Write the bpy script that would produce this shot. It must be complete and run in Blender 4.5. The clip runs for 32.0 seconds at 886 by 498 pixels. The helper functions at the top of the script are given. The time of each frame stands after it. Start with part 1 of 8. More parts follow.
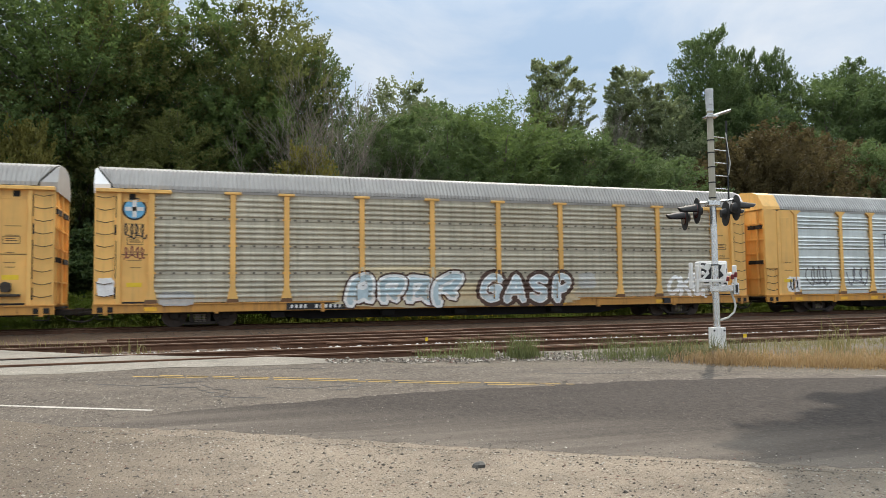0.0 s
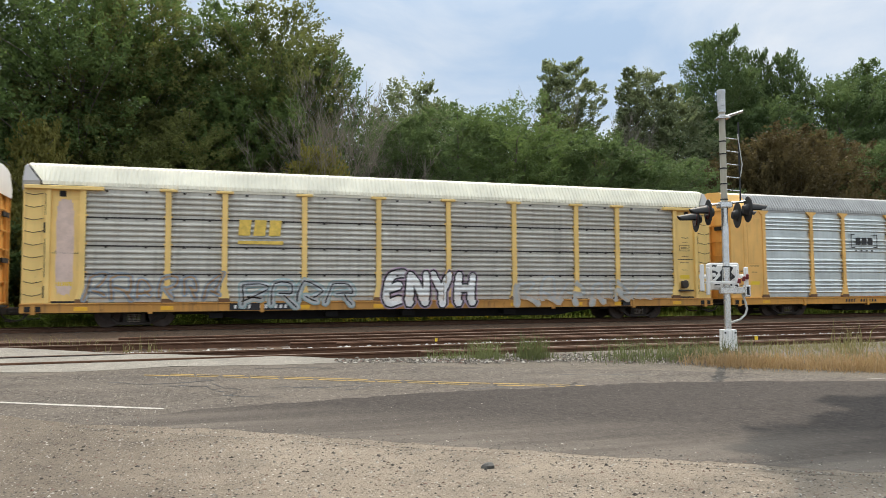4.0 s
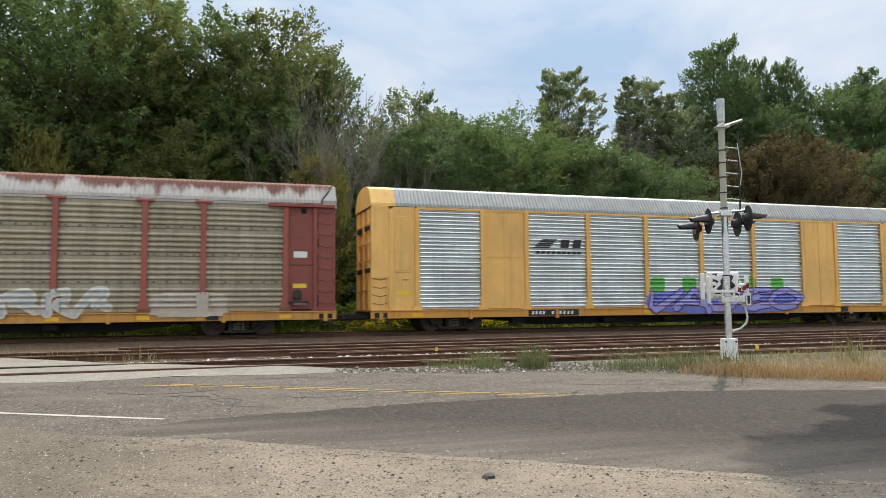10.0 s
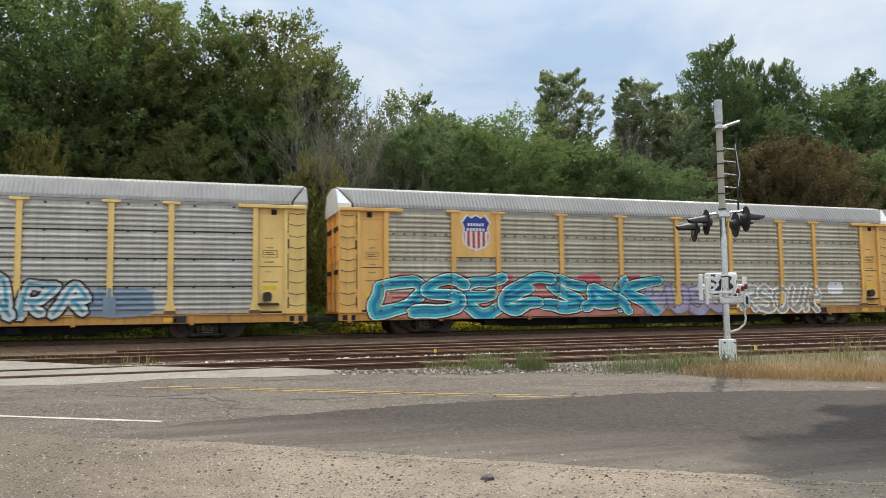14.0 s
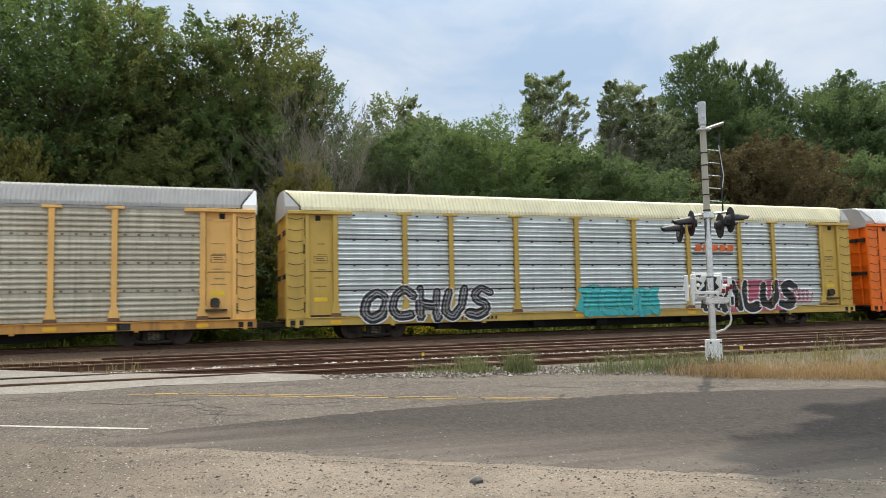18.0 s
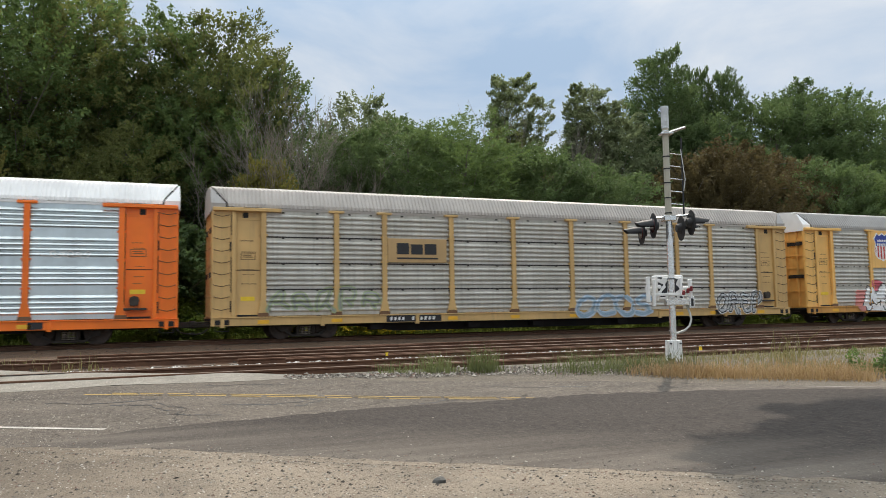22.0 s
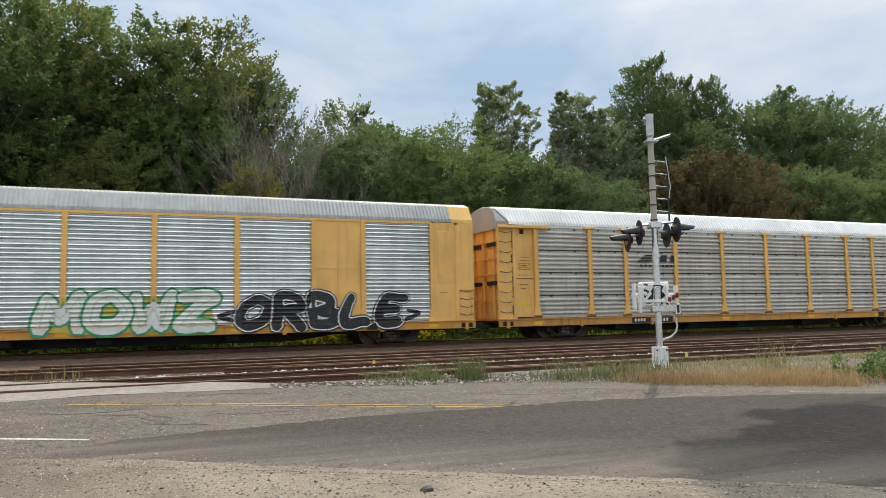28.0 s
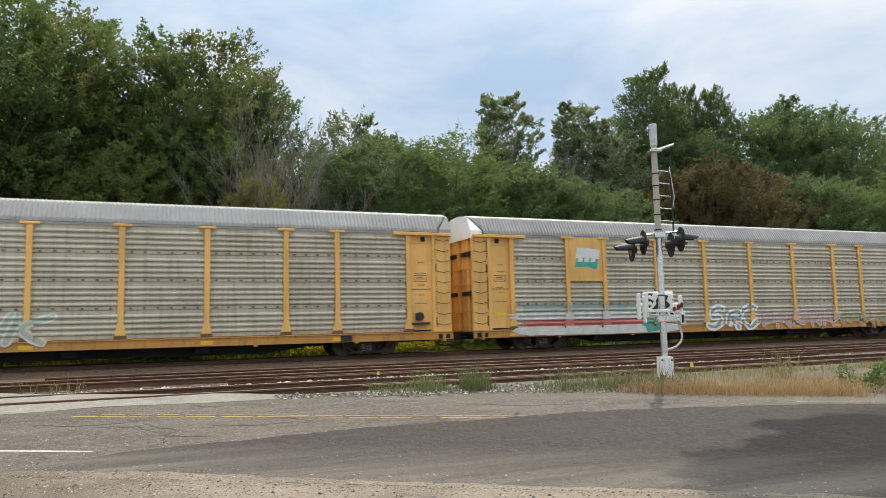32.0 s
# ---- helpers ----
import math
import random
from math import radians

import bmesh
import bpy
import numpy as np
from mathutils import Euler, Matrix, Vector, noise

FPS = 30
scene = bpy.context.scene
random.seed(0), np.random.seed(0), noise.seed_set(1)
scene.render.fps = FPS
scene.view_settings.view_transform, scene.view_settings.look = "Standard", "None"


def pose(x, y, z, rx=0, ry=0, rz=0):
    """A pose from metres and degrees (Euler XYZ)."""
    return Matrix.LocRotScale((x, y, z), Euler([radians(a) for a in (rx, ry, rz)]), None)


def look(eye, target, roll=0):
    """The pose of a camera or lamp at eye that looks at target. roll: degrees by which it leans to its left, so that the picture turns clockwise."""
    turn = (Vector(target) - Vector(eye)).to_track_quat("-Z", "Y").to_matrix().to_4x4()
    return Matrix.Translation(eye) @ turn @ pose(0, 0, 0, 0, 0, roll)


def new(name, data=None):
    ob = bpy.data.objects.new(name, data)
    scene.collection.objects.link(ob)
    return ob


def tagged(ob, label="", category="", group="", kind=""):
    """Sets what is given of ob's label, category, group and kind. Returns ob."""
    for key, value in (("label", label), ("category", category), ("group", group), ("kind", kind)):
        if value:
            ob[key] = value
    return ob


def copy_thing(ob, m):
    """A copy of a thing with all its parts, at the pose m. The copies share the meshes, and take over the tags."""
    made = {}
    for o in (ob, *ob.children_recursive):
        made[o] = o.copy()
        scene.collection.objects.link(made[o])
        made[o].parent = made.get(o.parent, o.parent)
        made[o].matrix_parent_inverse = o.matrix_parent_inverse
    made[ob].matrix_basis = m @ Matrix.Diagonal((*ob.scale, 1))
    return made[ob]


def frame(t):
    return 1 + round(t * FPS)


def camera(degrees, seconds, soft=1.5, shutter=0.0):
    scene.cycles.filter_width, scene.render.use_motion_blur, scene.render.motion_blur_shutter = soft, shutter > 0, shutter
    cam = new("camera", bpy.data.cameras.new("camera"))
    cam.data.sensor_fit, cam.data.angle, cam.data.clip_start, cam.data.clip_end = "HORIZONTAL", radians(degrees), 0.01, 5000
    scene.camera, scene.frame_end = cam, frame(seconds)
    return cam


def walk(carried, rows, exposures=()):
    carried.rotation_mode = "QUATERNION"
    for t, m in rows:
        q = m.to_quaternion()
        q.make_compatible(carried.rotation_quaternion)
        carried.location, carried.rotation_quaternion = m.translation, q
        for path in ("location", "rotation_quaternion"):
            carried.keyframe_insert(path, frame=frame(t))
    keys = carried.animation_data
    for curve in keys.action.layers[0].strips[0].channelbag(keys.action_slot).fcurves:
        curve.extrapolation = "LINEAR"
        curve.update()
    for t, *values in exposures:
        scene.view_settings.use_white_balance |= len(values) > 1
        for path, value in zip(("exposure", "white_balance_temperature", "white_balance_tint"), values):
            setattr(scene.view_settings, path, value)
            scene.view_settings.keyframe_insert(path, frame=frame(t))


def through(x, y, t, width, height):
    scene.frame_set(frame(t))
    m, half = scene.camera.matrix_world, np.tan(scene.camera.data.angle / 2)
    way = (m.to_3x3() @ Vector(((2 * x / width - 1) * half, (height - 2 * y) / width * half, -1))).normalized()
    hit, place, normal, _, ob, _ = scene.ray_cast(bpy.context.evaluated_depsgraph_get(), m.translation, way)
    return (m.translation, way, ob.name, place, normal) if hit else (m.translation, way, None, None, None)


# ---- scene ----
cam = camera(61.4, 32.0, soft=0.68, shutter=0.09)
EYE_Z = 1.3
walk(cam, [
    (0, pose(0, 0, 1.3, 93.46, 0.66, -18.86)), (0.5, pose(0, 0, 1.3, 93.38, 0.71, -18.76)), (1, pose(0, 0, 1.3, 93.35, 0.78, -18.68)),
    (1.5, pose(0, 0, 1.3, 93.34, 0.62, -18.62)), (2, pose(0, 0, 1.3, 93.34, 0.58, -18.54)), (2.5, pose(0, 0, 1.3, 93.34, 0.39, -18.40)),
    (3, pose(0, 0, 1.3, 93.39, 0.43, -18.25)), (3.5, pose(0, 0, 1.3, 93.46, 0.36, -18.14)), (5.5, pose(0, 0, 1.3, 93.63, 0.45, -17.99)),
    (6, pose(0, 0, 1.3, 93.69, 0.55, -17.95)), (6.5, pose(0, 0, 1.3, 93.77, 0.63, -17.92)), (7, pose(0, 0, 1.3, 93.78, 0.64, -17.98)),
    (7.5, pose(0, 0, 1.3, 93.80, 0.73, -18.13)), (8, pose(0, 0, 1.3, 93.81, 0.67, -18.20)), (8.5, pose(0, 0, 1.3, 93.91, 1.07, -18.20)),
    (9, pose(0, 0, 1.3, 94.05, 0.98, -18.17)), (9.5, pose(0, 0, 1.3, 94.16, 0.64, -18.13)), (10, pose(0, 0, 1.3, 94.22, 0.46, -18.09)),
    (10.5, pose(0, 0, 1.3, 94.21, 0.56, -18.05)), (11, pose(0, 0, 1.3, 94.21, 0.52, -18.00)), (11.5, pose(0, 0, 1.3, 94.21, 0.56, -17.99)),
    (12, pose(0, 0, 1.3, 94.26, 0.73, -18.00)), (12.5, pose(0, 0, 1.3, 94.30, 0.90, -18.06)), (13, pose(0, 0, 1.3, 94.34, 0.77, -18.14)),
    (13.5, pose(0, 0, 1.3, 94.34, 0.54, -18.18)), (14, pose(0, 0, 1.3, 94.34, 0.60, -18.20)), (14.5, pose(0, 0, 1.3, 94.33, 0.69, -18.25)),
    (16.5, pose(0, 0, 1.3, 94.35, 1.01, -18.72)), (17, pose(0, 0, 1.3, 94.41, 1.16, -18.85)), (17.5, pose(0, 0, 1.3, 94.50, 1.23, -19.01)),
    (18, pose(0, 0, 1.3, 94.58, 1.21, -19.17)), (18.5, pose(0, 0, 1.3, 94.64, 1.19, -19.34)), (19, pose(0, 0, 1.3, 94.69, 1.10, -19.51)),
    (19.5, pose(0, 0, 1.3, 94.70, 1.09, -19.64)), (20, pose(0, 0, 1.3, 94.70, 0.95, -19.78)), (20.5, pose(0, 0, 1.3, 94.66, 1.35, -20.00)),
    (21, pose(0, 0, 1.3, 94.60, 1.25, -20.52)), (21.5, pose(0, 0, 1.3, 94.66, 1.86, -21.19)), (22, pose(0, 0, 1.3, 94.52, 0.87, -21.89)),
    (22.5, pose(0, 0, 1.3, 94.38, 0.50, -22.42)), (23, pose(0, 0, 1.3, 94.29, 0.49, -22.82)), (23.5, pose(0, 0, 1.3, 94.28, 0.43, -23.09)),
    (24, pose(0, 0, 1.3, 94.36, 0.59, -23.21)), (24.5, pose(0, 0, 1.3, 94.47, 0.61, -23.12)), (25, pose(0, 0, 1.3, 94.56, 0.62, -23.26)),
    (25.5, pose(0, 0, 1.3, 94.64, 0.52, -23.15)), (27.5, pose(0, 0, 1.3, 95.03, 1.07, -23.02)), (28, pose(0, 0, 1.3, 95.08, 1.12, -22.88)),
    (28.5, pose(0, 0, 1.3, 95.17, 1.35, -22.69)), (29, pose(0, 0, 1.3, 95.27, 1.55, -22.55)), (29.5, pose(0, 0, 1.3, 95.38, 1.58, -22.48)),
    (30, pose(0, 0, 1.3, 95.44, 1.46, -22.46)), (30.5, pose(0, 0, 1.3, 95.52, 1.54, -22.43)), (31, pose(0, 0, 1.3, 95.61, 1.83, -22.41)),
    (31.5, pose(0, 0, 1.3, 95.74, 1.41, -22.45)), (32, pose(0, 0, 1.3, 95.89, 1.29, -22.56)),
], exposures=[(0, 0.06), (3.5, 0.06), (5.5, 0.01), (6.4, -0.08), (7, -0.14), (8, -0.06), (9, 0.06), (10, 0.09), (11, -0.01), (12, 0.09), (14, 0.08), (17, 0.02), (18, 0.06), (19, -0.06), (20, -0.18),
    (21, -0.19), (22, -0.07), (23, 0.08), (24, 0.07), (25.5, 0.07), (28, -0.02), (29, -0.02), (31, 0.06), (32, 0.08)])

# ---- sky, sun and exposure ----
SUN_AZ, SUN_EL = 41.0, 49.5
world = bpy.data.worlds.new("sky")
scene.world = world
world.use_nodes = True
wn, wl = world.node_tree.nodes, world.node_tree.links
wn.clear()
sky = wn.new("ShaderNodeTexSky")
sky.sky_type, sky.sun_disc = "NISHITA", False
sky.sun_elevation, sky.sun_rotation = radians(SUN_EL), radians(SUN_AZ)
sky.air_density, sky.dust_density, sky.ozone_density = 1.0, 1.6, 1.4
tc = wn.new("ShaderNodeTexCoord")
mp = wn.new("ShaderNodeMapping")
mp.inputs["Scale"].default_value = (1.3, 1.3, 3.4)
mp.inputs["Rotation"].default_value = (0.15, 0.1, 0.6)
cl = wn.new("ShaderNodeTexNoise")
cl.inputs["Scale"].default_value, cl.inputs["Detail"].default_value = 2.3, 7.0
cl.inputs["Roughness"].default_value, cl.inputs["Distortion"].default_value = 0.56, 0.4
ramp = wn.new("ShaderNodeValToRGB")
ramp.color_ramp.elements[0].position, ramp.color_ramp.elements[0].color = 0.34, (5.2, 6.95, 9.2, 1)
ramp.color_ramp.elements[1].position, ramp.color_ramp.elements[1].color = 0.66, (9.3, 9.9, 10.5, 1)
# a high thin overcast: brighter overhead than near the horizon
sep = wn.new("ShaderNodeSeparateXYZ")
lift = wn.new("ShaderNodeMapRange")
lift.interpolation_type = "SMOOTHSTEP"
lift.inputs["From Min"].default_value, lift.inputs["From Max"].default_value = 0.30, 0.95
over = wn.new("ShaderNodeVectorMath")
over.operation = "MULTIPLY"
glow = wn.new("ShaderNodeMix")
glow.data_type = "RGBA"
glow.inputs["A"].default_value, glow.inputs["B"].default_value = (0.95, 0.95, 0.96, 1), (3.4, 3.08, 2.70, 1)
mixc = wn.new("ShaderNodeMix")
mixc.data_type = "RGBA"
mixc.inputs["Factor"].default_value = 0.93
bgd = wn.new("ShaderNodeBackground")
bgd.inputs["Strength"].default_value = 0.089
wout = wn.new("ShaderNodeOutputWorld")
wl.new(tc.outputs["Generated"], mp.inputs["Vector"])
wl.new(mp.outputs["Vector"], cl.inputs["Vector"])
wl.new(cl.outputs["Fac"], ramp.inputs["Fac"])
wl.new(tc.outputs["Generated"], sep.inputs[0])
wl.new(sep.outputs["Z"], lift.inputs["Value"])
wl.new(ramp.outputs["Color"], over.inputs[0])
wl.new(lift.outputs["Result"], glow.inputs["Factor"])
wl.new(glow.outputs["Result"], over.inputs[1])
wl.new(over.outputs["Vector"], mixc.inputs["B"])
wl.new(sky.outputs["Color"], mixc.inputs["A"])
wl.new(mixc.outputs["Result"], bgd.inputs["Color"])
wl.new(bgd.outputs["Background"], wout.inputs["Surface"])

sun = new("sun", bpy.data.lights.new("sun", "SUN"))
sun.data.energy, sun.data.angle, sun.data.color = 3.8, radians(0.5), (1.0, 0.90, 0.77)
s_az, s_el = radians(SUN_AZ), radians(SUN_EL)
sun.matrix_world = look((300 * math.sin(s_az) * math.cos(s_el), 300 * math.cos(s_az) * math.cos(s_el), 300 * math.sin(s_el)), (0, 0, 0))


# ---- materials ----
class Nodes:
    """A small builder for one node material."""

    def __init__(self, name):
        self.mat = bpy.data.materials.new(name)
        self.mat.use_nodes = True
        self.n, self.l = self.mat.node_tree.nodes, self.mat.node_tree.links
        self.n.clear()
        self.out = self.n.new("ShaderNodeOutputMaterial")
        self.bsdf = self.n.new("ShaderNodeBsdfPrincipled")
        self.l.new(self.bsdf.outputs["BSDF"], self.out.inputs["Surface"])
        self.co = self.n.new("ShaderNodeTexCoord").outputs["Object"]
        self.info = self.n.new("ShaderNodeObjectInfo")

    def put(self, node, **inputs):
        for k, v in inputs.items():
            s = node.inputs[k.replace("_", " ")]
            if hasattr(v, "links"):
                self.l.new(v, s)
            else:
                s.default_value = v
        return node

    def coords(self, scale=(1, 1, 1), shift=True):
        v = self.co
        if shift:
            a = self.n.new("ShaderNodeVectorMath")
            a.operation = "MULTIPLY_ADD"
            self.l.new(self.info.outputs["Random"], a.inputs[0])
            a.inputs[1].default_value = (37.0, 53.0, 71.0)
            self.l.new(v, a.inputs[2])
            v = a.outputs[0]
        m = self.n.new("ShaderNodeMapping")
        m.inputs["Scale"].default_value = scale
        self.l.new(v, m.inputs["Vector"])
        return m.outputs["Vector"]

    def noise(self, scale, detail=4.0, rough=0.6, stretch=(1, 1, 1), shift=True):
        t = self.n.new("ShaderNodeTexNoise")
        return self.put(t, Vector=self.coords(stretch, shift), Scale=scale, Detail=detail, Roughness=rough).outputs["Fac"]

    def ramp(self, fac, lo, hi, a=0.0, b=1.0):
        m = self.n.new("ShaderNodeMapRange")
        self.put(m, Value=fac, From_Min=lo, From_Max=hi, To_Min=a, To_Max=b)
        return m.outputs["Result"]

    def mix(self, fac, a, b):
        m = self.n.new("ShaderNodeMix")
        m.data_type = "RGBA"
        for k, v in ((0, fac), (6, a), (7, b)):
            if hasattr(v, "links"):
                self.l.new(v, m.inputs[k])
            else:
                m.inputs[k].default_value = v if k == 0 else (*v, 1)
        return m.outputs[2]

    def math(self, op, a, b=0.0):
        m = self.n.new("ShaderNodeMath")
        m.operation = op
        for k, v in ((0, a), (1, b)):
            if hasattr(v, "links"):
                self.l.new(v, m.inputs[k])
            else:
                m.inputs[k].default_value = v
        return m.outputs[0]

    def bump(self, height, strength=0.3, distance=0.02):
        b = self.n.new("ShaderNodeBump")
        self.put(b, Height=height, Strength=strength, Distance=distance)
        self.l.new(b.outputs["Normal"], self.bsdf.inputs["Normal"])

    def done(self, color, rough=0.6, metal=0.0, spec=0.5):
        self.put(self.bsdf, Base_Color=color if hasattr(color, "links") else (*color, 1), Roughness=rough, Metallic=metal, Specular_IOR_Level=spec)
        return self.mat


def tint(c, k):
    return tuple(min(1.0, v * k) for v in c)


def paint(name, color, rust=0.25, dirt=0.3, rough=0.5, grime=(0.16, 0.12, 0.085)):
    """Weathered railway paint: fading, vertical dirt runs, rust spots."""
    q = Nodes(name)
    fade = q.ramp(q.noise(0.7, 3), 0.3, 0.7)
    c = q.mix(fade, tint(color, 0.86), tint(color, 1.1))
    runs = q.ramp(q.noise(1.4, 5, 0.65, (3.2, 3.2, 0.28)), 0.52, 0.80, 0.0, dirt)
    c = q.mix(runs, c, grime)
    spots = q.ramp(q.noise(5.0, 8, 0.7, (1, 1, 0.6)), 0.68 - 0.12 * rust, 0.78, 0.0, min(1.0, rust * 2))
    c = q.mix(spots, c, (0.13, 0.05, 0.025))
    q.bump(q.noise(24, 4), 0.12, 0.01)
    return q.done(c, q.ramp(spots, 0, 1, rough, 0.85))


def steel_sheet(name, color, soil, amount=0.5, metal=0.55, rough=0.42):
    """Galvanised corrugated sheet with a film of road and brake dust."""
    q = Nodes(name)
    c = q.mix(q.ramp(q.noise(1.1, 4), 0.3, 0.7), tint(color, 0.84), tint(color, 1.14))
    film = q.ramp(q.noise(0.8, 6, 0.62, (1.0, 1.0, 0.5)), 0.25, 0.75, amount * 0.45, amount)
    c = q.mix(film, c, soil)
    runs = q.ramp(q.noise(1.6, 6, 0.7, (3.6, 3.6, 0.22)), 0.47, 0.76, 0.0, 0.9 * amount)
    c = q.mix(runs, c, tint(soil, 0.55))
    q.bump(q.noise(16, 5), 0.10, 0.008)
    return q.done(c, q.ramp(film, 0, 1, rough, 0.8), metal * (1 - 0.55 * amount))


def plain(name, color, rough=0.6, metal=0.0, vary=0.25, scale=6.0, bump=0.15):
    q = Nodes(name)
    c = q.mix(q.ramp(q.noise(scale, 5), 0.3, 0.7), tint(color, 1 - vary), tint(color, 1 + vary))
    c = q.mix(q.ramp(q.noise(scale * 0.2, 3), 0.35, 0.7, 0, 0.5), c, tint(color, 1 - 1.3 * vary))
    if bump:
        q.bump(q.noise(scale * 6, 4), bump, 0.01)
    return q.done(c, rough, metal)


def spray(name, color):
    """Sprayed paint, thin and weathered: the sheet shows through in places."""
    q = Nodes(name)
    c = q.mix(q.ramp(q.noise(1.7, 4), 0.3, 0.72), tint(color, 0.90), tint(color, 1.06))
    c = q.mix(q.ramp(q.noise(2.2, 6, 0.7, (3, 3, 0.3)), 0.58, 0.8, 0, 0.22), c, (0.25, 0.22, 0.18))
    worn = q.math("MULTIPLY", q.ramp(q.noise(2.6, 6, 0.65), 0.36, 0.60, 0.84, 1.0), q.ramp(q.noise(26, 4, 0.7), 0.30, 0.44, 0.75, 1.0))
    q.l.new(worn, q.bsdf.inputs["Alpha"])
    return q.done(c, 0.45)


def ground_mat(name, dark, light, grain=60.0, stones=None, patches=0.5, big=0.35, rough=0.9, bump=0.5):
    """Asphalt, gravel or dirt: fine grain, stones and wide stains."""
    q = Nodes(name)
    g = q.noise(grain, 6, 0.75, shift=False)
    c = q.mix(q.ramp(g, 0.3, 0.7), dark, light)
    st = q.ramp(q.noise(big, 6, 0.6, shift=False), 0.35, 0.68, 0, patches)
    c = q.mix(st, c, tint(dark, 0.9))
    st2 = q.ramp(q.noise(big * 5, 5, 0.65, shift=False), 0.45, 0.75, 0, patches * 0.7)
    c = q.mix(st2, c, tint(light, 1.1))
    h = g
    if stones:
        v = q.n.new("ShaderNodeTexVoronoi")
        q.put(v, Vector=q.coords(shift=False), Scale=stones)
        keep = q.ramp(v.outputs["Distance"], 0.18, 0.34, 1.0, 0.0)
        sel = q.n.new("ShaderNodeSeparateColor")
        q.l.new(v.outputs["Color"], sel.inputs[0])
        keep = q.math("MULTIPLY", keep, q.ramp(sel.outputs[0], 0.35, 0.5))
        c = q.mix(q.math("MULTIPLY", keep, q.ramp(sel.outputs[1], 0, 1, 0.15, 0.9)), c, tint(light, 1.5))
        h = q.math("ADD", g, keep)
    q.bump(h, bump, 0.02)
    return q.done(c, rough, 0.0, 0.25)


def gravel_mat(name):
    """Trodden sandy gravel: fine sand, dark and red-brown pebbles of two sizes, grey dusty stains."""
    q = Nodes(name)
    g = q.noise(70, 5, 0.75, shift=False)
    c = q.mix(q.ramp(g, 0.3, 0.7), (0.1843, 0.1501, 0.1126), (0.3250, 0.2708, 0.2094))
    c = q.mix(q.ramp(q.noise(1.3, 6, 0.65, shift=False), 0.46, 0.66, 0, 0.62), c, (0.1455, 0.1217, 0.0968))
    c = q.mix(q.ramp(q.noise(0.45, 5, 0.6, shift=False), 0.5, 0.7, 0, 0.5), c, (0.3492, 0.2910, 0.2218))
    xyz = q.n.new("ShaderNodeSeparateXYZ")
    q.l.new(q.co, xyz.inputs[0])
    # a spill of dark milled asphalt trodden into one side of the lot
    side = q.math("ADD", xyz.outputs["X"], q.math("MULTIPLY", q.noise(0.8, 5, 0.65, shift=False), 3.0))
    c = q.mix(q.ramp(side, 0.5, 2.0, 0.62, 0.0), c, (0.098, 0.080, 0.062))
    h = g
    for scale, share, ink in ((24, 0.66, (0.085, 0.072, 0.060)), (40, 0.55, (0.10, 0.085, 0.070)), (18, 0.86, (0.15, 0.085, 0.065)), (30, 0.74, (0.50, 0.46, 0.40))):
        v = q.n.new("ShaderNodeTexVoronoi")
        q.put(v, Vector=q.coords(shift=False), Scale=scale)
        sel = q.n.new("ShaderNodeSeparateColor")
        q.l.new(v.outputs["Color"], sel.inputs[0])
        keep = q.math("MULTIPLY", q.ramp(v.outputs["Distance"], 0.20, 0.32, 1.0, 0.0), q.ramp(sel.outputs[0], share, share + 0.04))
        c = q.mix(q.math("MULTIPLY", keep, q.ramp(sel.outputs[1], 0, 1, 0.4, 1.0)), c, ink)
        h = q.math("ADD", h, keep)
    q.bump(h, 0.8, 0.02)
    return q.done(c, 0.95, 0.0, 0.2)


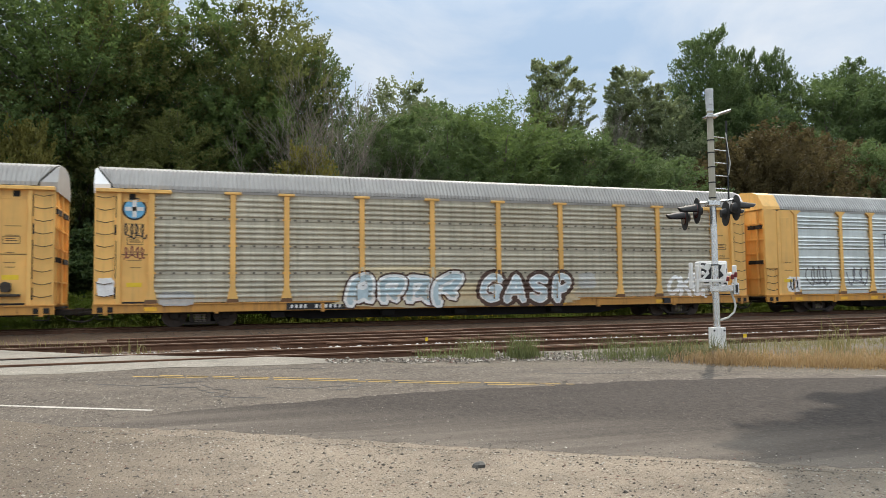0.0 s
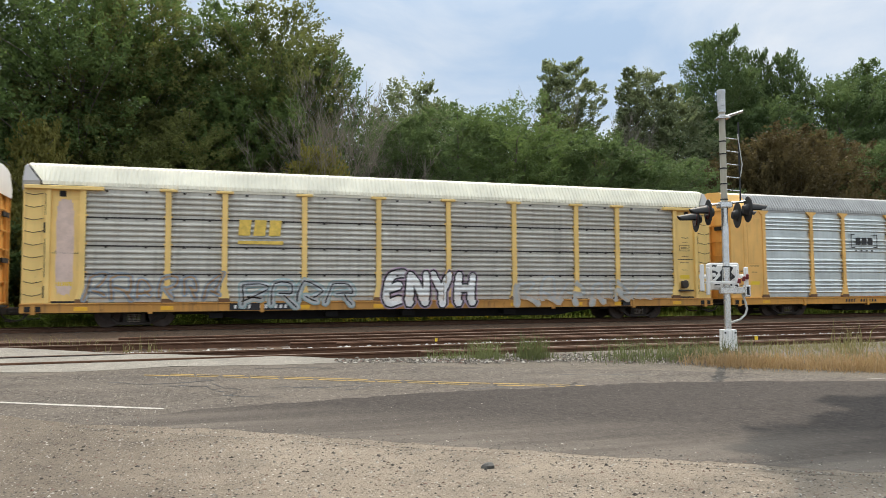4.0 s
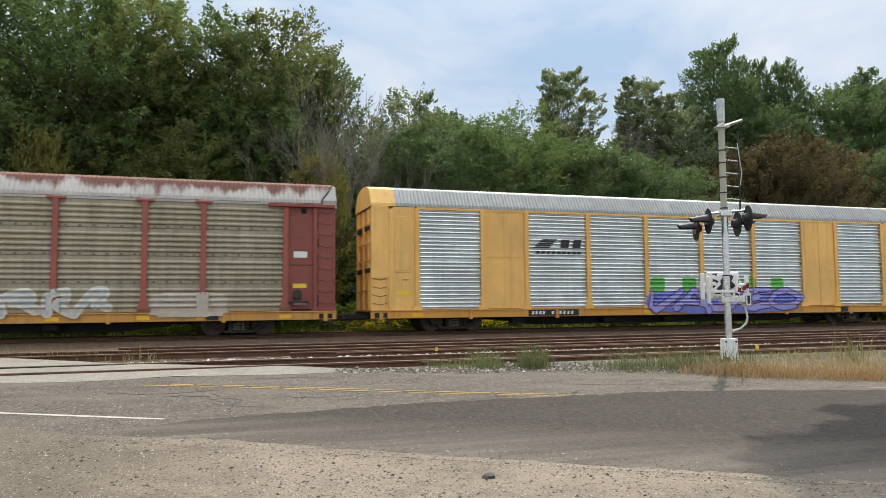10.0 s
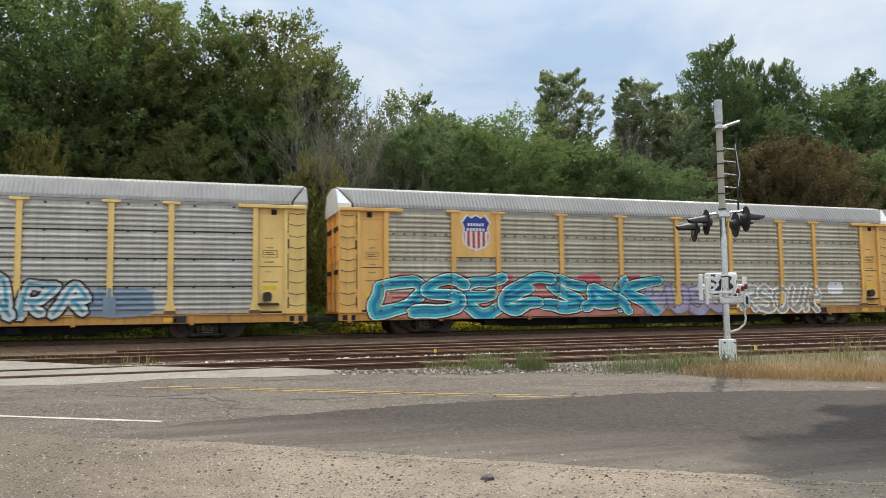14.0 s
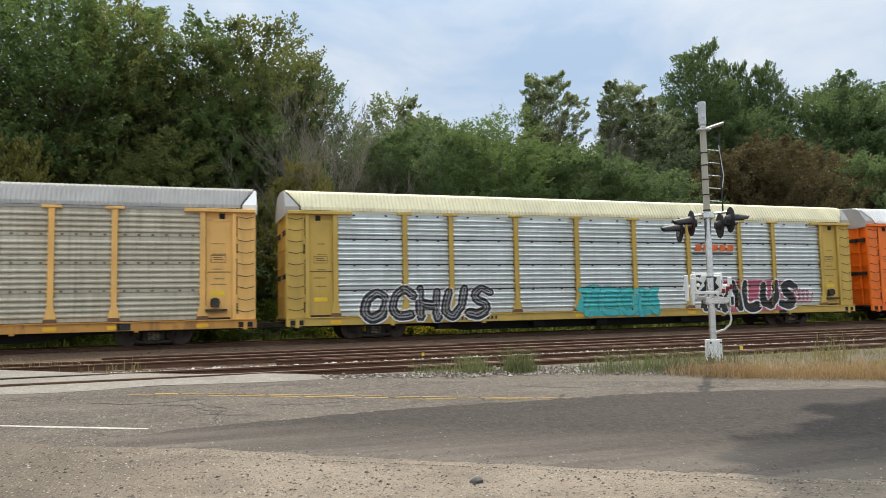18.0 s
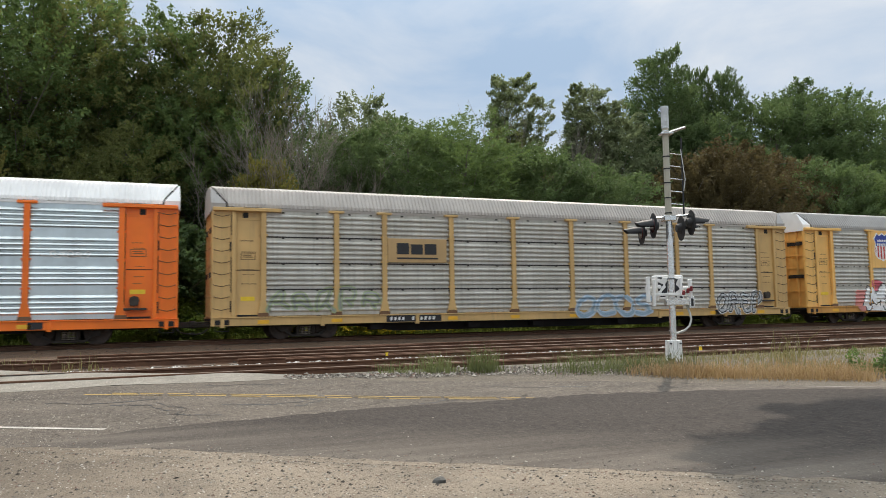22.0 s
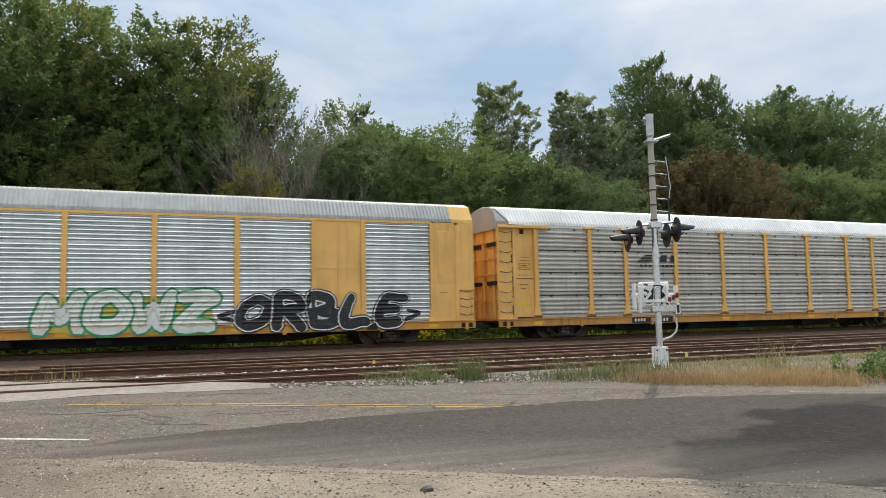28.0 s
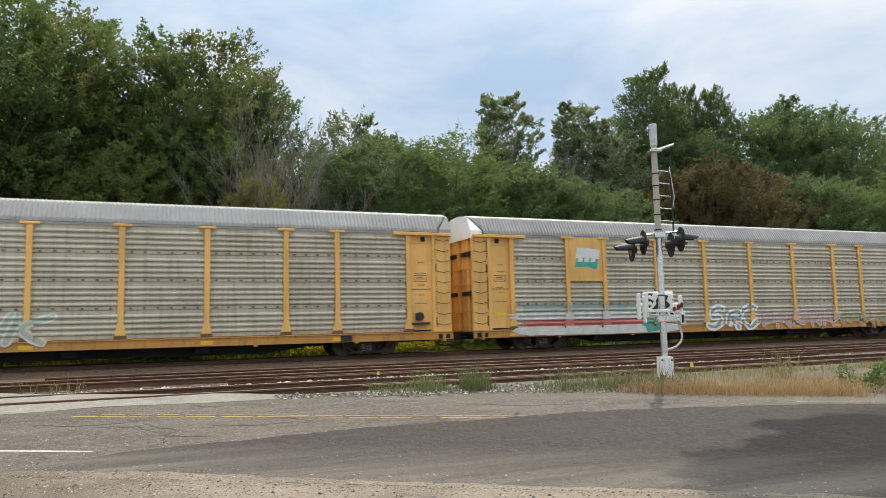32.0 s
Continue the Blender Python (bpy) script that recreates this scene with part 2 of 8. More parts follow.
def worn_asphalt(name):
    """Old asphalt: bare stones in a bleached binder, darker stains, a net of hair cracks."""
    q = Nodes(name)
    g = q.noise(34, 6, 0.85, (0.6, 0.25, 1), shift=False)
    c = q.mix(q.ramp(g, 0.36, 0.64), (0.0446, 0.0375, 0.0308), (0.1600, 0.1354, 0.1109))
    c = q.mix(q.ramp(q.noise(0.9, 6, 0.62, (0.5, 1.6, 1), shift=False), 0.42, 0.70, 0, 0.5), c, (0.1600, 0.1345, 0.1091))
    c = q.mix(q.ramp(q.noise(1.9, 6, 0.65, (0.5, 1.4, 1), shift=False), 0.50, 0.72, 0, 0.6), c, (0.058, 0.051, 0.044))
    v = q.n.new("ShaderNodeTexVoronoi")
    v.feature = "DISTANCE_TO_EDGE"
    warp = q.n.new("ShaderNodeTexNoise")
    q.put(warp, Vector=q.coords(shift=False), Scale=1.7, Detail=5.0)
    add = q.n.new("ShaderNodeVectorMath")
    add.operation = "MULTIPLY_ADD"
    q.l.new(warp.outputs["Color"], add.inputs[0])
    add.inputs[1].default_value = (0.9, 0.9, 0.0)
    q.l.new(q.coords(shift=False), add.inputs[2])
    q.put(v, Vector=add.outputs[0], Scale=0.85)
    crack = q.math("MULTIPLY", q.ramp(v.outputs["Distance"], 0.003, 0.013, 1.0, 0.0), q.ramp(q.noise(0.8, 3, 0.5, shift=False), 0.48, 0.60))
    c = q.mix(q.math("MULTIPLY", crack, 0.85), c, (0.035, 0.031, 0.027))
    v2 = q.n.new("ShaderNodeTexVoronoi")
    q.put(v2, Vector=q.coords((1, 0.45, 1), False), Scale=30.0)
    sel = q.n.new("ShaderNodeSeparateColor")
    q.l.new(v2.outputs["Color"], sel.inputs[0])
    chip = q.math("MULTIPLY", q.ramp(v2.outputs["Distance"], 0.2, 0.4, 1.0, 0.0), q.ramp(sel.outputs[0], 0.5, 0.56))
    c = q.mix(q.math("MULTIPLY", chip, q.ramp(sel.outputs[1], 0, 1, 0.2, 0.8)), c, q.mix(q.ramp(sel.outputs[2], 0.4, 0.5), (0.045, 0.041, 0.036), (0.33, 0.305, 0.265)))
    q.bump(q.math("SUBTRACT", q.math("ADD", g, chip), crack), 0.7, 0.015)
    return q.done(c, 0.9, 0.0, 0.2)


def rusty_roof(name):
    """Pale roof sheet whose crest has rusted, with ragged runs down the ribs."""
    q = Nodes(name)
    xyz = q.n.new("ShaderNodeSeparateXYZ")
    q.l.new(q.co, xyz.inputs[0])
    c = q.mix(q.ramp(q.noise(0.8, 4), 0.3, 0.7), (0.40, 0.37, 0.34), (0.52, 0.48, 0.44))
    ragged = q.math("ADD", xyz.outputs["Z"], q.math("MULTIPLY", q.math("SUBTRACT", q.noise(0.9, 6, 0.7, (1.6, 1.0, 0.12)), 0.5), 1.9))
    c = q.mix(q.ramp(ragged, 5.24, 5.50, 0.0, 0.92), c, (0.15, 0.045, 0.026))
    c = q.mix(q.ramp(q.noise(5, 6, 0.7, (2, 2, 0.3)), 0.58, 0.72, 0, 0.5), c, (0.24, 0.12, 0.075))
    return q.done(c, 0.8)


def leaf_mat(name, dark, light, through=0.36):
    q = Nodes(name)
    geo = q.n.new("ShaderNodeNewGeometry")
    c = q.mix(geo.outputs["Random Per Island"], dark, light)
    c = q.mix(q.ramp(q.noise(0.35, 3), 0.35, 0.7, 0, 0.6), c, tint(light, 1.15))
    c = q.mix(q.math("MULTIPLY", q.info.outputs["Random"], 0.5), c, tint(dark, 1.1))
    q.done(c, 0.7, 0.0, 0.14)
    tr = q.n.new("ShaderNodeBsdfTranslucent")
    warm = q.mix(0.5, light, (light[0] * 1.15, light[1] * 1.25, light[2] * 0.75))
    q.l.new(warm, tr.inputs["Color"])
    mx = q.n.new("ShaderNodeMixShader")
    mx.inputs[0].default_value = through
    q.l.new(q.bsdf.outputs["BSDF"], mx.inputs[1])
    q.l.new(tr.outputs["BSDF"], mx.inputs[2])
    q.l.new(mx.outputs[0], q.out.inputs["Surface"])
    return q.mat


def dusty_asphalt(name):
    """Dark asphalt with tyre-swept streaks, and dust tracked in from the gravel lot."""
    q = Nodes(name)
    g = q.noise(36, 6, 0.85, (0.6, 0.25, 1), shift=False)
    c = q.mix(q.ramp(g, 0.36, 0.64), (0.0179, 0.0146, 0.0125), (0.0601, 0.0494, 0.0422))
    xyz = q.n.new("ShaderNodeSeparateXYZ")
    q.l.new(q.co, xyz.inputs[0])
    # distance from the gravel edge, which runs aslant
    d = q.math("ADD", xyz.outputs["Y"], q.math("MULTIPLY", xyz.outputs["X"], 0.72))
    m = q.n.new("ShaderNodeMapping")
    m.inputs["Rotation"].default_value = (0, 0, radians(32))
    m.inputs["Scale"].default_value = (0.22, 2.4, 1.0)
    q.l.new(q.co, m.inputs["Vector"])
    t = q.n.new("ShaderNodeTexNoise")
    streak = q.put(t, Vector=m.outputs["Vector"], Scale=0.9, Detail=6.0, Roughness=0.65).outputs["Fac"]
    near = q.ramp(d, 7.5, 10.0, 1.0, 0.05)
    dust = q.math("MULTIPLY", near, q.ramp(streak, 0.24, 0.62))
    speck = q.ramp(q.noise(90, 3, 0.6, shift=False), 0.56, 0.66)
    dust = q.math("MULTIPLY", dust, q.ramp(speck, 0, 1, 0.55, 0.95))
    c = q.mix(dust, c, (0.2279, 0.1940, 0.1584))
    v = q.n.new("ShaderNodeTexVoronoi")
    q.put(v, Vector=q.coords((1, 0.45, 1), False), Scale=34.0)
    sel = q.n.new("ShaderNodeSeparateColor")
    q.l.new(v.outputs["Color"], sel.inputs[0])
    chip = q.math("MULTIPLY", q.ramp(v.outputs["Distance"], 0.2, 0.36, 1.0, 0.0), q.ramp(sel.outputs[0], 0.62, 0.68))
    c = q.mix(q.math("MULTIPLY", chip, q.ramp(sel.outputs[1], 0, 1, 0.08, 0.4)), c, (0.22, 0.20, 0.175))
    q.bump(q.math("ADD", g, chip), 0.6, 0.015)
    return q.done(c, 0.95, 0.0, 0.25)


M_OLD_ASPHALT = worn_asphalt("worn_asphalt")
M_NEW_ASPHALT = dusty_asphalt("dark_asphalt")
M_GRAVEL = gravel_mat("pale_gravel")
M_BALLAST = ground_mat("ballast", (0.075, 0.063, 0.050), (0.21, 0.18, 0.145), 26, 16, 0.5, 0.4, 0.95, 1.0)
M_RUSTY_BED = ground_mat("rusty_bed", (0.050, 0.032, 0.021), (0.130, 0.082, 0.050), 24, 14, 0.5, 0.4, 0.95, 0.9)
M_DIRT = ground_mat("grassy_dirt", (0.07, 0.075, 0.035), (0.16, 0.15, 0.075), 18, None, 0.5, 0.12, 0.95, 0.6)
M_APRON = ground_mat("pale_concrete", (0.140, 0.128, 0.108), (0.310, 0.285, 0.242), 34, 22, 0.7, 1.1, 0.9, 0.5)
M_YELLOW_LINE = ground_mat("worn_yellow_paint", (0.22, 0.15, 0.055), (0.46, 0.31, 0.08), 20, None, 0.4, 1.5, 0.8, 0.3)
M_WHITE_LINE = ground_mat("worn_white_paint", (0.24, 0.22, 0.19), (0.60, 0.56, 0.51), 20, None, 0.3, 1.5, 0.8, 0.3)
M_CRACK = plain("tar_filled_crack", (0.035, 0.035, 0.035), 0.8)
M_RAIL_TOP = plain("worn_rail_head", (0.165, 0.112, 0.078), 0.7, 0.15, 0.25)
M_RAIL = plain("rusty_rail", (0.135, 0.066, 0.036), 0.85, 0.1, 0.3)
M_TIE = plain("creosoted_timber", (0.085, 0.060, 0.042), 0.9, 0.0, 0.35)
M_BARK = plain("grey_bark", (0.15, 0.13, 0.105), 0.9, 0, 0.3, 5, 0.5)
M_DEAD_WOOD = plain("dead_grey_wood", (0.20, 0.175, 0.145), 0.9, 0, 0.25, 5, 0.4)
M_STONE = plain("dark_stone", (0.10, 0.095, 0.085), 0.9, 0, 0.3, 9, 0.5)
M_PEBBLE = plain("dark_pebbles", (0.075, 0.062, 0.050), 0.9, 0, 0.5, 14, 0.5)


def pebble_mat(name):
    """Loose stones of many tones, each its own: charcoal, grey, reddish and chalky."""
    q = Nodes(name)
    geo = q.n.new("ShaderNodeNewGeometry")
    r = q.n.new("ShaderNodeValToRGB")
    r.color_ramp.interpolation = "CONSTANT"
    tones = ((0.0, (0.06, 0.052, 0.045)), (0.28, (0.13, 0.115, 0.098)), (0.52, (0.15, 0.09, 0.07)), (0.62, (0.24, 0.215, 0.18)), (0.84, (0.40, 0.37, 0.32)))
    for k, (at_, rgb) in enumerate(tones):
        e = r.color_ramp.elements[k] if k < 2 else r.color_ramp.elements.new(at_)
        e.position, e.color = at_, (*rgb, 1)
    q.l.new(geo.outputs["Random Per Island"], r.inputs[0])
    c = q.mix(q.ramp(q.noise(30, 4), 0.35, 0.7, 0, 0.4), r.outputs["Color"], (0.25, 0.22, 0.18))
    return q.done(c, 0.9, 0.0, 0.2)


M_PEBBLES = pebble_mat("mixed_pebbles")
M_STONES = plain("grey_stone", (0.30, 0.27, 0.225), 0.9, 0, 0.35, 14, 0.5)
LEAF = {
    "green": leaf_mat("green_leaves", (0.034, 0.062, 0.024), (0.175, 0.238, 0.090)),
    "olive": leaf_mat("olive_leaves", (0.050, 0.066, 0.025), (0.215, 0.228, 0.086)),
    "dark": leaf_mat("dark_green_leaves", (0.030, 0.054, 0.026), (0.156, 0.212, 0.094)),
    "silver": leaf_mat("grey_green_leaves", (0.090, 0.118, 0.066), (0.270, 0.300, 0.180)),
    "brown": leaf_mat("russet_leaves", (0.048, 0.041, 0.021), (0.128, 0.097, 0.050)),
    "autumn": leaf_mat("yellowing_leaves", (0.085, 0.095, 0.028), (0.25, 0.225, 0.068)),
    "verge": leaf_mat("verge_leaves", (0.095, 0.125, 0.030), (0.26, 0.29, 0.070), 0.4),
    "bright": leaf_mat("bright_green_leaves", (0.087, 0.134, 0.027), (0.225, 0.281, 0.061)),
}
M_GRASS = leaf_mat("green_grass", (0.045, 0.060, 0.026), (0.19, 0.205, 0.095), 0.3)
M_STRAW = leaf_mat("dry_grass", (0.17, 0.095, 0.050), (0.46, 0.32, 0.185), 0.3)
M_FLOWER = leaf_mat("yellow_flowers", (0.45, 0.35, 0.02), (0.65, 0.52, 0.05), 0.2)


# ---- mesh helpers ----
class Shape:
    """Collects vertices and faces for one mesh."""

    def __init__(self):
        self.v, self.f, self.mi = [], [], []
        self.slot = 0

    def add(self, verts, faces):
        k = len(self.v)
        self.v.extend(verts)
        self.f.extend([tuple(i + k for i in f) for f in faces])
        self.mi.extend([self.slot] * len(faces))
        return self

    def box(self, x0, x1, y0, y1, z0, z1, b=0.0):
        if b <= 0:
            v = [(x, y, z) for z in (z0, z1) for y in (y0, y1) for x in (x0, x1)]
            return self.add(v, [(0, 2, 3, 1), (4, 5, 7, 6), (0, 1, 5, 4), (2, 6, 7, 3), (0, 4, 6, 2), (1, 3, 7, 5)])
        b = min(b, (x1 - x0) * 0.45, (y1 - y0) * 0.45, (z1 - z0) * 0.45)
        bm = bmesh.new()
        m = Matrix.LocRotScale(((x0 + x1) / 2, (y0 + y1) / 2, (z0 + z1) / 2), None, (x1 - x0, y1 - y0, z1 - z0))
        bmesh.ops.create_cube(bm, size=1, matrix=m)
        bmesh.ops.bevel(bm, geom=bm.edges[:], offset=b, segments=1, affect="EDGES")
        bm.verts.index_update()
        self.add([tuple(v.co) for v in bm.verts], [tuple(v.index for v in f.verts) for f in bm.faces])
        bm.free()
        return self

    def tube(self, p, q, r, r2=None, n=8, caps=True):
        p, q = Vector(p), Vector(q)
        r2 = r if r2 is None else r2
        d = (q - p).normalized()
        a = d.orthogonal().normalized()
        c = d.cross(a)
        v = []
        for o, rr in ((p, r), (q, r2)):
            v += [tuple(o + (a * math.cos(2 * math.pi * i / n) + c * math.sin(2 * math.pi * i / n)) * rr) for i in range(n)]
        f = [(i, (i + 1) % n, n + (i + 1) % n, n + i) for i in range(n)]
        if caps:
            f += [tuple(range(n - 1, -1, -1)), tuple(range(n, 2 * n))]
        return self.add(v, f)

    def path(self, pts, r, n=6):
        for a, b in zip(pts, pts[1:]):
            self.tube(a, b, r, r, n)
        return self

    def prism(self, poly, y0, y1):
        """A polygon in x and z, drawn out along y."""
        n = len(poly)
        v = [(x, y0, z) for x, z in poly] + [(x, y1, z) for x, z in poly]
        f = [tuple(range(n)), tuple(range(2 * n - 1, n - 1, -1))] + [(i, n + i, n + (i + 1) % n, (i + 1) % n) for i in range(n)]
        return self.add(v, f)

    def mesh(self, name, mats=(), smooth=False):
        me = bpy.data.meshes.new(name)
        me.from_pydata(self.v, [], self.f)
        for m in mats:
            me.materials.append(m)
        if any(self.mi):
            me.polygons.foreach_set("material_index", self.mi)
        if smooth:
            me.polygons.foreach_set("use_smooth", [True] * len(me.polygons))
        me.update()
        return me


MESHES = {}


def shared(key, make, *mats):
    """The mesh of that key in those materials; alike parts share it."""
    full = (key, *(m.name for m in mats))
    if full not in MESHES:
        if key not in MESHES:
            MESHES[key] = make()
        me = MESHES[key].copy()
        slots = [p.material_index for p in MESHES[key].polygons]
        for m in mats:
            me.materials.append(m)
        me.polygons.foreach_set("material_index", slots)
        MESHES[full] = me
    return MESHES[full]


def part(name, mesh, parent, label="", m=None):
    ob = new(name, mesh)
    ob.parent = parent
    if m is not None:
        ob.matrix_basis = m
    if label:
        tagged(ob, label)
    return ob


# ---- ground ----
from mathutils.geometry import delaunay_2d_cdt


def ground_z(x, y):
    u = min(1.0, max(0.0, (y - 8.0) / 5.2))
    return 0.14 * u * u * (3 - 2 * u)


def sheet(name, outline, lift, mat, label, category, jitter=0.0, top=None, step=0.35):
    """A paved piece of the ground: an outline in plan, laid on the slope, with a worn edge."""
    rng = random.Random(name)
    pts = []
    for (x0, y0), (x1, y1) in zip(outline, outline[1:] + outline[:1]):
        d = math.hypot(x1 - x0, y1 - y0)
        k = max(1, int(d / step)) if jitter and d < 20 else 1
        for i in range(k):
            t = i / k
            j = jitter if i else 0
            pts.append((x0 + (x1 - x0) * t + rng.uniform(-j, j), y0 + (y1 - y0) * t + rng.uniform(-j, j)))
    n = len(pts)
    co, _, tris, *_ = delaunay_2d_cdt([Vector(p) for p in pts], [(i, (i + 1) % n) for i in range(n)], [], 1, 1e-6)
    bm = bmesh.new()
    vs = [bm.verts.new((p.x, p.y, 0)) for p in co]
    for t in tris:
        bm.faces.new([vs[i] for i in t])
    for i in range(12):
        geom = bm.verts[:] + bm.edges[:] + bm.faces[:]
        bmesh.ops.bisect_plane(bm, geom=geom, plane_co=(0, 8.0 + i * 0.5, 0), plane_no=(0, 1, 0))
    for v in bm.verts:
        v.co.z = (top or ground_z)(v.co.x, v.co.y) + lift
    bmesh.ops.recalc_face_normals(bm, faces=bm.faces[:])
    if sum(f.normal.z for f in bm.faces) < 0:
        bmesh.ops.reverse_faces(bm, faces=bm.faces[:])
    me = bpy.data.meshes.new(name)
    bm.to_mesh(me)
    bm.free()
    me.materials.append(mat)
    return tagged(new(name, me), label, category, kind="structure")


def lay_ground():
    s = Shape()
    ys = [-900, -60, -10, 0, 4, 7] + [8 + 0.4 * i for i in range(14)] + [14, 18, 22, 26, 30, 33, 38, 60, 120, 900]
    xs = [-900, -200, -60, -30, -15, -8, -4, 0, 4, 8, 12, 16, 24, 40, 80, 200, 900]
    for y in ys:
        for x in xs:
            z = ground_z(x, y)
            if y > 13.2:
                z = 0.14 - 0.20 * min(1, (y - 13.2) / 0.6)
            if y > 31:
                z -= 0.35 * min(1, (y - 31) / 3)
            s.v.append((x, y, z))
    w = len(xs)
    s.f = [(j * w + i, j * w + i + 1, (j + 1) * w + i + 1, (j + 1) * w + i) for j in range(len(ys) - 1) for i in range(w - 1)]
    tagged(new("ground", s.mesh("ground", [M_DIRT])), "flat earth with short rough grass reaching the woods", "ground", kind="structure")
    sheet("gravel_lot", [(-30, -30), (30, -30), (30, -11.6), (9.2, 1.2), (7.0, 2.8), (3.85, 5.2), (2.82, 5.95), (1.22, 7.15), (0.39, 7.9), (-0.7, 8.5), (-1.2, 8.48), (-1.6, 8.86), (-2.0, 9.24), (-4, 10.6), (-30, 24)],
          0.008, M_GRAVEL, "pale dusty gravel lot with loose stones", "gravel", 0.07, None, 0.15)
    sheet("road", [(-30, 23.9), (-4, 10.5), (-2.0, 9.16), (-1.2, 8.45), (-0.5, 8.55), (0.6, 8.0), (3.9, 5.5), (8.8, 2.0), (30, -11.0), (30, -5.2), (13.2, 6.38), (9.87, 8.66), (8.1, 9.84), (6.97, 10.5), (4.86, 11.34), (3.59, 11.98), (2.73, 12.85), (2.2, 13.35), (-9.0, 13.42), (-30, 24.5)],
          0.004, M_OLD_ASPHALT, "worn grey asphalt road with cracks and patches", "road", 0.05)
    sheet("asphalt_patch", [(-1.25, 8.42), (-0.03, 8.97), (1.39, 9.17), (2.88, 9.36), (4.81, 9.32), (6.59, 9.26), (7.88, 8.92), (9.53, 8.35), (13.0, 6.0), (29, -5.2), (29, -12.2), (8.9, 0.9), (6.9, 2.45), (3.85, 4.82), (2.82, 5.56), (2.06, 6.12), (1.22, 6.8), (0.39, 7.54), (-0.85, 8.3)],
          0.0094, M_NEW_ASPHALT, "dark newer asphalt laid over the old road", "asphalt patch", 0.055, None, 0.11)
    sheet("track_shoulder", [(2.0, 13.0), (2.6, 12.1), (4.4, 10.95), (6.5, 10.12), (7.7, 9.45), (9.5, 8.3), (30, -5.9), (30, 13.5), (2.0, 13.5)],
          0.002, M_BALLAST, "grey gravel shoulder between road and track", "gravel", 0.08, None, 0.2)

    def ramp_up(x, y):
        u = min(1.0, max(0.0, (y - 13.0) / 0.95))
        return ground_z(x, y) + 0.053 * u * u * (3 - 2 * u)

    sheet("road_crossing", [(-14, 14.6), (-2.9, 13.12), (-1.8, 12.86), (-0.4, 13.15), (1.38, 12.82), (2.33, 12.86), (2.75, 13.2), (1.6, 13.85), (0.9, 14.2), (0.0, 14.8), (-1.0, 15.5), (-1.9, 16.3), (-3.0, 17.6), (-4.3, 18.9), (-14, 19.4)],
          0.008, M_APRON, "pale worn concrete surface of the road crossing", "road crossing", 0.05, ramp_up)
    for y, xe in ((14.11, -0.15), (15.49, -1.3)):
        sheet("flangeway", [(-14, y - 0.03), (xe, y - 0.03), (xe, y + 0.03), (-14, y + 0.03)], 0.016, M_CRACK, "dark groove beside the rail in the crossing", "groove", 0.0, ramp_up)


def line_mark(name, a, b, w, mat, label, lift=0.0085):
    dx, dy = b[0] - a[0], b[1] - a[1]
    d = math.hypot(dx, dy)
    nx, ny = -dy / d * w / 2, dx / d * w / 2
    return sheet(name, [(a[0] - nx, a[1] - ny), (b[0] - nx, b[1] - ny), (b[0] + nx, b[1] + ny), (a[0] + nx, a[1] + ny)], lift, mat, label, "road marking", 0.012)


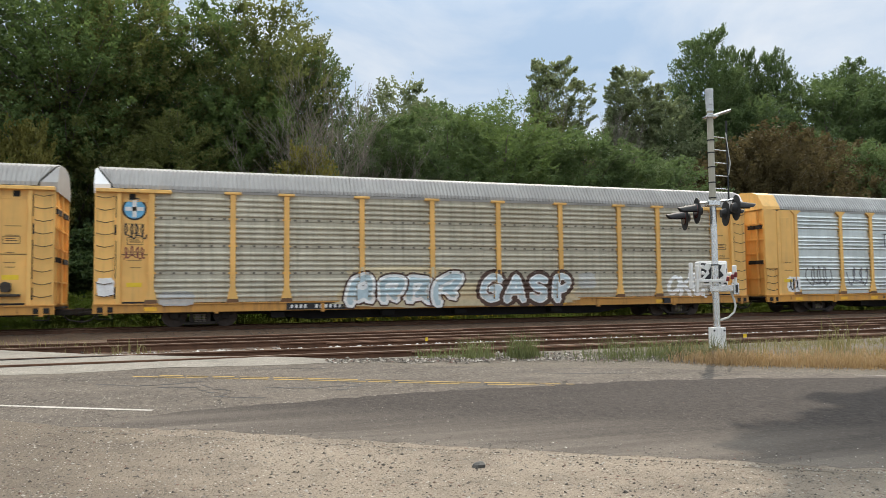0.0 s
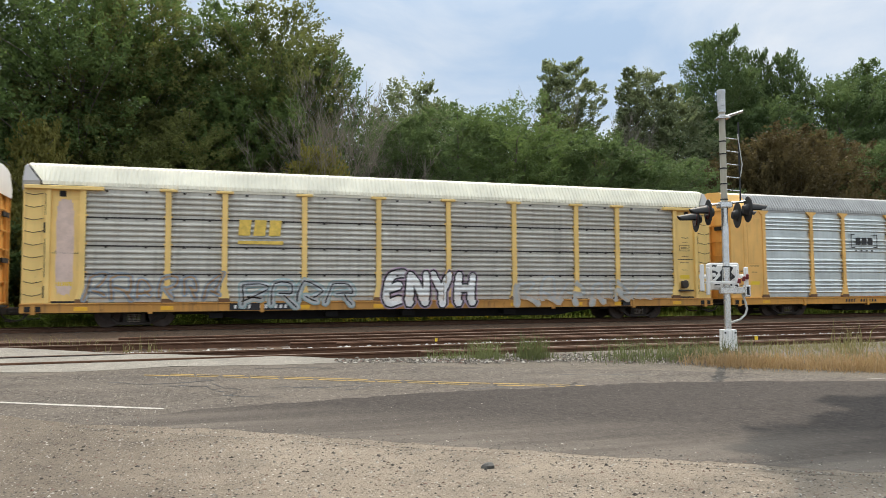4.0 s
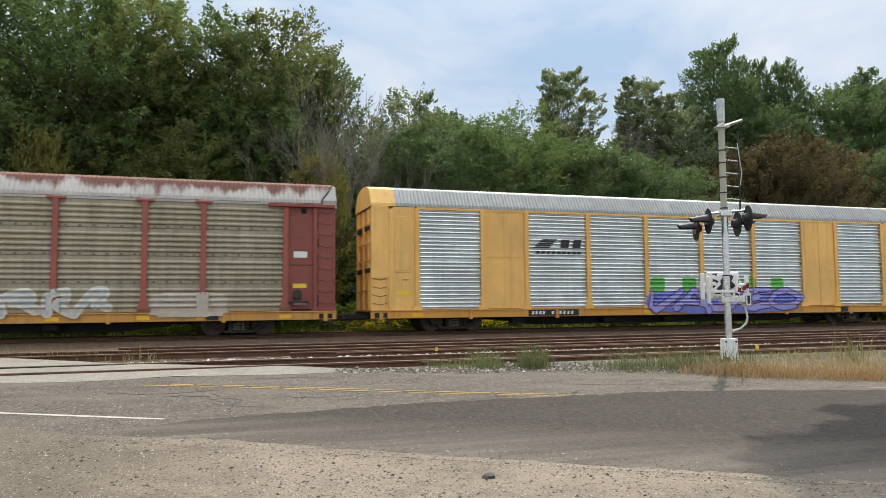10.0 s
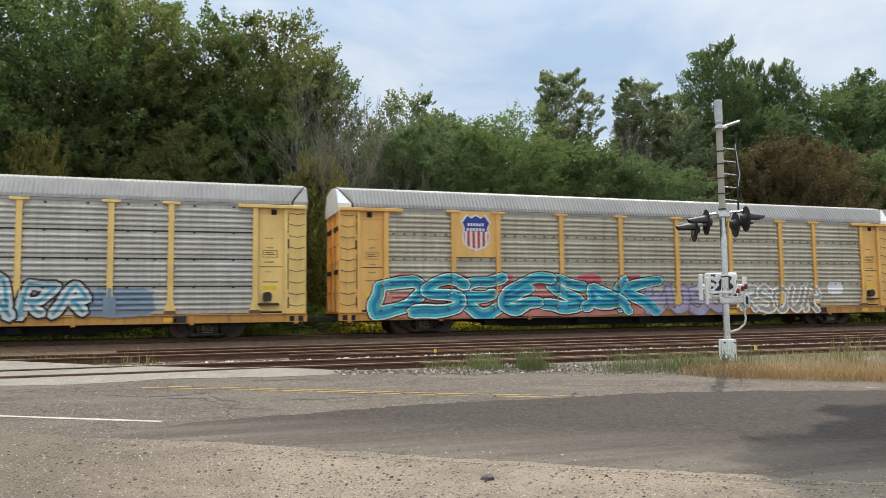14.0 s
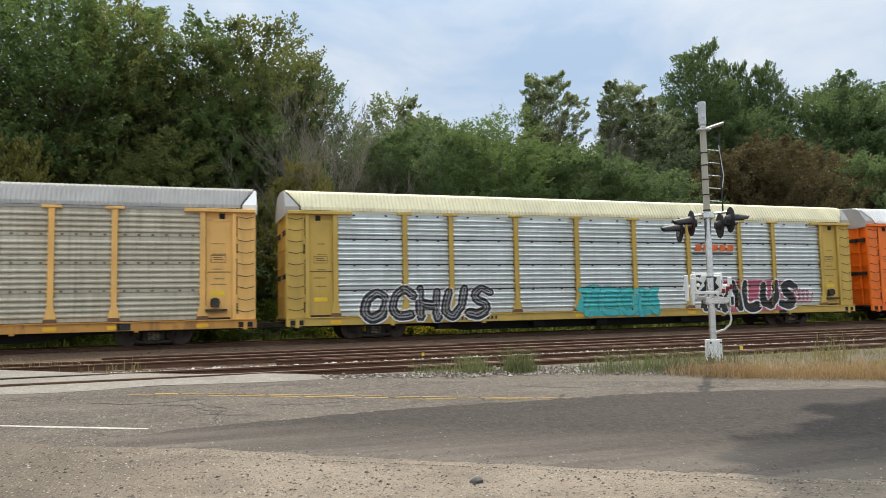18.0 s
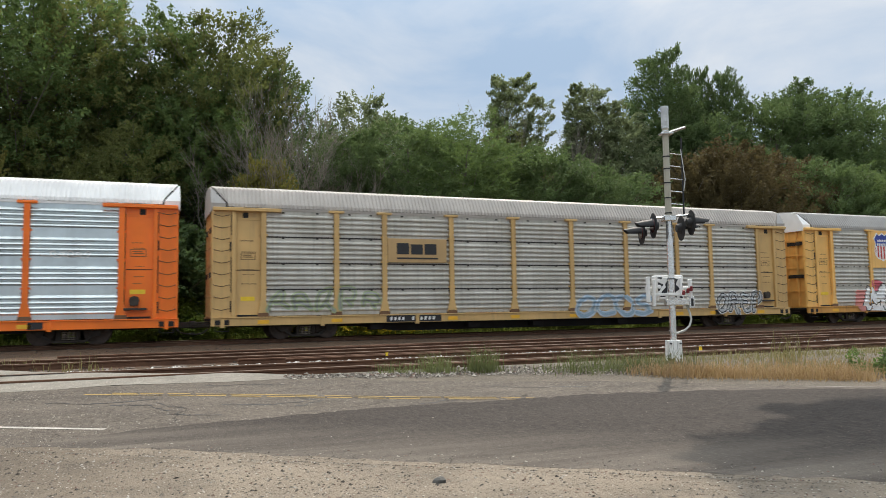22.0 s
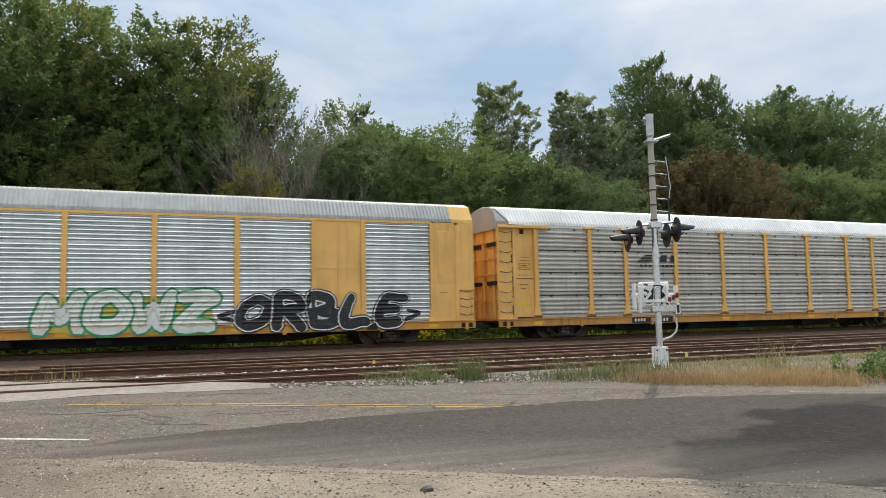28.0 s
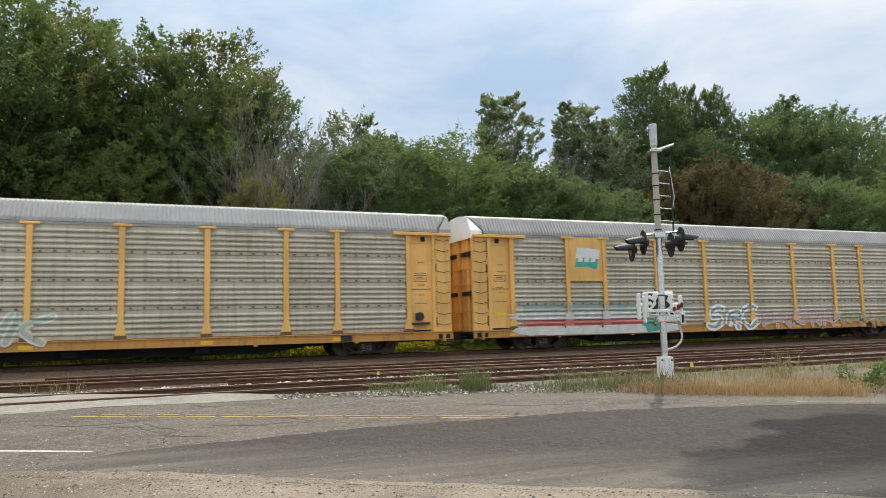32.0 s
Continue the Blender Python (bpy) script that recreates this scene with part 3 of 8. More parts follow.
def mark_road():
    ya = [(-0.76, 12.07), (0.74, 11.34), (1.66, 10.88), (3.6, 9.86), (4.69, 9.38), (5.3, 9.02)]
    wear = random.Random(17)
    for off, keep in ((0.0, 0.97), (0.17, 0.86)):
        for a, b in zip(ya, ya[1:]):
            n = max(1, round(math.hypot(b[0] - a[0], b[1] - a[1]) / 0.45))
            for i in range(n):
                if wear.random() < keep:
                    p, q = i / n, (i + wear.uniform(0.75, 1.0)) / n
                    line_mark("road_marking", (a[0] + (b[0] - a[0]) * p, a[1] + (b[1] - a[1]) * p + off), (a[0] + (b[0] - a[0]) * q, a[1] + (b[1] - a[1]) * q + off), wear.uniform(0.035, 0.065), M_YELLOW_LINE, "worn yellow centre line, partly rubbed away")
    line_mark("road_marking", (-12, 15.4), (-2.2, 10.12), 0.08, M_WHITE_LINE, "faded white edge line")
    line_mark("road_marking", (-2.2, 10.12), (-0.36, 9.15), 0.075, M_WHITE_LINE, "faded white edge line ending at the dark asphalt")
    line_mark("road_marking", (9.5, 8.72), (13, 6.37), 0.035, M_WHITE_LINE, "thin white edge line beside the weeds")
    cracks = [[(2.15, 11.1), (2.05, 10.6), (2.3, 10.2), (1.9, 9.9)], [(2.05, 10.6), (3.0, 10.3), (3.6, 9.95)], [(0.2, 10.9), (0.5, 10.3), (0.35, 9.9), (0.9, 9.6)], [(4.2, 9.9), (4.0, 9.6), (3.4, 9.45)],
              [(-0.4, 10.9), (0.1, 10.7), (0.3, 10.2)], [(1.0, 10.4), (1.6, 10.15), (2.05, 10.25)], [(-1.2, 11.4), (-0.6, 11.1), (0.2, 11.2)], [(5.0, 10.6), (5.8, 10.2), (6.6, 10.0)], [(0.9, 12.4), (1.6, 12.3), (2.1, 12.0)]]
    rng = random.Random(8)
    s = Shape()
    for line in cracks:
        for (x0, y0), (x1, y1) in zip(line, line[1:]):
            k = 5
            pts = [(x0 + (x1 - x0) * i / k + rng.uniform(-0.05, 0.05), y0 + (y1 - y0) * i / k + rng.uniform(-0.05, 0.05)) for i in range(k + 1)]
            for (a, b), (c, d) in zip(pts, pts[1:]):
                w = rng.uniform(0.012, 0.03)
                q = [(a, b - w), (c, d - w), (c, d + w), (a, b + w)]
                s.add([(u, v, ground_z(u, v) + 0.0075) for u, v in q], [(0, 1, 2, 3)])
    tagged(new("asphalt_cracks", s.mesh("asphalt_cracks", [M_CRACK])), "dark tar-filled cracks across the worn road", "crack", kind="structure")


# ---- tracks ----
RAIL_Z = 0.22
TRACKS = (14.8, 19.4, 29.5)


def rail_mesh(x0, x1):
    prof = [(-0.07, 0.0), (-0.07, 0.012), (-0.012, 0.03), (-0.012, 0.125), (-0.036, 0.138), (-0.036, 0.168), (-0.028, 0.172), (0.028, 0.172), (0.036, 0.168), (0.036, 0.138), (0.012, 0.125), (0.012, 0.03), (0.07, 0.012), (0.07, 0.0)]
    s = Shape()
    n = len(prof)
    for x in (x0, x1):
        s.v += [(x, y, z) for y, z in prof]
    for i in range(n):
        s.f.append((i, (i + 1) % n, n + (i + 1) % n, n + i))
        s.mi.append(1 if 5 <= i <= 7 else 0)
    s.f += [tuple(range(n)), tuple(range(2 * n - 1, n - 1, -1))]
    s.mi += [0, 0]
    return s.mesh("rail")


def lay_tracks():
    bed = Shape()
    prof = [(13.35, 0.04), (13.7, 0.045), (15.95, 0.05), (16.2, 0.15), (16.55, 0.15), (16.85, 0.05), (17.8, 0.055), (20.8, 0.07), (22.5, 0.045), (27.2, 0.05), (27.9, 0.085), (31.0, 0.085), (32.4, -0.25)]
    xs = [-900] + [-40 + 5 * i for i in range(29)] + [900]
    for x in xs:
        bed.v += [(x, y, z) for y, z in prof]
    w = len(prof)
    bed.f = [(i * w + j, (i + 1) * w + j, (i + 1) * w + j + 1, i * w + j + 1) for i in range(len(xs) - 1) for j in range(w - 1)]
    tagged(new("track_bed", bed.mesh("track_bed", [M_RUSTY_BED])), "rust-stained crushed stone bed between the tracks", "ballast", kind="structure")
    rng = random.Random(3)
    tie = Shape().box(-0.11, 0.11, -1.3, 1.3, 0, 0.10, 0.012).mesh("tie", [M_TIE])
    for yc in TRACKS:
        lo, hi = (-12, 34) if yc < 20 else (-14, 52)
        root = tagged(new("railway_track"), "railway track with rusty rails on dark timber ties", "railway track", "parallel railway tracks")
        root.location = (0, yc, 0)
        for side in (-0.7525, 0.7525):
            part("rail", shared("rail", lambda: rail_mesh(-900, 900), M_RAIL, M_RAIL_TOP), root, m=pose(0, side, RAIL_Z - 0.172))
        x = lo
        while x < hi:
            part("tie", tie, root, m=pose(x, rng.uniform(-0.06, 0.06), -0.036 if yc < 18 else -0.030 if yc < 20 else -0.01, 0, 0, rng.uniform(-1.5, 1.5)))
            x += 0.56
    # loose rails and timbers lying between the tracks
    for x0, x1, y, z in ((3, 14, 17.0, 0.07), (2, 20, 17.35, 0.075), (-2, 8, 21.6, 0.06), (5, 30, 22.1, 0.06), (4, 16, 13.60, 0.075)):
        me = rail_mesh(x0, x1)
        me.materials.append(M_RAIL)
        me.materials.append(M_RAIL)
        ob = tagged(new("spare_rail", me), "loose rusty rail lying beside the track", "rail", "spare rails")
        ob.location = (0, y, z - 0.015)


lay_ground()
mark_road()
lay_tracks()


# ---- woods ----
def leaf_cloud(rng, centres, per, size, flat=0.85, bumps=5):
    """Leaves round clump centres (x, y, z, radius): each clump has smaller lobes, and the leaves lie near their surface."""
    k = len(centres)
    c = np.array([q[:3] for q in centres])
    r = np.array([q[3] for q in centres])
    d = rng.normal(size=(k, bumps, 3)) + np.array((0, 0, 0.35))
    d /= np.linalg.norm(d, axis=2)[:, :, None]
    lobe = c[:, None, :] + d * (r * 0.72)[:, None, None] * np.array((1, 1, flat))
    lobe_r = (r * 0.52)[:, None] * rng.uniform(0.6, 1.15, (k, bumps))
    pick = rng.integers(0, bumps, (k, per))
    rows = np.arange(k)[:, None]
    c = lobe[rows, pick].reshape(-1, 3)
    r = lobe_r[rows, pick].ravel()
    n = len(c)
    d = rng.normal(size=(n, 3)) + np.array((0, 0, 0.25))
    d /= np.linalg.norm(d, axis=1)[:, None]
    p = c + d * (r * rng.uniform(0.25, 1.0, n) ** 0.5)[:, None]
    a = rng.normal(size=(n, 3)) + d * 0.5 + np.array((0, 0, -0.4))
    a /= np.linalg.norm(a, axis=1)[:, None]
    b = np.cross(a, d + rng.normal(size=(n, 3)) * 0.6)
    b /= np.linalg.norm(b, axis=1)[:, None] + 1e-9
    s = size * rng.uniform(0.55, 1.15, n)[:, None]
    v = np.stack([p, p + a * s * 0.5 + b * s * 0.34, p + a * s, p + a * s * 0.5 - b * s * 0.34], axis=1)
    return v.reshape(-1, 3)


def quads_mesh(name, v, mat):
    me = bpy.data.meshes.new(name)
    n = len(v) // 4
    me.vertices.add(len(v))
    me.vertices.foreach_set("co", v.astype(np.float32).ravel())
    me.loops.add(len(v))
    me.loops.foreach_set("vertex_index", np.arange(len(v), dtype=np.int32))
    me.polygons.add(n)
    me.polygons.foreach_set("loop_start", np.arange(0, len(v), 4, dtype=np.int32))
    me.materials.append(mat)
    me.update(calc_edges=True)
    return me


def bough_leaves(nr, boughs, sprays, per, size, rise, round_):
    """Leaves on boughs (foot, outward direction, length, width): each bough is a fan of pointed leafy sprays with air between them."""
    k = len(boughs)
    foot = np.array([b[0] for b in boughs])[:, None, :]
    out = np.array([b[1] for b in boughs])
    length = np.array([b[2] for b in boughs])[:, None]
    wide = np.array([b[3] for b in boughs])[:, None]
    side = np.cross(out, (0, 0, 1.0))
    side /= np.linalg.norm(side, axis=1)[:, None] + 1e-9
    up = np.cross(side, out)
    out, side, up = out[:, None, :], side[:, None, :], up[:, None, :]
    t = nr.uniform(0.15, 1.0, (k, sprays))
    s = nr.uniform(-1, 1, (k, sprays)) * (1.15 - 0.6 * t)
    c = foot + out * (t * length)[:, :, None] + side * (s * wide)[:, :, None] + up * (nr.normal(0, 0.10, (k, sprays)) * length)[:, :, None]
    d = out + side * (0.8 * s)[:, :, None] + nr.normal(0, 0.22, (k, sprays, 3)) + np.array((0, 0, rise))
    d /= np.linalg.norm(d, axis=2)[:, :, None]
    long_ = (length * nr.uniform(0.26, 0.50, (k, sprays)))[:, :, None]
    thick = (length * nr.uniform(0.09, 0.17, (k, sprays)))[:, :, None] * round_
    u = nr.uniform(0, 1, (k, sprays, per))
    ball = nr.normal(size=(k, sprays, per, 3))
    ball /= np.linalg.norm(ball, axis=3)[..., None]
    ball *= nr.uniform(0.1, 1.0, (k, sprays, per, 1)) ** 0.5 * np.array((1, 1, 0.6))
    taper = (1 - 0.8 * np.abs(u - 0.3) ** 1.3)
    p = (c[:, :, None, :] + d[:, :, None, :] * (long_ * (u - 0.3))[..., None] + ball * (thick * taper)[..., None]).reshape(-1, 3)
    n = len(p)
    a = np.broadcast_to(d[:, :, None, :], (k, sprays, per, 3)).reshape(-1, 3) + nr.normal(0, 0.55, (n, 3)) + np.array((0, 0, -0.25))
    a /= np.linalg.norm(a, axis=1)[:, None]
    b = np.cross(a, np.array((0, 0, 1.0)) + nr.normal(0, 0.55, (n, 3)))
    b /= np.linalg.norm(b, axis=1)[:, None] + 1e-9
    z = size * nr.uniform(0.55, 1.2, n)[:, None]
    return np.stack([p, p + a * z * 0.5 + b * z * 0.32, p + a * z, p + a * z * 0.5 - b * z * 0.32], axis=1).reshape(-1, 3)


def make_tree(name, seed, height, spread, leaf, label, per=24, sprays=8, size=0.20, low=0.12, shape=1.0, lift=0.25, rise=0.15, gaps=0.25, round_=1.0, fill=46, bark=None):
    """A tree: tapered trunk, limbs, and tiers of boughs that carry pointed sprays of small leaves, with dark gaps between them."""
    rng, nr = random.Random(seed), np.random.default_rng(seed)
    root = new(name)
    s, ends = Shape(), []
    top = height * 0.86
    lean = Vector((rng.uniform(-0.4, 0.4), rng.uniform(-0.4, 0.4), 0))
    k = 7
    pts = [Vector((0, 0, -0.3)) + (Vector((0, 0, top + 0.3)) + lean) * (i / k) + Vector((rng.gauss(0, 0.12), rng.gauss(0, 0.12), 0)) * min(1, i) for i in range(k + 1)]
    r0 = 0.012 * height + 0.04
    for i in range(k):
        s.tube(pts[i], pts[i + 1], r0 * (1 - 0.88 * i / k), r0 * (1 - 0.88 * (i + 1) / k), 8, False)
    lobes = [(rng.uniform(0, 6.28), rng.uniform(low, 0.95), rng.uniform(-1.0, 1.3)) for _ in range(9)]

    def reach(h, a):
        prof = math.sin(math.pi * min(1, max(0.02, (h - low * 0.5) / (1.05 - low * 0.5))) ** shape) ** 0.62
        return spread * prof * (1.0 + sum(0.20 * k2 * math.exp(-((h - hh) * 6) ** 2) * (0.3 + math.cos(a - aa)) for aa, hh, k2 in lobes))

    boughs, core = [], []
    z, step = height * low, 0.062 * height * 0.95
    while z < height * 0.985:
        h = z / height
        r = reach(h, 0.0)
        count = max(4, int(2 * math.pi * r / (0.28 * spread)))
        turn = rng.uniform(0, 6.28)
        for i in range(count):
            if rng.random() < gaps:
                continue
            a = turn + 2 * math.pi * (i + rng.uniform(-0.35, 0.35)) / count
            rad = reach(h, a) * rng.uniform(0.72, 1.08)
            length = min(max(0.16 * spread, rad * 0.75), spread * rng.uniform(0.34, 0.52))
            slope = lift + rng.uniform(-0.3, 0.25) + 0.9 * max(0.0, h - 0.55)
            o = Vector((math.cos(a), math.sin(a), slope)).normalized()
            zz = z + rng.uniform(-0.5, 0.5) * step
            tip = Vector((lean.x * h + rad * math.cos(a), lean.y * h + rad * math.sin(a), zz))
            foot = tip - o * length
            boughs.append((tuple(foot), tuple(o), length, length * rng.uniform(0.30, 0.48)))
            if rng.random() < 0.45:
                j = min(k - 1, int(max(0.05, h - 0.12) * k / 0.86))
                start = pts[j].lerp(pts[j + 1], rng.random())
                mid = start.lerp(tip, 0.55) + Vector((rng.gauss(0, 0.1), rng.gauss(0, 0.1), 0.05 * length))
                q = r0 * 0.30 * (1.15 - h)
                s.tube(start, mid, q, q * 0.6, 5, False)
                s.tube(mid, tip, q * 0.6, 0.012, 4, False)
            core.append((lean.x * h + (tip.x - lean.x * h) * rng.uniform(0.2, 0.68), lean.y * h + (tip.y - lean.y * h) * rng.uniform(0.15, 0.75), zz - 0.02 * height, spread * 0.20))
        z += step
    part("trunk", s.mesh("trunk", [bark or M_BARK], True), root)
    crown = np.concatenate([bough_leaves(nr, boughs, sprays, per, size, rise, round_), leaf_cloud(nr, core, fill, size * 1.5)])
    part("crown", quads_mesh("crown", crown, LEAF[leaf]), root)
    return tagged(root, label, "tree")


def make_bare(name, seed, height, label, stems=3, forks=3):
    """A leafless tree: forking stems that thin out into twigs."""
    rng = random.Random(seed)
    root = new(name)
    s = Shape()

    def fork(p, d, length, r, depth):
        n = 3
        for i in range(n):
            q = p + d * (length / n)
            r2 = r * (1 - 0.16 * (i + 1) / n * 2)
            s.tube(p, q, r, r2, 5 if depth > 2 else 3, False)
            p, r = q, r2
            d = (d + Vector((rng.gauss(0, 0.10), rng.gauss(0, 0.10), 0.05))).normalized()
            if depth > 0 and i and rng.random() < 0.85:
                turn = Vector((rng.gauss(0, 1), rng.gauss(0, 1), rng.uniform(-0.1, 0.5))).normalized()
                fork(p, (d + turn * rng.uniform(0.45, 0.8)).normalized(), length * rng.uniform(0.45, 0.7), max(0.010, r * 0.55), depth - 1)
        if depth > 0:
            for _ in range(2):
                turn = Vector((rng.gauss(0, 1), rng.gauss(0, 1), 0.3)).normalized()
                fork(p, (d + turn * 0.42).normalized(), length * rng.uniform(0.5, 0.75), max(0.010, r * 0.72), depth - 1)

    for i in range(stems):
        d = Vector((rng.gauss(0, 0.16), rng.gauss(0, 0.12), 1)).normalized()
        fork(Vector((rng.uniform(-0.6, 0.6), rng.uniform(-0.6, 0.6), -0.3)), d, height * rng.uniform(0.36, 0.48), 0.10, forks)
    part("trunk", s.mesh("trunk", [M_DEAD_WOOD], True), root, "bare stems, branches and twigs")
    return tagged(root, label, "tree")


def plant_woods():
    g = "trees of the wood behind the tracks"
    kinds = {
        "maple": make_tree("broadleaf_tree", 1, 16.0, 4.6, "green", "tall dense green broadleaf tree in the wood", 34, 8, 0.155),
        "oak": make_tree("broadleaf_tree", 2, 16.0, 4.2, "olive", "tall olive-green broadleaf tree in the wood", 34, 8, 0.155, lift=0.4),
        "elm": make_tree("broadleaf_tree", 3, 14.0, 3.9, "dark", "dark green broadleaf tree in the wood", 34, 8, 0.15, lift=0.5, rise=0.5),
        "poplar": make_tree("poplar_tree", 4, 18.0, 3.4, "dark", "tall dark poplar with rounded upright lobes", 40, 8, 0.16, 0.25, 1.3, lift=0.6, rise=0.3, gaps=0.12, round_=1.6),
        "willow": make_tree("grey_green_tree", 5, 13.0, 3.6, "silver", "pale grey-green leafy tree in the wood", 34, 8, 0.15, lift=0.3, rise=0.35),
        "young": make_tree("young_tree", 6, 10.0, 3.0, "green", "young green tree at the edge of the wood", 30, 8, 0.145, 0.04, lift=0.45, rise=0.4),
        "russet": make_tree("russet_tree", 7, 10.5, 4.4, "brown", "broad russet-brown leafy tree turning in autumn", 34, 9, 0.13, 0.10, lift=1.0, rise=0.9, gaps=0.15, round_=0.8),
        "autumn": make_tree("autumn_shrub", 8, 5.0, 1.9, "autumn", "small shrub with yellow and orange leaves", 22, 6, 0.10, 0.1, lift=0.6, rise=0.5),
        "shrub": make_tree("green_shrub", 9, 3.2, 1.9, "bright", "leafy green shrub beside the track", 14, 5, 0.14, 0.02),
        "bush": make_tree("dark_shrub", 10, 4.5, 2.6, "dark", "dark leafy thicket under the trees", 18, 6, 0.16, 0.02),
        "slim": make_tree("slim_tree", 13, 18.0, 2.0, "silver", "slim pale tree with a bare stem and rounded top", 30, 8, 0.15, 0.70, 1.0, lift=0.3, rise=0.3, gaps=0.12, round_=1.7, fill=16),
        "bare": make_bare("bare_tree", 11, 12.5, "bare grey tree with thin leafless branches", 2, 4),
        "thin": make_bare("bare_tree", 12, 10.0, "thin leafless grey saplings", 4),
    }
    size = {"maple": 16, "oak": 16, "elm": 14, "poplar": 18, "willow": 13, "young": 10, "slim": 18, "russet": 10.5, "autumn": 5, "shrub": 3.2, "bush": 4.5, "bare": 12.5, "thin": 10}
    used = set()
    rng = random.Random(21)

    def plant(kind, slope, depth, height, wide=1.0):
        src = kinds[kind]
        if slope < 0.15 and height > 15:
            height *= 1.07 if slope < -0.12 else 0.985
        height *= 1.07 if slope > 0.98 and height > 15 else 1.0
        height *= 1.045 if depth > 39.2 and kind not in ("bare", "thin", "russet") else 1.0
        k = height / size[kind]
        m = pose(slope * depth, depth, -0.3, 0, 0, rng.uniform(0, 360))
        if kind in used:
            ob = copy_thing(src, m)
        else:
            used.add(kind)
            ob = src
            ob.matrix_basis = m
        ob.scale = (k * wide, k * wide, k)
        tagged(ob, group=g)
        return ob

    # kind, bearing (x per y), depth, height, width: the skyline first
    for row in (("maple", -0.33, 43, 19.5), ("elm", -0.24, 44, 17.6), ("maple", -0.15, 42, 18.2, 1.1), ("oak", -0.06, 43, 18.2), ("maple", 0.02, 44, 18.2), ("oak", 0.085, 43, 18.3, 0.9), ("elm", 0.14, 44, 16.8, 0.9),
                ("oak", -0.42, 46, 18.5), ("elm", -0.52, 48, 18.0), ("maple", -0.62, 50, 18.0),
                ("bare", 0.19, 37.4, 13.0), ("thin", 0.235, 37.6, 11.6), ("bare", 0.215, 42, 14.8), ("thin", 0.135, 37.3, 11.4), ("thin", 0.105, 37.4, 10.6), ("bare", 0.155, 37.2, 11.8), ("thin", 0.26, 38, 10.8),
                ("willow", 0.285, 50, 16.0, 0.9), ("elm", 0.34, 52, 15.6), ("maple", 0.385, 52, 15.4), ("elm", 0.43, 54, 15.2), ("willow", 0.25, 55, 14.5),
                ("slim", 0.515, 54, 20.4, 1.0), ("bare", 0.585, 50, 15.6, 0.8), ("thin", 0.565, 51, 16.2, 0.8), ("bare", 0.60, 51, 15.4, 0.7), ("oak", 0.50, 52, 15.2), ("oak", 0.56, 52, 14.0),
                ("slim", 0.65, 52, 19.6, 1.0), ("willow", 0.70, 52, 17.8), ("elm", 0.66, 55, 16.0),
                ("poplar", 0.805, 54, 23.7, 0.74), ("poplar", 0.845, 55, 21.4, 0.6), ("poplar", 0.88, 56, 23.8, 0.46), ("poplar", 0.935, 55, 23.4, 0.5), ("elm", 0.90, 52, 18.0), ("elm", 0.78, 54, 17.0),
                ("russet", 0.845, 44, 12.0), ("russet", 1.12, 45, 12.6, 1.1), ("russet", 0.87, 44, 12.6), ("russet", 0.96, 43, 13.2, 1.15), ("russet", 1.05, 45, 12.6, 1.1), ("russet", 0.92, 46, 13.0, 1.1), ("russet", 1.0, 46.5, 13.4, 1.1),
                ("elm", 1.06, 52, 19.4), ("poplar", 1.13, 53, 20.6, 1.1), ("elm", 1.20, 53, 20.6), ("elm", 1.30, 54, 20.5), ("oak", 1.46, 54, 19.0), ("maple", 1.6, 56, 20.0), ("elm", 1.8, 56, 19.0), ("maple", 2.0, 58, 19.0)):
        plant(*row)
    # the lower wall of green in front of the skyline
    b = -0.62
    while b < 1.9:
        kind = rng.choice(("young", "elm", "young", "oak") if b < 0.15 else ("elm", "elm", "maple", "poplar"))
        if not 0.15 < b < 0.24 and not 0.80 < b < 1.16:
            plant(kind, b, rng.uniform(39.5, 43), rng.uniform(10.0, 13.0) if b > 0.15 else rng.uniform(10, 13), 1.15)
        plant(rng.choice(("elm", "maple", "oak")), b + 0.03, rng.uniform(58, 64), rng.uniform(12.5, 14.5), 1.2)
        b += 0.075
    b = -0.6
    while b < 1.9:
        plant(rng.choice(("bush", "bush", "young")), b, rng.uniform(36.5, 39), rng.uniform(4.0, 5.6), 1.2)
        plant("shrub", b + rng.uniform(-0.02, 0.02), rng.uniform(33.8, 35.6), rng.uniform(1.3, 2.4), 1.1)
        plant("shrub", b + 0.035, rng.uniform(33.4, 35.0), rng.uniform(1.0, 1.9), 1.1)
        b += 0.07
    plant("autumn", 0.135, 36.3, 8.6, 0.72)
    plant("autumn", -0.195, 36.8, 9.2, 0.55)


plant_woods()


# ---- railway cars ----
PITCH = 28.53
END0, END1 = 0.55, PITCH - 0.55
POSTS = (2.40, 5.15, 7.07, 9.92, 12.75, 15.58, 18.41, 21.24, 23.20, 26.10)
SIDE = -1.47
Z_SILL0, Z_SILL1, Z_PAN0, Z_PAN1, Z_EAVE = 0.54, 0.86, 0.89, 4.80, 4.89

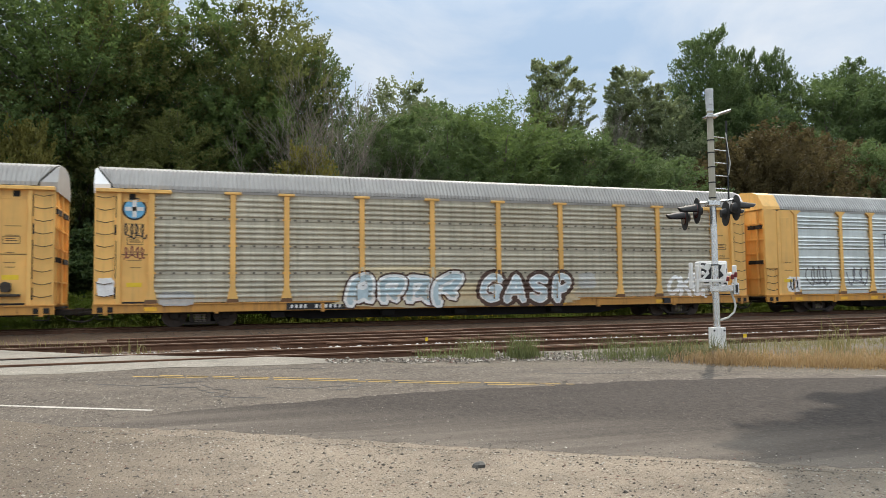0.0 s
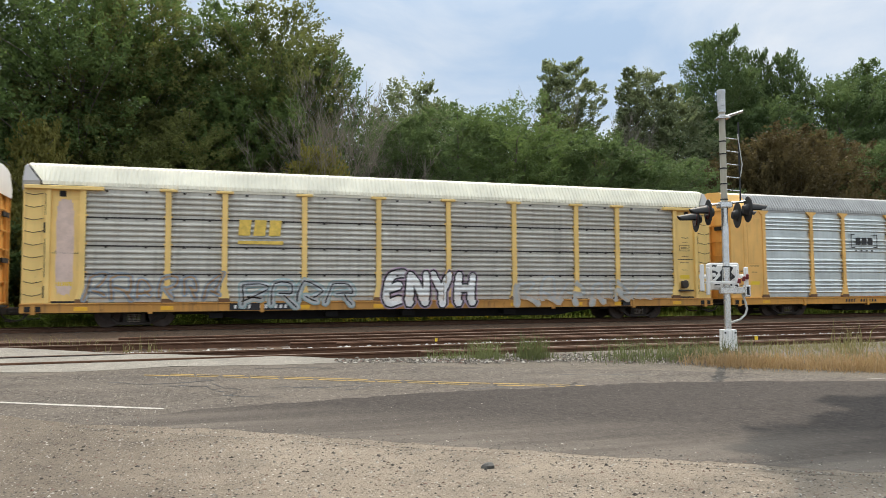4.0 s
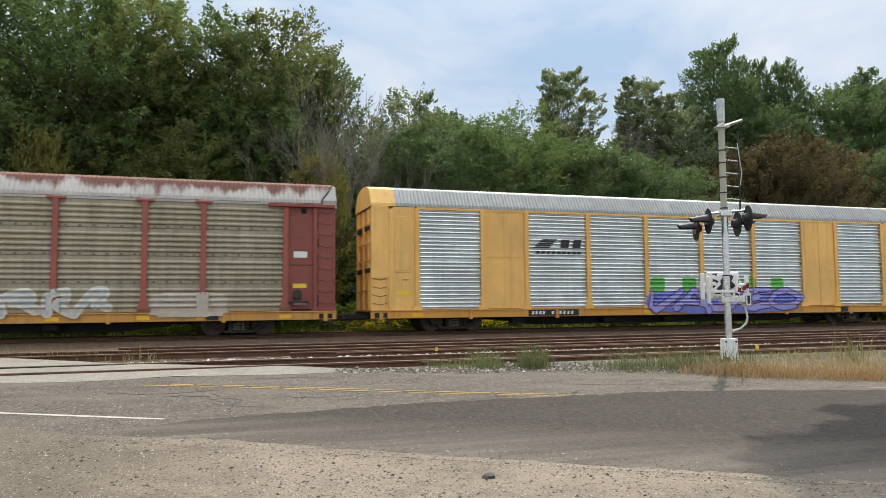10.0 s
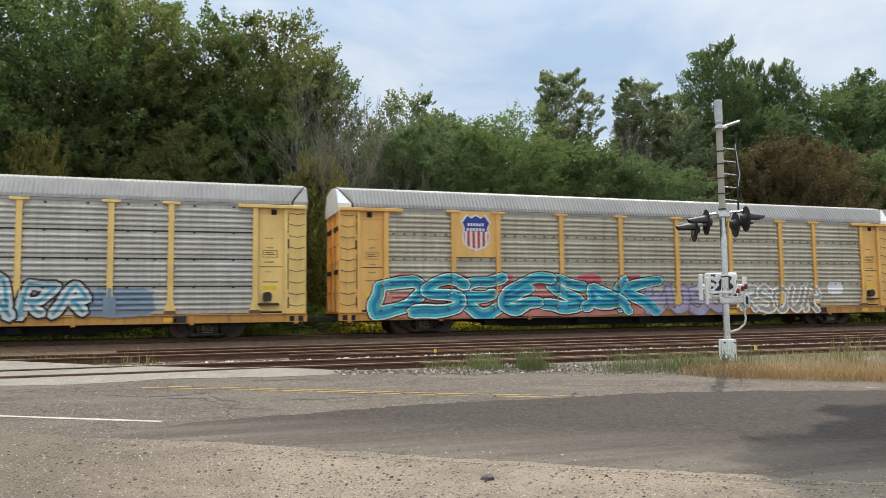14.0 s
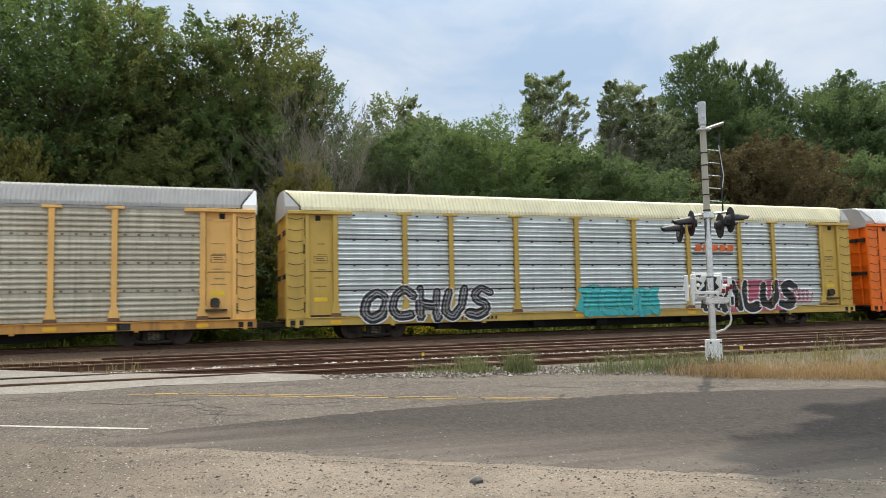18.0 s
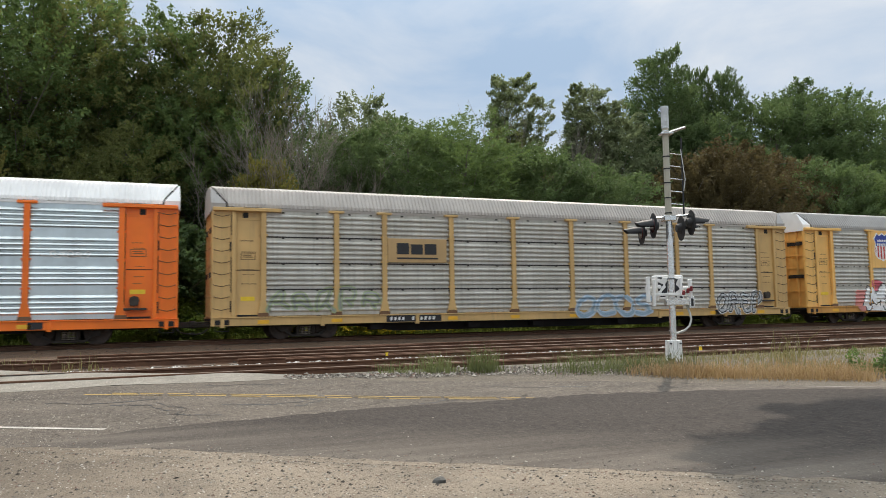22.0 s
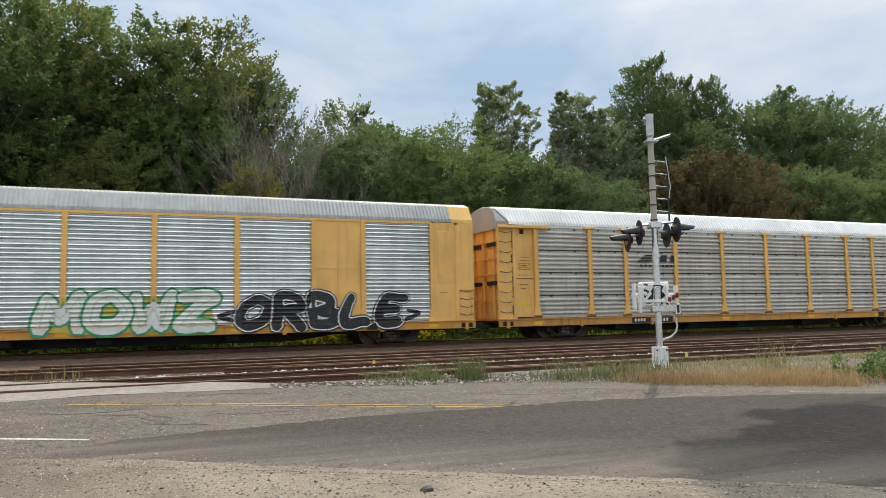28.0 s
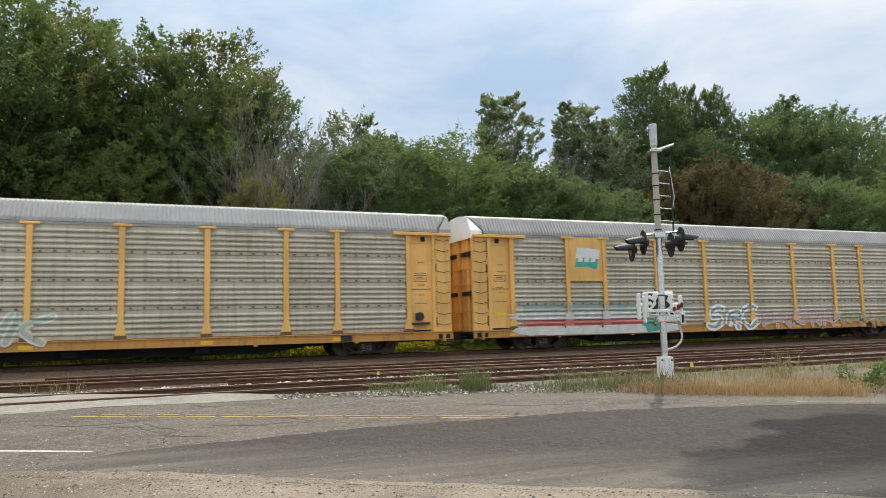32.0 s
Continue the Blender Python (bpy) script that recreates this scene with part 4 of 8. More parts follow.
M_BLACK = plain("black_underframe", (0.018, 0.016, 0.015), 0.8, 0.1, 0.3)
M_TRUCK = plain("grimy_cast_steel", (0.060, 0.049, 0.040), 0.85, 0.2, 0.4)
M_RUNG = plain("rusty_rung", (0.12, 0.075, 0.04), 0.85, 0.1, 0.4)
M_SPRING = plain("rusty_springs", (0.30, 0.25, 0.20), 0.8, 0.2, 0.4)
M_WHEEL = plain("dull_wheel_steel", (0.10, 0.075, 0.06), 0.6, 0.5, 0.3)
M_BOLT = plain("dark_bolts", (0.035, 0.030, 0.026), 0.8)
M_BOLT_DULL = plain("dull_bolts", (0.15, 0.132, 0.105), 0.8)
M_FOOT = paint("rust_brown_foot", (0.17, 0.088, 0.040), 0.6, 0.7, 0.8)
# near-black that stands for shade in gaps and openings, and for door joints
M_SHADE = plain("shade_black", (0.02, 0.02, 0.02), 0.9)
M_WHITE = plain("white_paint", (0.78, 0.77, 0.74), 0.55, 0, 0.08)
M_BLACK_PAINT = plain("black_paint", (0.022, 0.022, 0.024), 0.55, 0, 0.2)
M_REFLECT = plain("yellow_reflector", (0.86, 0.47, 0.03), 0.35, 0, 0.1)
M_NOTICE = plain("bright_yellow_notice", (0.85, 0.58, 0.03), 0.5, 0, 0.08)
M_STENCIL = plain("dark_stencil", (0.15, 0.09, 0.04), 0.7)

YELLOW = paint("railway_yellow", (0.86, 0.50, 0.145), 0.22, 0.34)
YELLOW_OLD = paint("weathered_yellow", (0.76, 0.42, 0.11), 0.55, 0.5)
YELLOW_TAN = paint("faded_tan_yellow", (0.62, 0.40, 0.155), 0.3, 0.4)
YELLOW_NEW = paint("fresh_yellow", (0.86, 0.49, 0.045), 0.05, 0.12, 0.4)
YELLOW_PALE = paint("pale_yellow", (0.88, 0.61, 0.21), 0.2, 0.25)
SILL = paint("soiled_yellow_sill", (0.66, 0.31, 0.05), 0.5, 0.6)
SILL_OLD = paint("rusty_yellow_sill", (0.58, 0.28, 0.06), 0.8, 0.9, 0.6, (0.17, 0.09, 0.05))
MUSTARD = paint("mustard_yellow", (0.60, 0.40, 0.085), 0.12, 0.22)
ORANGE = paint("bright_orange", (0.90, 0.185, 0.012), 0.03, 0.10, 0.38)
RED = paint("oxide_red", (0.27, 0.068, 0.05), 0.2, 0.35)
RED_BRIGHT = paint("faded_red", (0.34, 0.09, 0.06), 0.2, 0.3)

SHEET_BROWN = steel_sheet("soiled_brown_sheet", (0.640, 0.612, 0.508), (0.410, 0.354, 0.248), 0.72, 0.30, 0.46)
SHEET_GREY = steel_sheet("dull_grey_sheet", (0.620, 0.608, 0.560), (0.400, 0.366, 0.300), 0.58, 0.5, 0.42)
SHEET_TAUPE = steel_sheet("taupe_sheet", (0.440, 0.400, 0.300), (0.285, 0.232, 0.150), 0.76, 0.3, 0.40)
SHEET_CLEAN = steel_sheet("clean_galvanised_sheet", (0.671, 0.710, 0.699), (0.407, 0.424, 0.396), 0.28, 0.9, 0.24)
SHEET_DARK = steel_sheet("dark_brown_sheet", (0.368, 0.339, 0.267), (0.228, 0.189, 0.121), 0.74, 0.25, 0.42)
SHEET_BLUE = steel_sheet("bluish_galvanised_sheet", (0.660, 0.726, 0.737), (0.418, 0.451, 0.451), 0.22, 0.85, 0.24)
SHEET_WHITE = paint("white_replacement_sheet", (0.84, 0.82, 0.75), 0.05, 0.12)

ROOF_GREY = paint("grey_roof_sheet", (0.36, 0.345, 0.325), 0.05, 0.25)
ROOF_TAN = paint("pale_taupe_roof", (0.44, 0.40, 0.36), 0.05, 0.25)
ROOF_WHITE = paint("white_roof_sheet", (0.84, 0.83, 0.81), 0.0, 0.05, 0.32)
ROOF_CREAM = paint("cream_roof_sheet", (0.80, 0.76, 0.62), 0.02, 0.10)
ROOF_BUFF = paint("buff_roof_sheet", (0.74, 0.68, 0.46), 0.03, 0.12)
ROOF_STEEL = steel_sheet("bright_roof_sheet", (0.42, 0.42, 0.41), (0.30, 0.29, 0.27), 0.35, 0.4, 0.42)
ROOF_RUST = rusty_roof("rust_streaked_roof")


BANDS = 4


def rib_profile(z0, z1, style):
    """Depth of the side sheet over its height: four bands of four ribs, with flat strips between them."""
    prof = [(z0, 0.0)]
    h = (z1 - z0) / BANDS
    flat_part = {"strip": 0.22, "plain": 0.30, "even": 0.06, "seam": 0.22}[style]
    deep = 0.060 if style in ("plain", "even") else 0.052
    for b in range(BANDS):
        za, zb = z0 + b * h + flat_part * 0.5, z0 + (b + 1) * h - flat_part * 0.5
        n = 4 if style != "even" else 6
        p = (zb - za) / n
        for i in range(n):
            z = za + i * p
            at_z = (0.06, 0.22, 0.32, 0.40, 0.62, 0.90) if style in ("plain", "even") else (0.08, 0.24, 0.36, 0.52, 0.66, 0.84)
            prof += [(z + k * p, -deep * d) for k, d in zip(at_z, (0.0, 0.8, 1.0, 1.0, 0.65, 0.0))]
        if b < BANDS - 1 and style in ("strip", "seam"):
            zc = z0 + (b + 1) * h
            prof += [(zc - 0.016, 0.0), (zc - 0.012, 0.03), (zc + 0.006, 0.03), (zc + 0.008, -0.012), (zc + 0.10, -0.012), (zc + 0.102, 0.0)]
    prof.append((z1, 0.0))
    return prof


def panel_mesh(width, z0, z1, style):
    s = Shape()
    prof = rib_profile(z0, z1, style)
    for x in (0.0, width):
        s.v += [(x, d, z) for z, d in prof]
    n = len(prof)
    s.f = [(i, n + i, n + i + 1, i + 1) for i in range(n - 1)]
    s.mi = [0] * (n - 1)
    s.slot = 1
    h = (z1 - z0) / BANDS
    if style == "strip":
        for b in range(1, BANDS):
            zc = z0 + b * h
            for i in range(2 if width < 2.2 else 3):
                x = width * (i + 0.5) / (2 if width < 2.2 else 3)
                for dx in (-0.22, 0.22):
                    s.box(x + dx - 0.045, x + dx + 0.045, -0.034, 0, zc + 0.03, zc + 0.09)
    if style == "seam":
        for b in range(1, BANDS + 1):
            zc = z0 + b * h - (0.0 if b < BANDS else 0.02)
            for i in range(2):
                x = width * (i + 0.5) / 2
                s.box(x - 0.045, x + 0.045, -0.03, 0, zc - 0.075, zc - 0.02)
            if b < BANDS:
                s.box(0, width, -0.018, 0.01, zc - 0.034, zc + 0.016)
    # rows of bolt heads along the posts
    k = int((z1 - z0) / 0.33)
    for i in range(k):
        z = z0 + (i + 0.5) * (z1 - z0) / k
        for x in (0.012, width - 0.042):
            s.box(x, x + 0.03, -0.055, 0, z - 0.018, z + 0.018)
    return s.mesh("side_panel")


def post_mesh(kind):
    s = Shape()
    a, c = (0.085, 0.20) if kind != "wide" else (0.085, 0.15)
    zt = Z_EAVE - 0.03
    if kind == "new":
        top = [(a, zt - 0.20), (0.27, zt - 0.05), (0.27, zt), (-0.27, zt), (-0.27, zt - 0.05), (-a, zt - 0.20)]
    else:
        top = [(a, zt - 0.02), (-a, zt - 0.02)]
    poly = [(-c, Z_SILL1 - 0.04), (c, Z_SILL1 - 0.04), (c, Z_SILL1 + 0.1), (a, Z_SILL1 + 0.62)] + top + [(-a, Z_SILL1 + 0.62), (-c, Z_SILL1 + 0.1)]
    if kind == "new":
        s.prism(poly, -0.10, 0.02)
    else:
        s.prism(poly, -0.10, 0.02)
        s.box(-a - 0.012, -a + 0.02, -0.115, -0.09, Z_SILL1 + 0.62, zt - 0.05)
        s.box(a - 0.02, a + 0.012, -0.115, -0.09, Z_SILL1 + 0.62, zt - 0.05)
    if kind == "old":
        s.box(-0.30, 0.30, -0.13, 0.02, zt - 0.09, zt, 0.012)
        for k in range(1, 4):
            z = Z_PAN0 + (Z_PAN1 - Z_PAN0) / 4 * k + 0.03
            s.box(-0.15, 0.15, -0.06, 0.0, z, z + 0.06)
    return s.mesh("post")


def roof_mesh(x0, x1, ribbed=True, lower=0.0, pitch=0.165, deep=0.03, slant=None):
    half = [(-1.50, Z_EAVE), (-1.48, 5.02), (-1.12, 5.59 - lower), (-0.75, 5.73 - lower), (0.0, 5.80 - lower)]
    prof = half + [(-y, z) for y, z in reversed(half[:-1])]
    s = Shape()
    xs = [x0]
    if ribbed:
        n = int((x1 - x0) / pitch)
        p = (x1 - x0) / n
        for i in range(n):
            xs += [x0 + (i + 0.36) * p, x0 + (i + 0.46) * p, x0 + (i + 0.90) * p, x0 + (i + 1.0) * p]
    else:
        xs.append(x1)
    for k, x in enumerate(xs):
        lift = 0.0 if not ribbed or k == 0 or k % 4 in (1, 0) else deep
        for y, z in prof:
            cut = slant[0 if z < 5.0 else 1 if z < 5.1 else 2 if z < 5.6 else 3] if slant else 0.0
            s.v.append((min(max(x, x0 + cut), x1 - cut), y * (1 + lift * 0.6), z + lift * (0.15 if z > 5.6 else 0.7 if z > 5.1 else 0.2)))
    w = len(prof)
    s.f = [(i * w + j, (i + 1) * w + j, (i + 1) * w + j + 1, i * w + j + 1) for i in range(len(xs) - 1) for j in range(w - 1)]
    for k, order in ((0, 1), (len(xs) - 1, -1)):
        ring = [k * w + j for j in range(w)]
        s.f.append(tuple(ring[::order]))
    s.mi = [0] * len(s.f)
    return s.mesh("roof")


def hood_mesh(x0, x1, left):
    """The hood of an old car's end: deeper than the roof and wide at the eave; a dark slit parts it from the roof sheet."""
    half = [(-1.47, 4.70), (-1.49, 5.02), (-1.14, 5.57), (-0.75, 5.69), (0.0, 5.76)]
    prof = half + [(-y, z) for y, z in reversed(half[:-1])]
    s = Shape()
    w = len(prof)
    a, b = (x0, x1) if left else (x1, x0)
    cut = [math.copysign(k, b - a) for k in (0.54, 0.52, 0.09, 0.03, 0.03)]
    cut = cut + cut[-2::-1]
    s.v = [(a, y, z) for y, z in prof] + [(a + c, y, z) for (y, z), c in zip(prof, cut)]
    s.f = [(j, j + 1, w + j + 1, w + j) if not left else (j, w + j, w + j + 1, j + 1) for j in range(w - 1)]
    s.f += [tuple(range(w)) if left else tuple(range(w - 1, -1, -1)), tuple(range(2 * w - 1, w - 1, -1)) if left else tuple(range(w, 2 * w))]
    s.mi = [0] * len(s.f)
    return s.mesh("hood")


def ladder_mesh(z0, z1):
    """The two upright strips that carry the rungs."""
    s = Shape()
    for x in (0.05, 0.55):
        s.box(x, x + 0.06, -0.012, 0.0, z0 - 0.1, z1 + 0.16)
    return s.mesh("ladder")


def rung_mesh():
    return Shape().path([(0.06, 0.0, 0.05), (0.08, -0.085, 0.02), (0.33, -0.10, -0.035), (0.58, -0.085, 0.02), (0.60, 0.0, 0.05)], 0.014, 5).mesh("rung")


def set_ladder(car, body, z0, z1, n, m):
    rails = part("ladder", shared(("ladder", n), lambda: ladder_mesh(z0, z1), body), car, m=m)
    for i in range(n):
        part("rung", shared("ladder_rung", rung_mesh, M_RUNG), rails, "", pose(0, 0, z0 + (z1 - z0) * i / (n - 1)))


LEAVES = (-1.46, -0.98, -0.5, 0.0, 0.5, 0.98, 1.46)


def leaf_mesh(turn):
    """One upright leaf of the folding end doors, 0.48 wide, turned a little."""
    d0, d1 = (-0.05, 0.05) if turn else (0.05, -0.05)
    s = Shape()
    s.add([(d0, 0, 0.80), (d1, 0.48, 0.80), (d1, 0.48, 4.86), (d0, 0, 4.86), (0.14, 0, 0.80), (0.14, 0.48, 0.80), (0.14, 0.48, 4.86), (0.14, 0, 4.86)],
          [(0, 3, 2, 1), (4, 5, 6, 7), (0, 1, 5, 4), (3, 7, 6, 2), (0, 4, 7, 3), (1, 2, 6, 5)])
    return s.mesh("leaf")


def set_end_door(car, body, m):
    frame_part = part("end_door", shared("end_door", lambda: Shape().box(0.12, 0.16, -1.44, 1.44, 0.86, 4.82, 0.01).mesh("end_door"), body), car, "folding end doors with rails", m)
    for z in (0.86, 1.62, 2.78, 3.45, 4.2):
        part("door_rail", shared("door_rail", lambda: Shape().box(-0.07, 0.0, -1.42, 1.42, 0, 0.05).mesh("rail"), body), frame_part, "", pose(0, 0, z))
    for y in (-1.43, -0.98, 0.0, 0.98):
        part("hinge_post", shared("hinge_post", lambda: Shape().box(-0.10, 0.0, -0.025, 0.025, 0.85, 4.8).mesh("post"), body), frame_part, "", pose(0, y, 0))
    for k, y in enumerate(LEAVES[:-1]):
        part("door_leaf", shared(("leaf", k % 2), lambda: leaf_mesh(k % 2 == 0), body), frame_part, "", pose(0, y, 0))
    # vent slots are not cut: black blocks give the shade inside them
    for z in (2.32, 3.98):
        for y in (-1.32, -0.82, 0.18, 0.72):
            part("vent_slot", shared("vent_slot", lambda: Shape().box(-0.105, 0.0, 0, 0.40, 0, 0.17).mesh("slot"), M_SHADE), frame_part, "black block for the shade in an open slot", pose(0, y, z))


def truck_frame_mesh():
    s = Shape()
    for y in (-1.02, 1.02):
        s.slot = 0
        # the cast side frame: an upper and a lower chord with a window at either side of the springs
        s.prism([(-1.15, 0.50), (-0.95, 0.60), (-0.45, 0.64), (0.45, 0.64), (0.95, 0.60), (1.15, 0.50), (1.10, 0.40), (0.72, 0.44), (0.36, 0.50), (-0.36, 0.50), (-0.72, 0.44), (-1.10, 0.40)], y - 0.07, y + 0.07)
        for k in (-1, 1):
            s.prism([(k * 0.36, 0.52), (k * 0.22, 0.52), (k * 0.22, 0.16), (k * 0.36, 0.16)][::k], y - 0.06, y + 0.06)
            s.prism([(k * 1.02, 0.46), (k * 0.80, 0.40), (k * 0.40, 0.12), (k * 0.56, 0.12)][::k], y - 0.065, y + 0.065)
        s.box(-0.54, 0.54, y - 0.075, y + 0.075, 0.08, 0.18, 0.02)
        for x in (-0.88, 0.88):
            s.tube((x, y - 0.15, 0.42), (x, y + 0.13, 0.42), 0.14, 0.12, 12)
        s.slot = 1
        for x in (-0.14, 0.0, 0.14):
            for k in range(5):
                s.tube((x, y - 0.05, 0.19 + 0.06 * k), (x, y - 0.05, 0.225 + 0.06 * k), 0.065, 0.065, 8)
    s.slot = 0
    s.box(-0.20, 0.20, -1.12, 1.12, 0.48, 0.62, 0.03)
    return s.mesh("truck_frame")


def wheelset_mesh():
    s = Shape()
    s.tube((0, -0.85, 0), (0, 0.85, 0), 0.075, 0.075, 10)
    s.slot = 1
    for k in (-1, 1):
        s.tube((0, k * 0.69, 0), (0, k * 0.72, 0), 0.445, 0.445, 28)
        s.tube((0, k * 0.72, 0), (0, k * 0.82, 0), 0.42, 0.415, 28)
        s.tube((0, k * 0.82, 0), (0, k * 0.85, 0), 0.16, 0.13, 14)
    return s.mesh("wheelset")


def sill_mesh():
    s = Shape()
    s.box(END0, END1, -0.06, 0.05, Z_SILL0, Z_SILL1, 0.01)
    s.box(END0, END1, -0.10, 0.05, Z_SILL1 - 0.04, Z_SILL1, 0.006)
    for x in (0.95, 4.6, PITCH - 4.6, PITCH - 0.95, 8.4, PITCH - 8.4):
        s.box(x - 0.07, x + 0.07, -0.09, 0.02, Z_SILL0 - 0.06, Z_SILL1 - 0.05, 0.008)
    return s.mesh("side_sill")


def step_mesh():
    """The dark pocket in the sill's end, with the stirrup step hanging from it."""
    s = Shape().box(0, 0.50, -0.012, 0.03, 0.58, 0.76, 0.01)
    return s.path([(0.02, 0.0, 0.56), (0.02, 0.0, 0.36), (0.48, 0.0, 0.36), (0.48, 0.0, 0.56)], 0.014, 5).mesh("step")


def centre_sill_mesh():
    s = Shape()
    poly = [(0.9, 0.50), (0.9, 0.72), (PITCH - 0.9, 0.72), (PITCH - 0.9, 0.50), (22.2, 0.42), (20.6, 0.20), (7.9, 0.20), (6.3, 0.42)]
    s.prism(poly, -0.75, 0.75)
    s.box(END0, END1, -1.42, 1.42, 0.72, 0.80)
    for x in (6.8, 11.0, 14.0, 18.3):
        s.box(x - 0.25, x + 0.25, -1.25, -0.75, 0.28, 0.50, 0.02)
    return s.mesh("centre_sill")


def coupler_mesh():
    s = Shape()
    s.box(-0.10, 0.62, -0.11, 0.11, 0.48, 0.70, 0.03)
    s.box(-0.26, 0.0, -0.19, 0.17, 0.46, 0.74, 0.05)
    s.path([(0.5, -0.45, 0.55), (0.25, -0.46, 0.30), (-0.05, -0.45, 0.24), (-0.25, -0.44, 0.28)], 0.028, 6)
    s.path([(0.55, -0.9, 0.62), (0.05, -0.75, 0.60), (-0.12, -0.3, 0.58)], 0.016, 5)
    return s.mesh("coupler")


def bars_mesh(key, x0, x1, z0, z1, n, slant=0.0, gap=0.28):
    """Lettering too small or not to be spelt out: a row of plain bars."""
    rng = random.Random(str(key))
    s = Shape()
    w = (x1 - x0) / n
    for i in range(n):
        a, b = x0 + i * w, x0 + (i + 1) * w - w * gap
        k = slant * (z1 - z0)
        zt = z1 - rng.uniform(0, 0.12) * (z1 - z0)
        s.add([(a, 0, z0), (b, 0, z0), (b + k, 0, zt), (a + k, 0, zt)], [(0, 1, 2, 3)])
    return s.mesh("bars")


def rect_mesh(x0, x1, z0, z1, t=0.004):
    return Shape().box(x0, x1, -t, 0, z0, z1).mesh("plate")


def decal(name, mesh, car, y, mat, label=""):
    mesh.materials.append(mat)
    ob = part(name, mesh, car, label, pose(0, y, 0))
    if name in ("stencil", "number_lettering"):
        tagged(ob, kind="stuff")
    return ob


CARS = []


def make_car(index, start, label, body, sheet, roof, kind="old", posts=None, group="cars of the train", style="strip", hood=None, white_low=()):
    """One enclosed car for automobiles. body: its paint; kind: old (T-capped posts, ladders at full height), new or wide (flush posts, painted roof ends)."""
    car = tagged(new("railway_car"), label, "railway car", group)
    CARS.append((car, start))
    posts_mat = posts or body
    rng = random.Random(index)
    old = kind == "old"
    # roof and its ends
    r0, r1 = (1.30, PITCH - 1.30) if old else (1.55, PITCH - 1.55)
    fine = (0.15, 0.034, (0.54, 0.52, 0.08, 0.0)) if old else (0.15, 0.034)
    part("roof", shared("roof" + kind, lambda: roof_mesh(END0 + 0.04 if old else r0, END1 - 0.04 if old else r1, True, 0.0, *fine), roof), car)
    cap_mat = (hood or ROOF_GREY) if old else body
    part("roof_end", shared("roof_end_a" + kind, lambda: hood_mesh(END0 - 0.02, 1.42, True) if old else roof_mesh(END0 + 0.02, r0 - 0.01, False, -0.01), cap_mat), car, "pale hood over the end doors" if old else "painted roof end")
    part("roof_end", shared("roof_end_b" + kind, lambda: hood_mesh(PITCH - 1.42, END1 + 0.02, False) if old else roof_mesh(r1 + 0.01, END1 - 0.02, False, -0.01), cap_mat), car, "pale hood over the end doors" if old else "painted roof end")
    if old:
        # black blocks fill the gap under the roof edge in place of its shade
        for k, u in ((0, 1.0), (1, PITCH - 1.0)):
            part("roof_gap", shared(("roof_gap", k), lambda: Shape().box(-0.36, 0.36, -1.36, 1.36, 4.80, 5.06).box(-0.36, 0.36, -1.10, 1.10, 5.06, 5.45).mesh("gap"), M_SHADE), car, "black block for the shade under the roof edge", pose(u, 0, 0))
    # side sheets between the posts
    wide = kind == "wide"
    for i, (a, b) in enumerate(zip(POSTS, POSTS[1:])):
        w = round(b - a - 0.19, 2)
        if wide and i in (1, 7):
            part("yellow_panel", shared(("flat", w), lambda: Shape().box(0, w, -0.05, 0.03, Z_PAN0, Z_PAN1 + 0.05, 0.01).box(w * 0.48, w * 0.52, -0.07, -0.04, Z_PAN0, Z_PAN1).box(0.05, w - 0.05, -0.062, -0.045, 2.95, 3.0).mesh("panel"), body), car, "flat painted sheet between the posts", pose(a + 0.095, SIDE, 0))
            continue
        part("side_panel", shared(("panel", w, style), lambda: panel_mesh(w, Z_PAN0, Z_PAN1, style), sheet, M_BOLT if style == "seam" else M_BOLT_DULL), car, m=pose(a + 0.095, SIDE, 0))
        if i in white_low:
            part("replacement_panel", shared(("low", w), lambda: panel_mesh(w - 0.02, Z_PAN0 + 0.02, 1.72, "even"), SHEET_WHITE, M_BOLT), car, "newer white replacement sheet", pose(a + 0.105, SIDE - 0.064, 0))
    w = round(POSTS[-1] - POSTS[0], 2)
    part("far_side", shared("far_side", lambda: Shape().box(0, w, 0, 0.05, Z_PAN0, Z_PAN1).mesh("far_side"), sheet), car, "", pose(POSTS[0], -SIDE - 0.05, 0))
    for x in POSTS:
        part("post", shared("post" + kind, lambda: post_mesh(kind), posts_mat), car, m=pose(x, SIDE, 0))
        part("post_foot", shared("post_foot" + kind, lambda: Shape().prism([(-0.205, Z_SILL1 - 0.045), (0.205, Z_SILL1 - 0.045), (0.205, Z_SILL1 + 0.07), (0.185, Z_SILL1 + 0.14), (-0.185, Z_SILL1 + 0.14), (-0.205, Z_SILL1 + 0.07)], -0.104, 0.0).mesh("foot"), body if kind == "wide" else M_FOOT), car, "rust-brown foot of the post", pose(x, SIDE, 0))
    if wide:
        part("top_rail", shared("top_rail", lambda: Shape().box(POSTS[0], POSTS[-1], -0.07, 0.02, Z_EAVE - 0.09, Z_EAVE - 0.005).mesh("top_rail"), posts_mat), car, m=pose(0, SIDE, 0))
    else:
        part("top_rail", shared("top_rail_grey", lambda: Shape().box(POSTS[0], POSTS[-1], -0.03, 0.02, Z_EAVE - 0.09, Z_EAVE - 0.005).mesh("top_rail"), roof), car, "grey rail under the eave", pose(0, SIDE, 0))
    # frame
    sill = shared("side_sill", sill_mesh, SILL_OLD if body in (YELLOW, YELLOW_OLD, YELLOW_PALE, RED) and old else SILL if body is YELLOW else body)
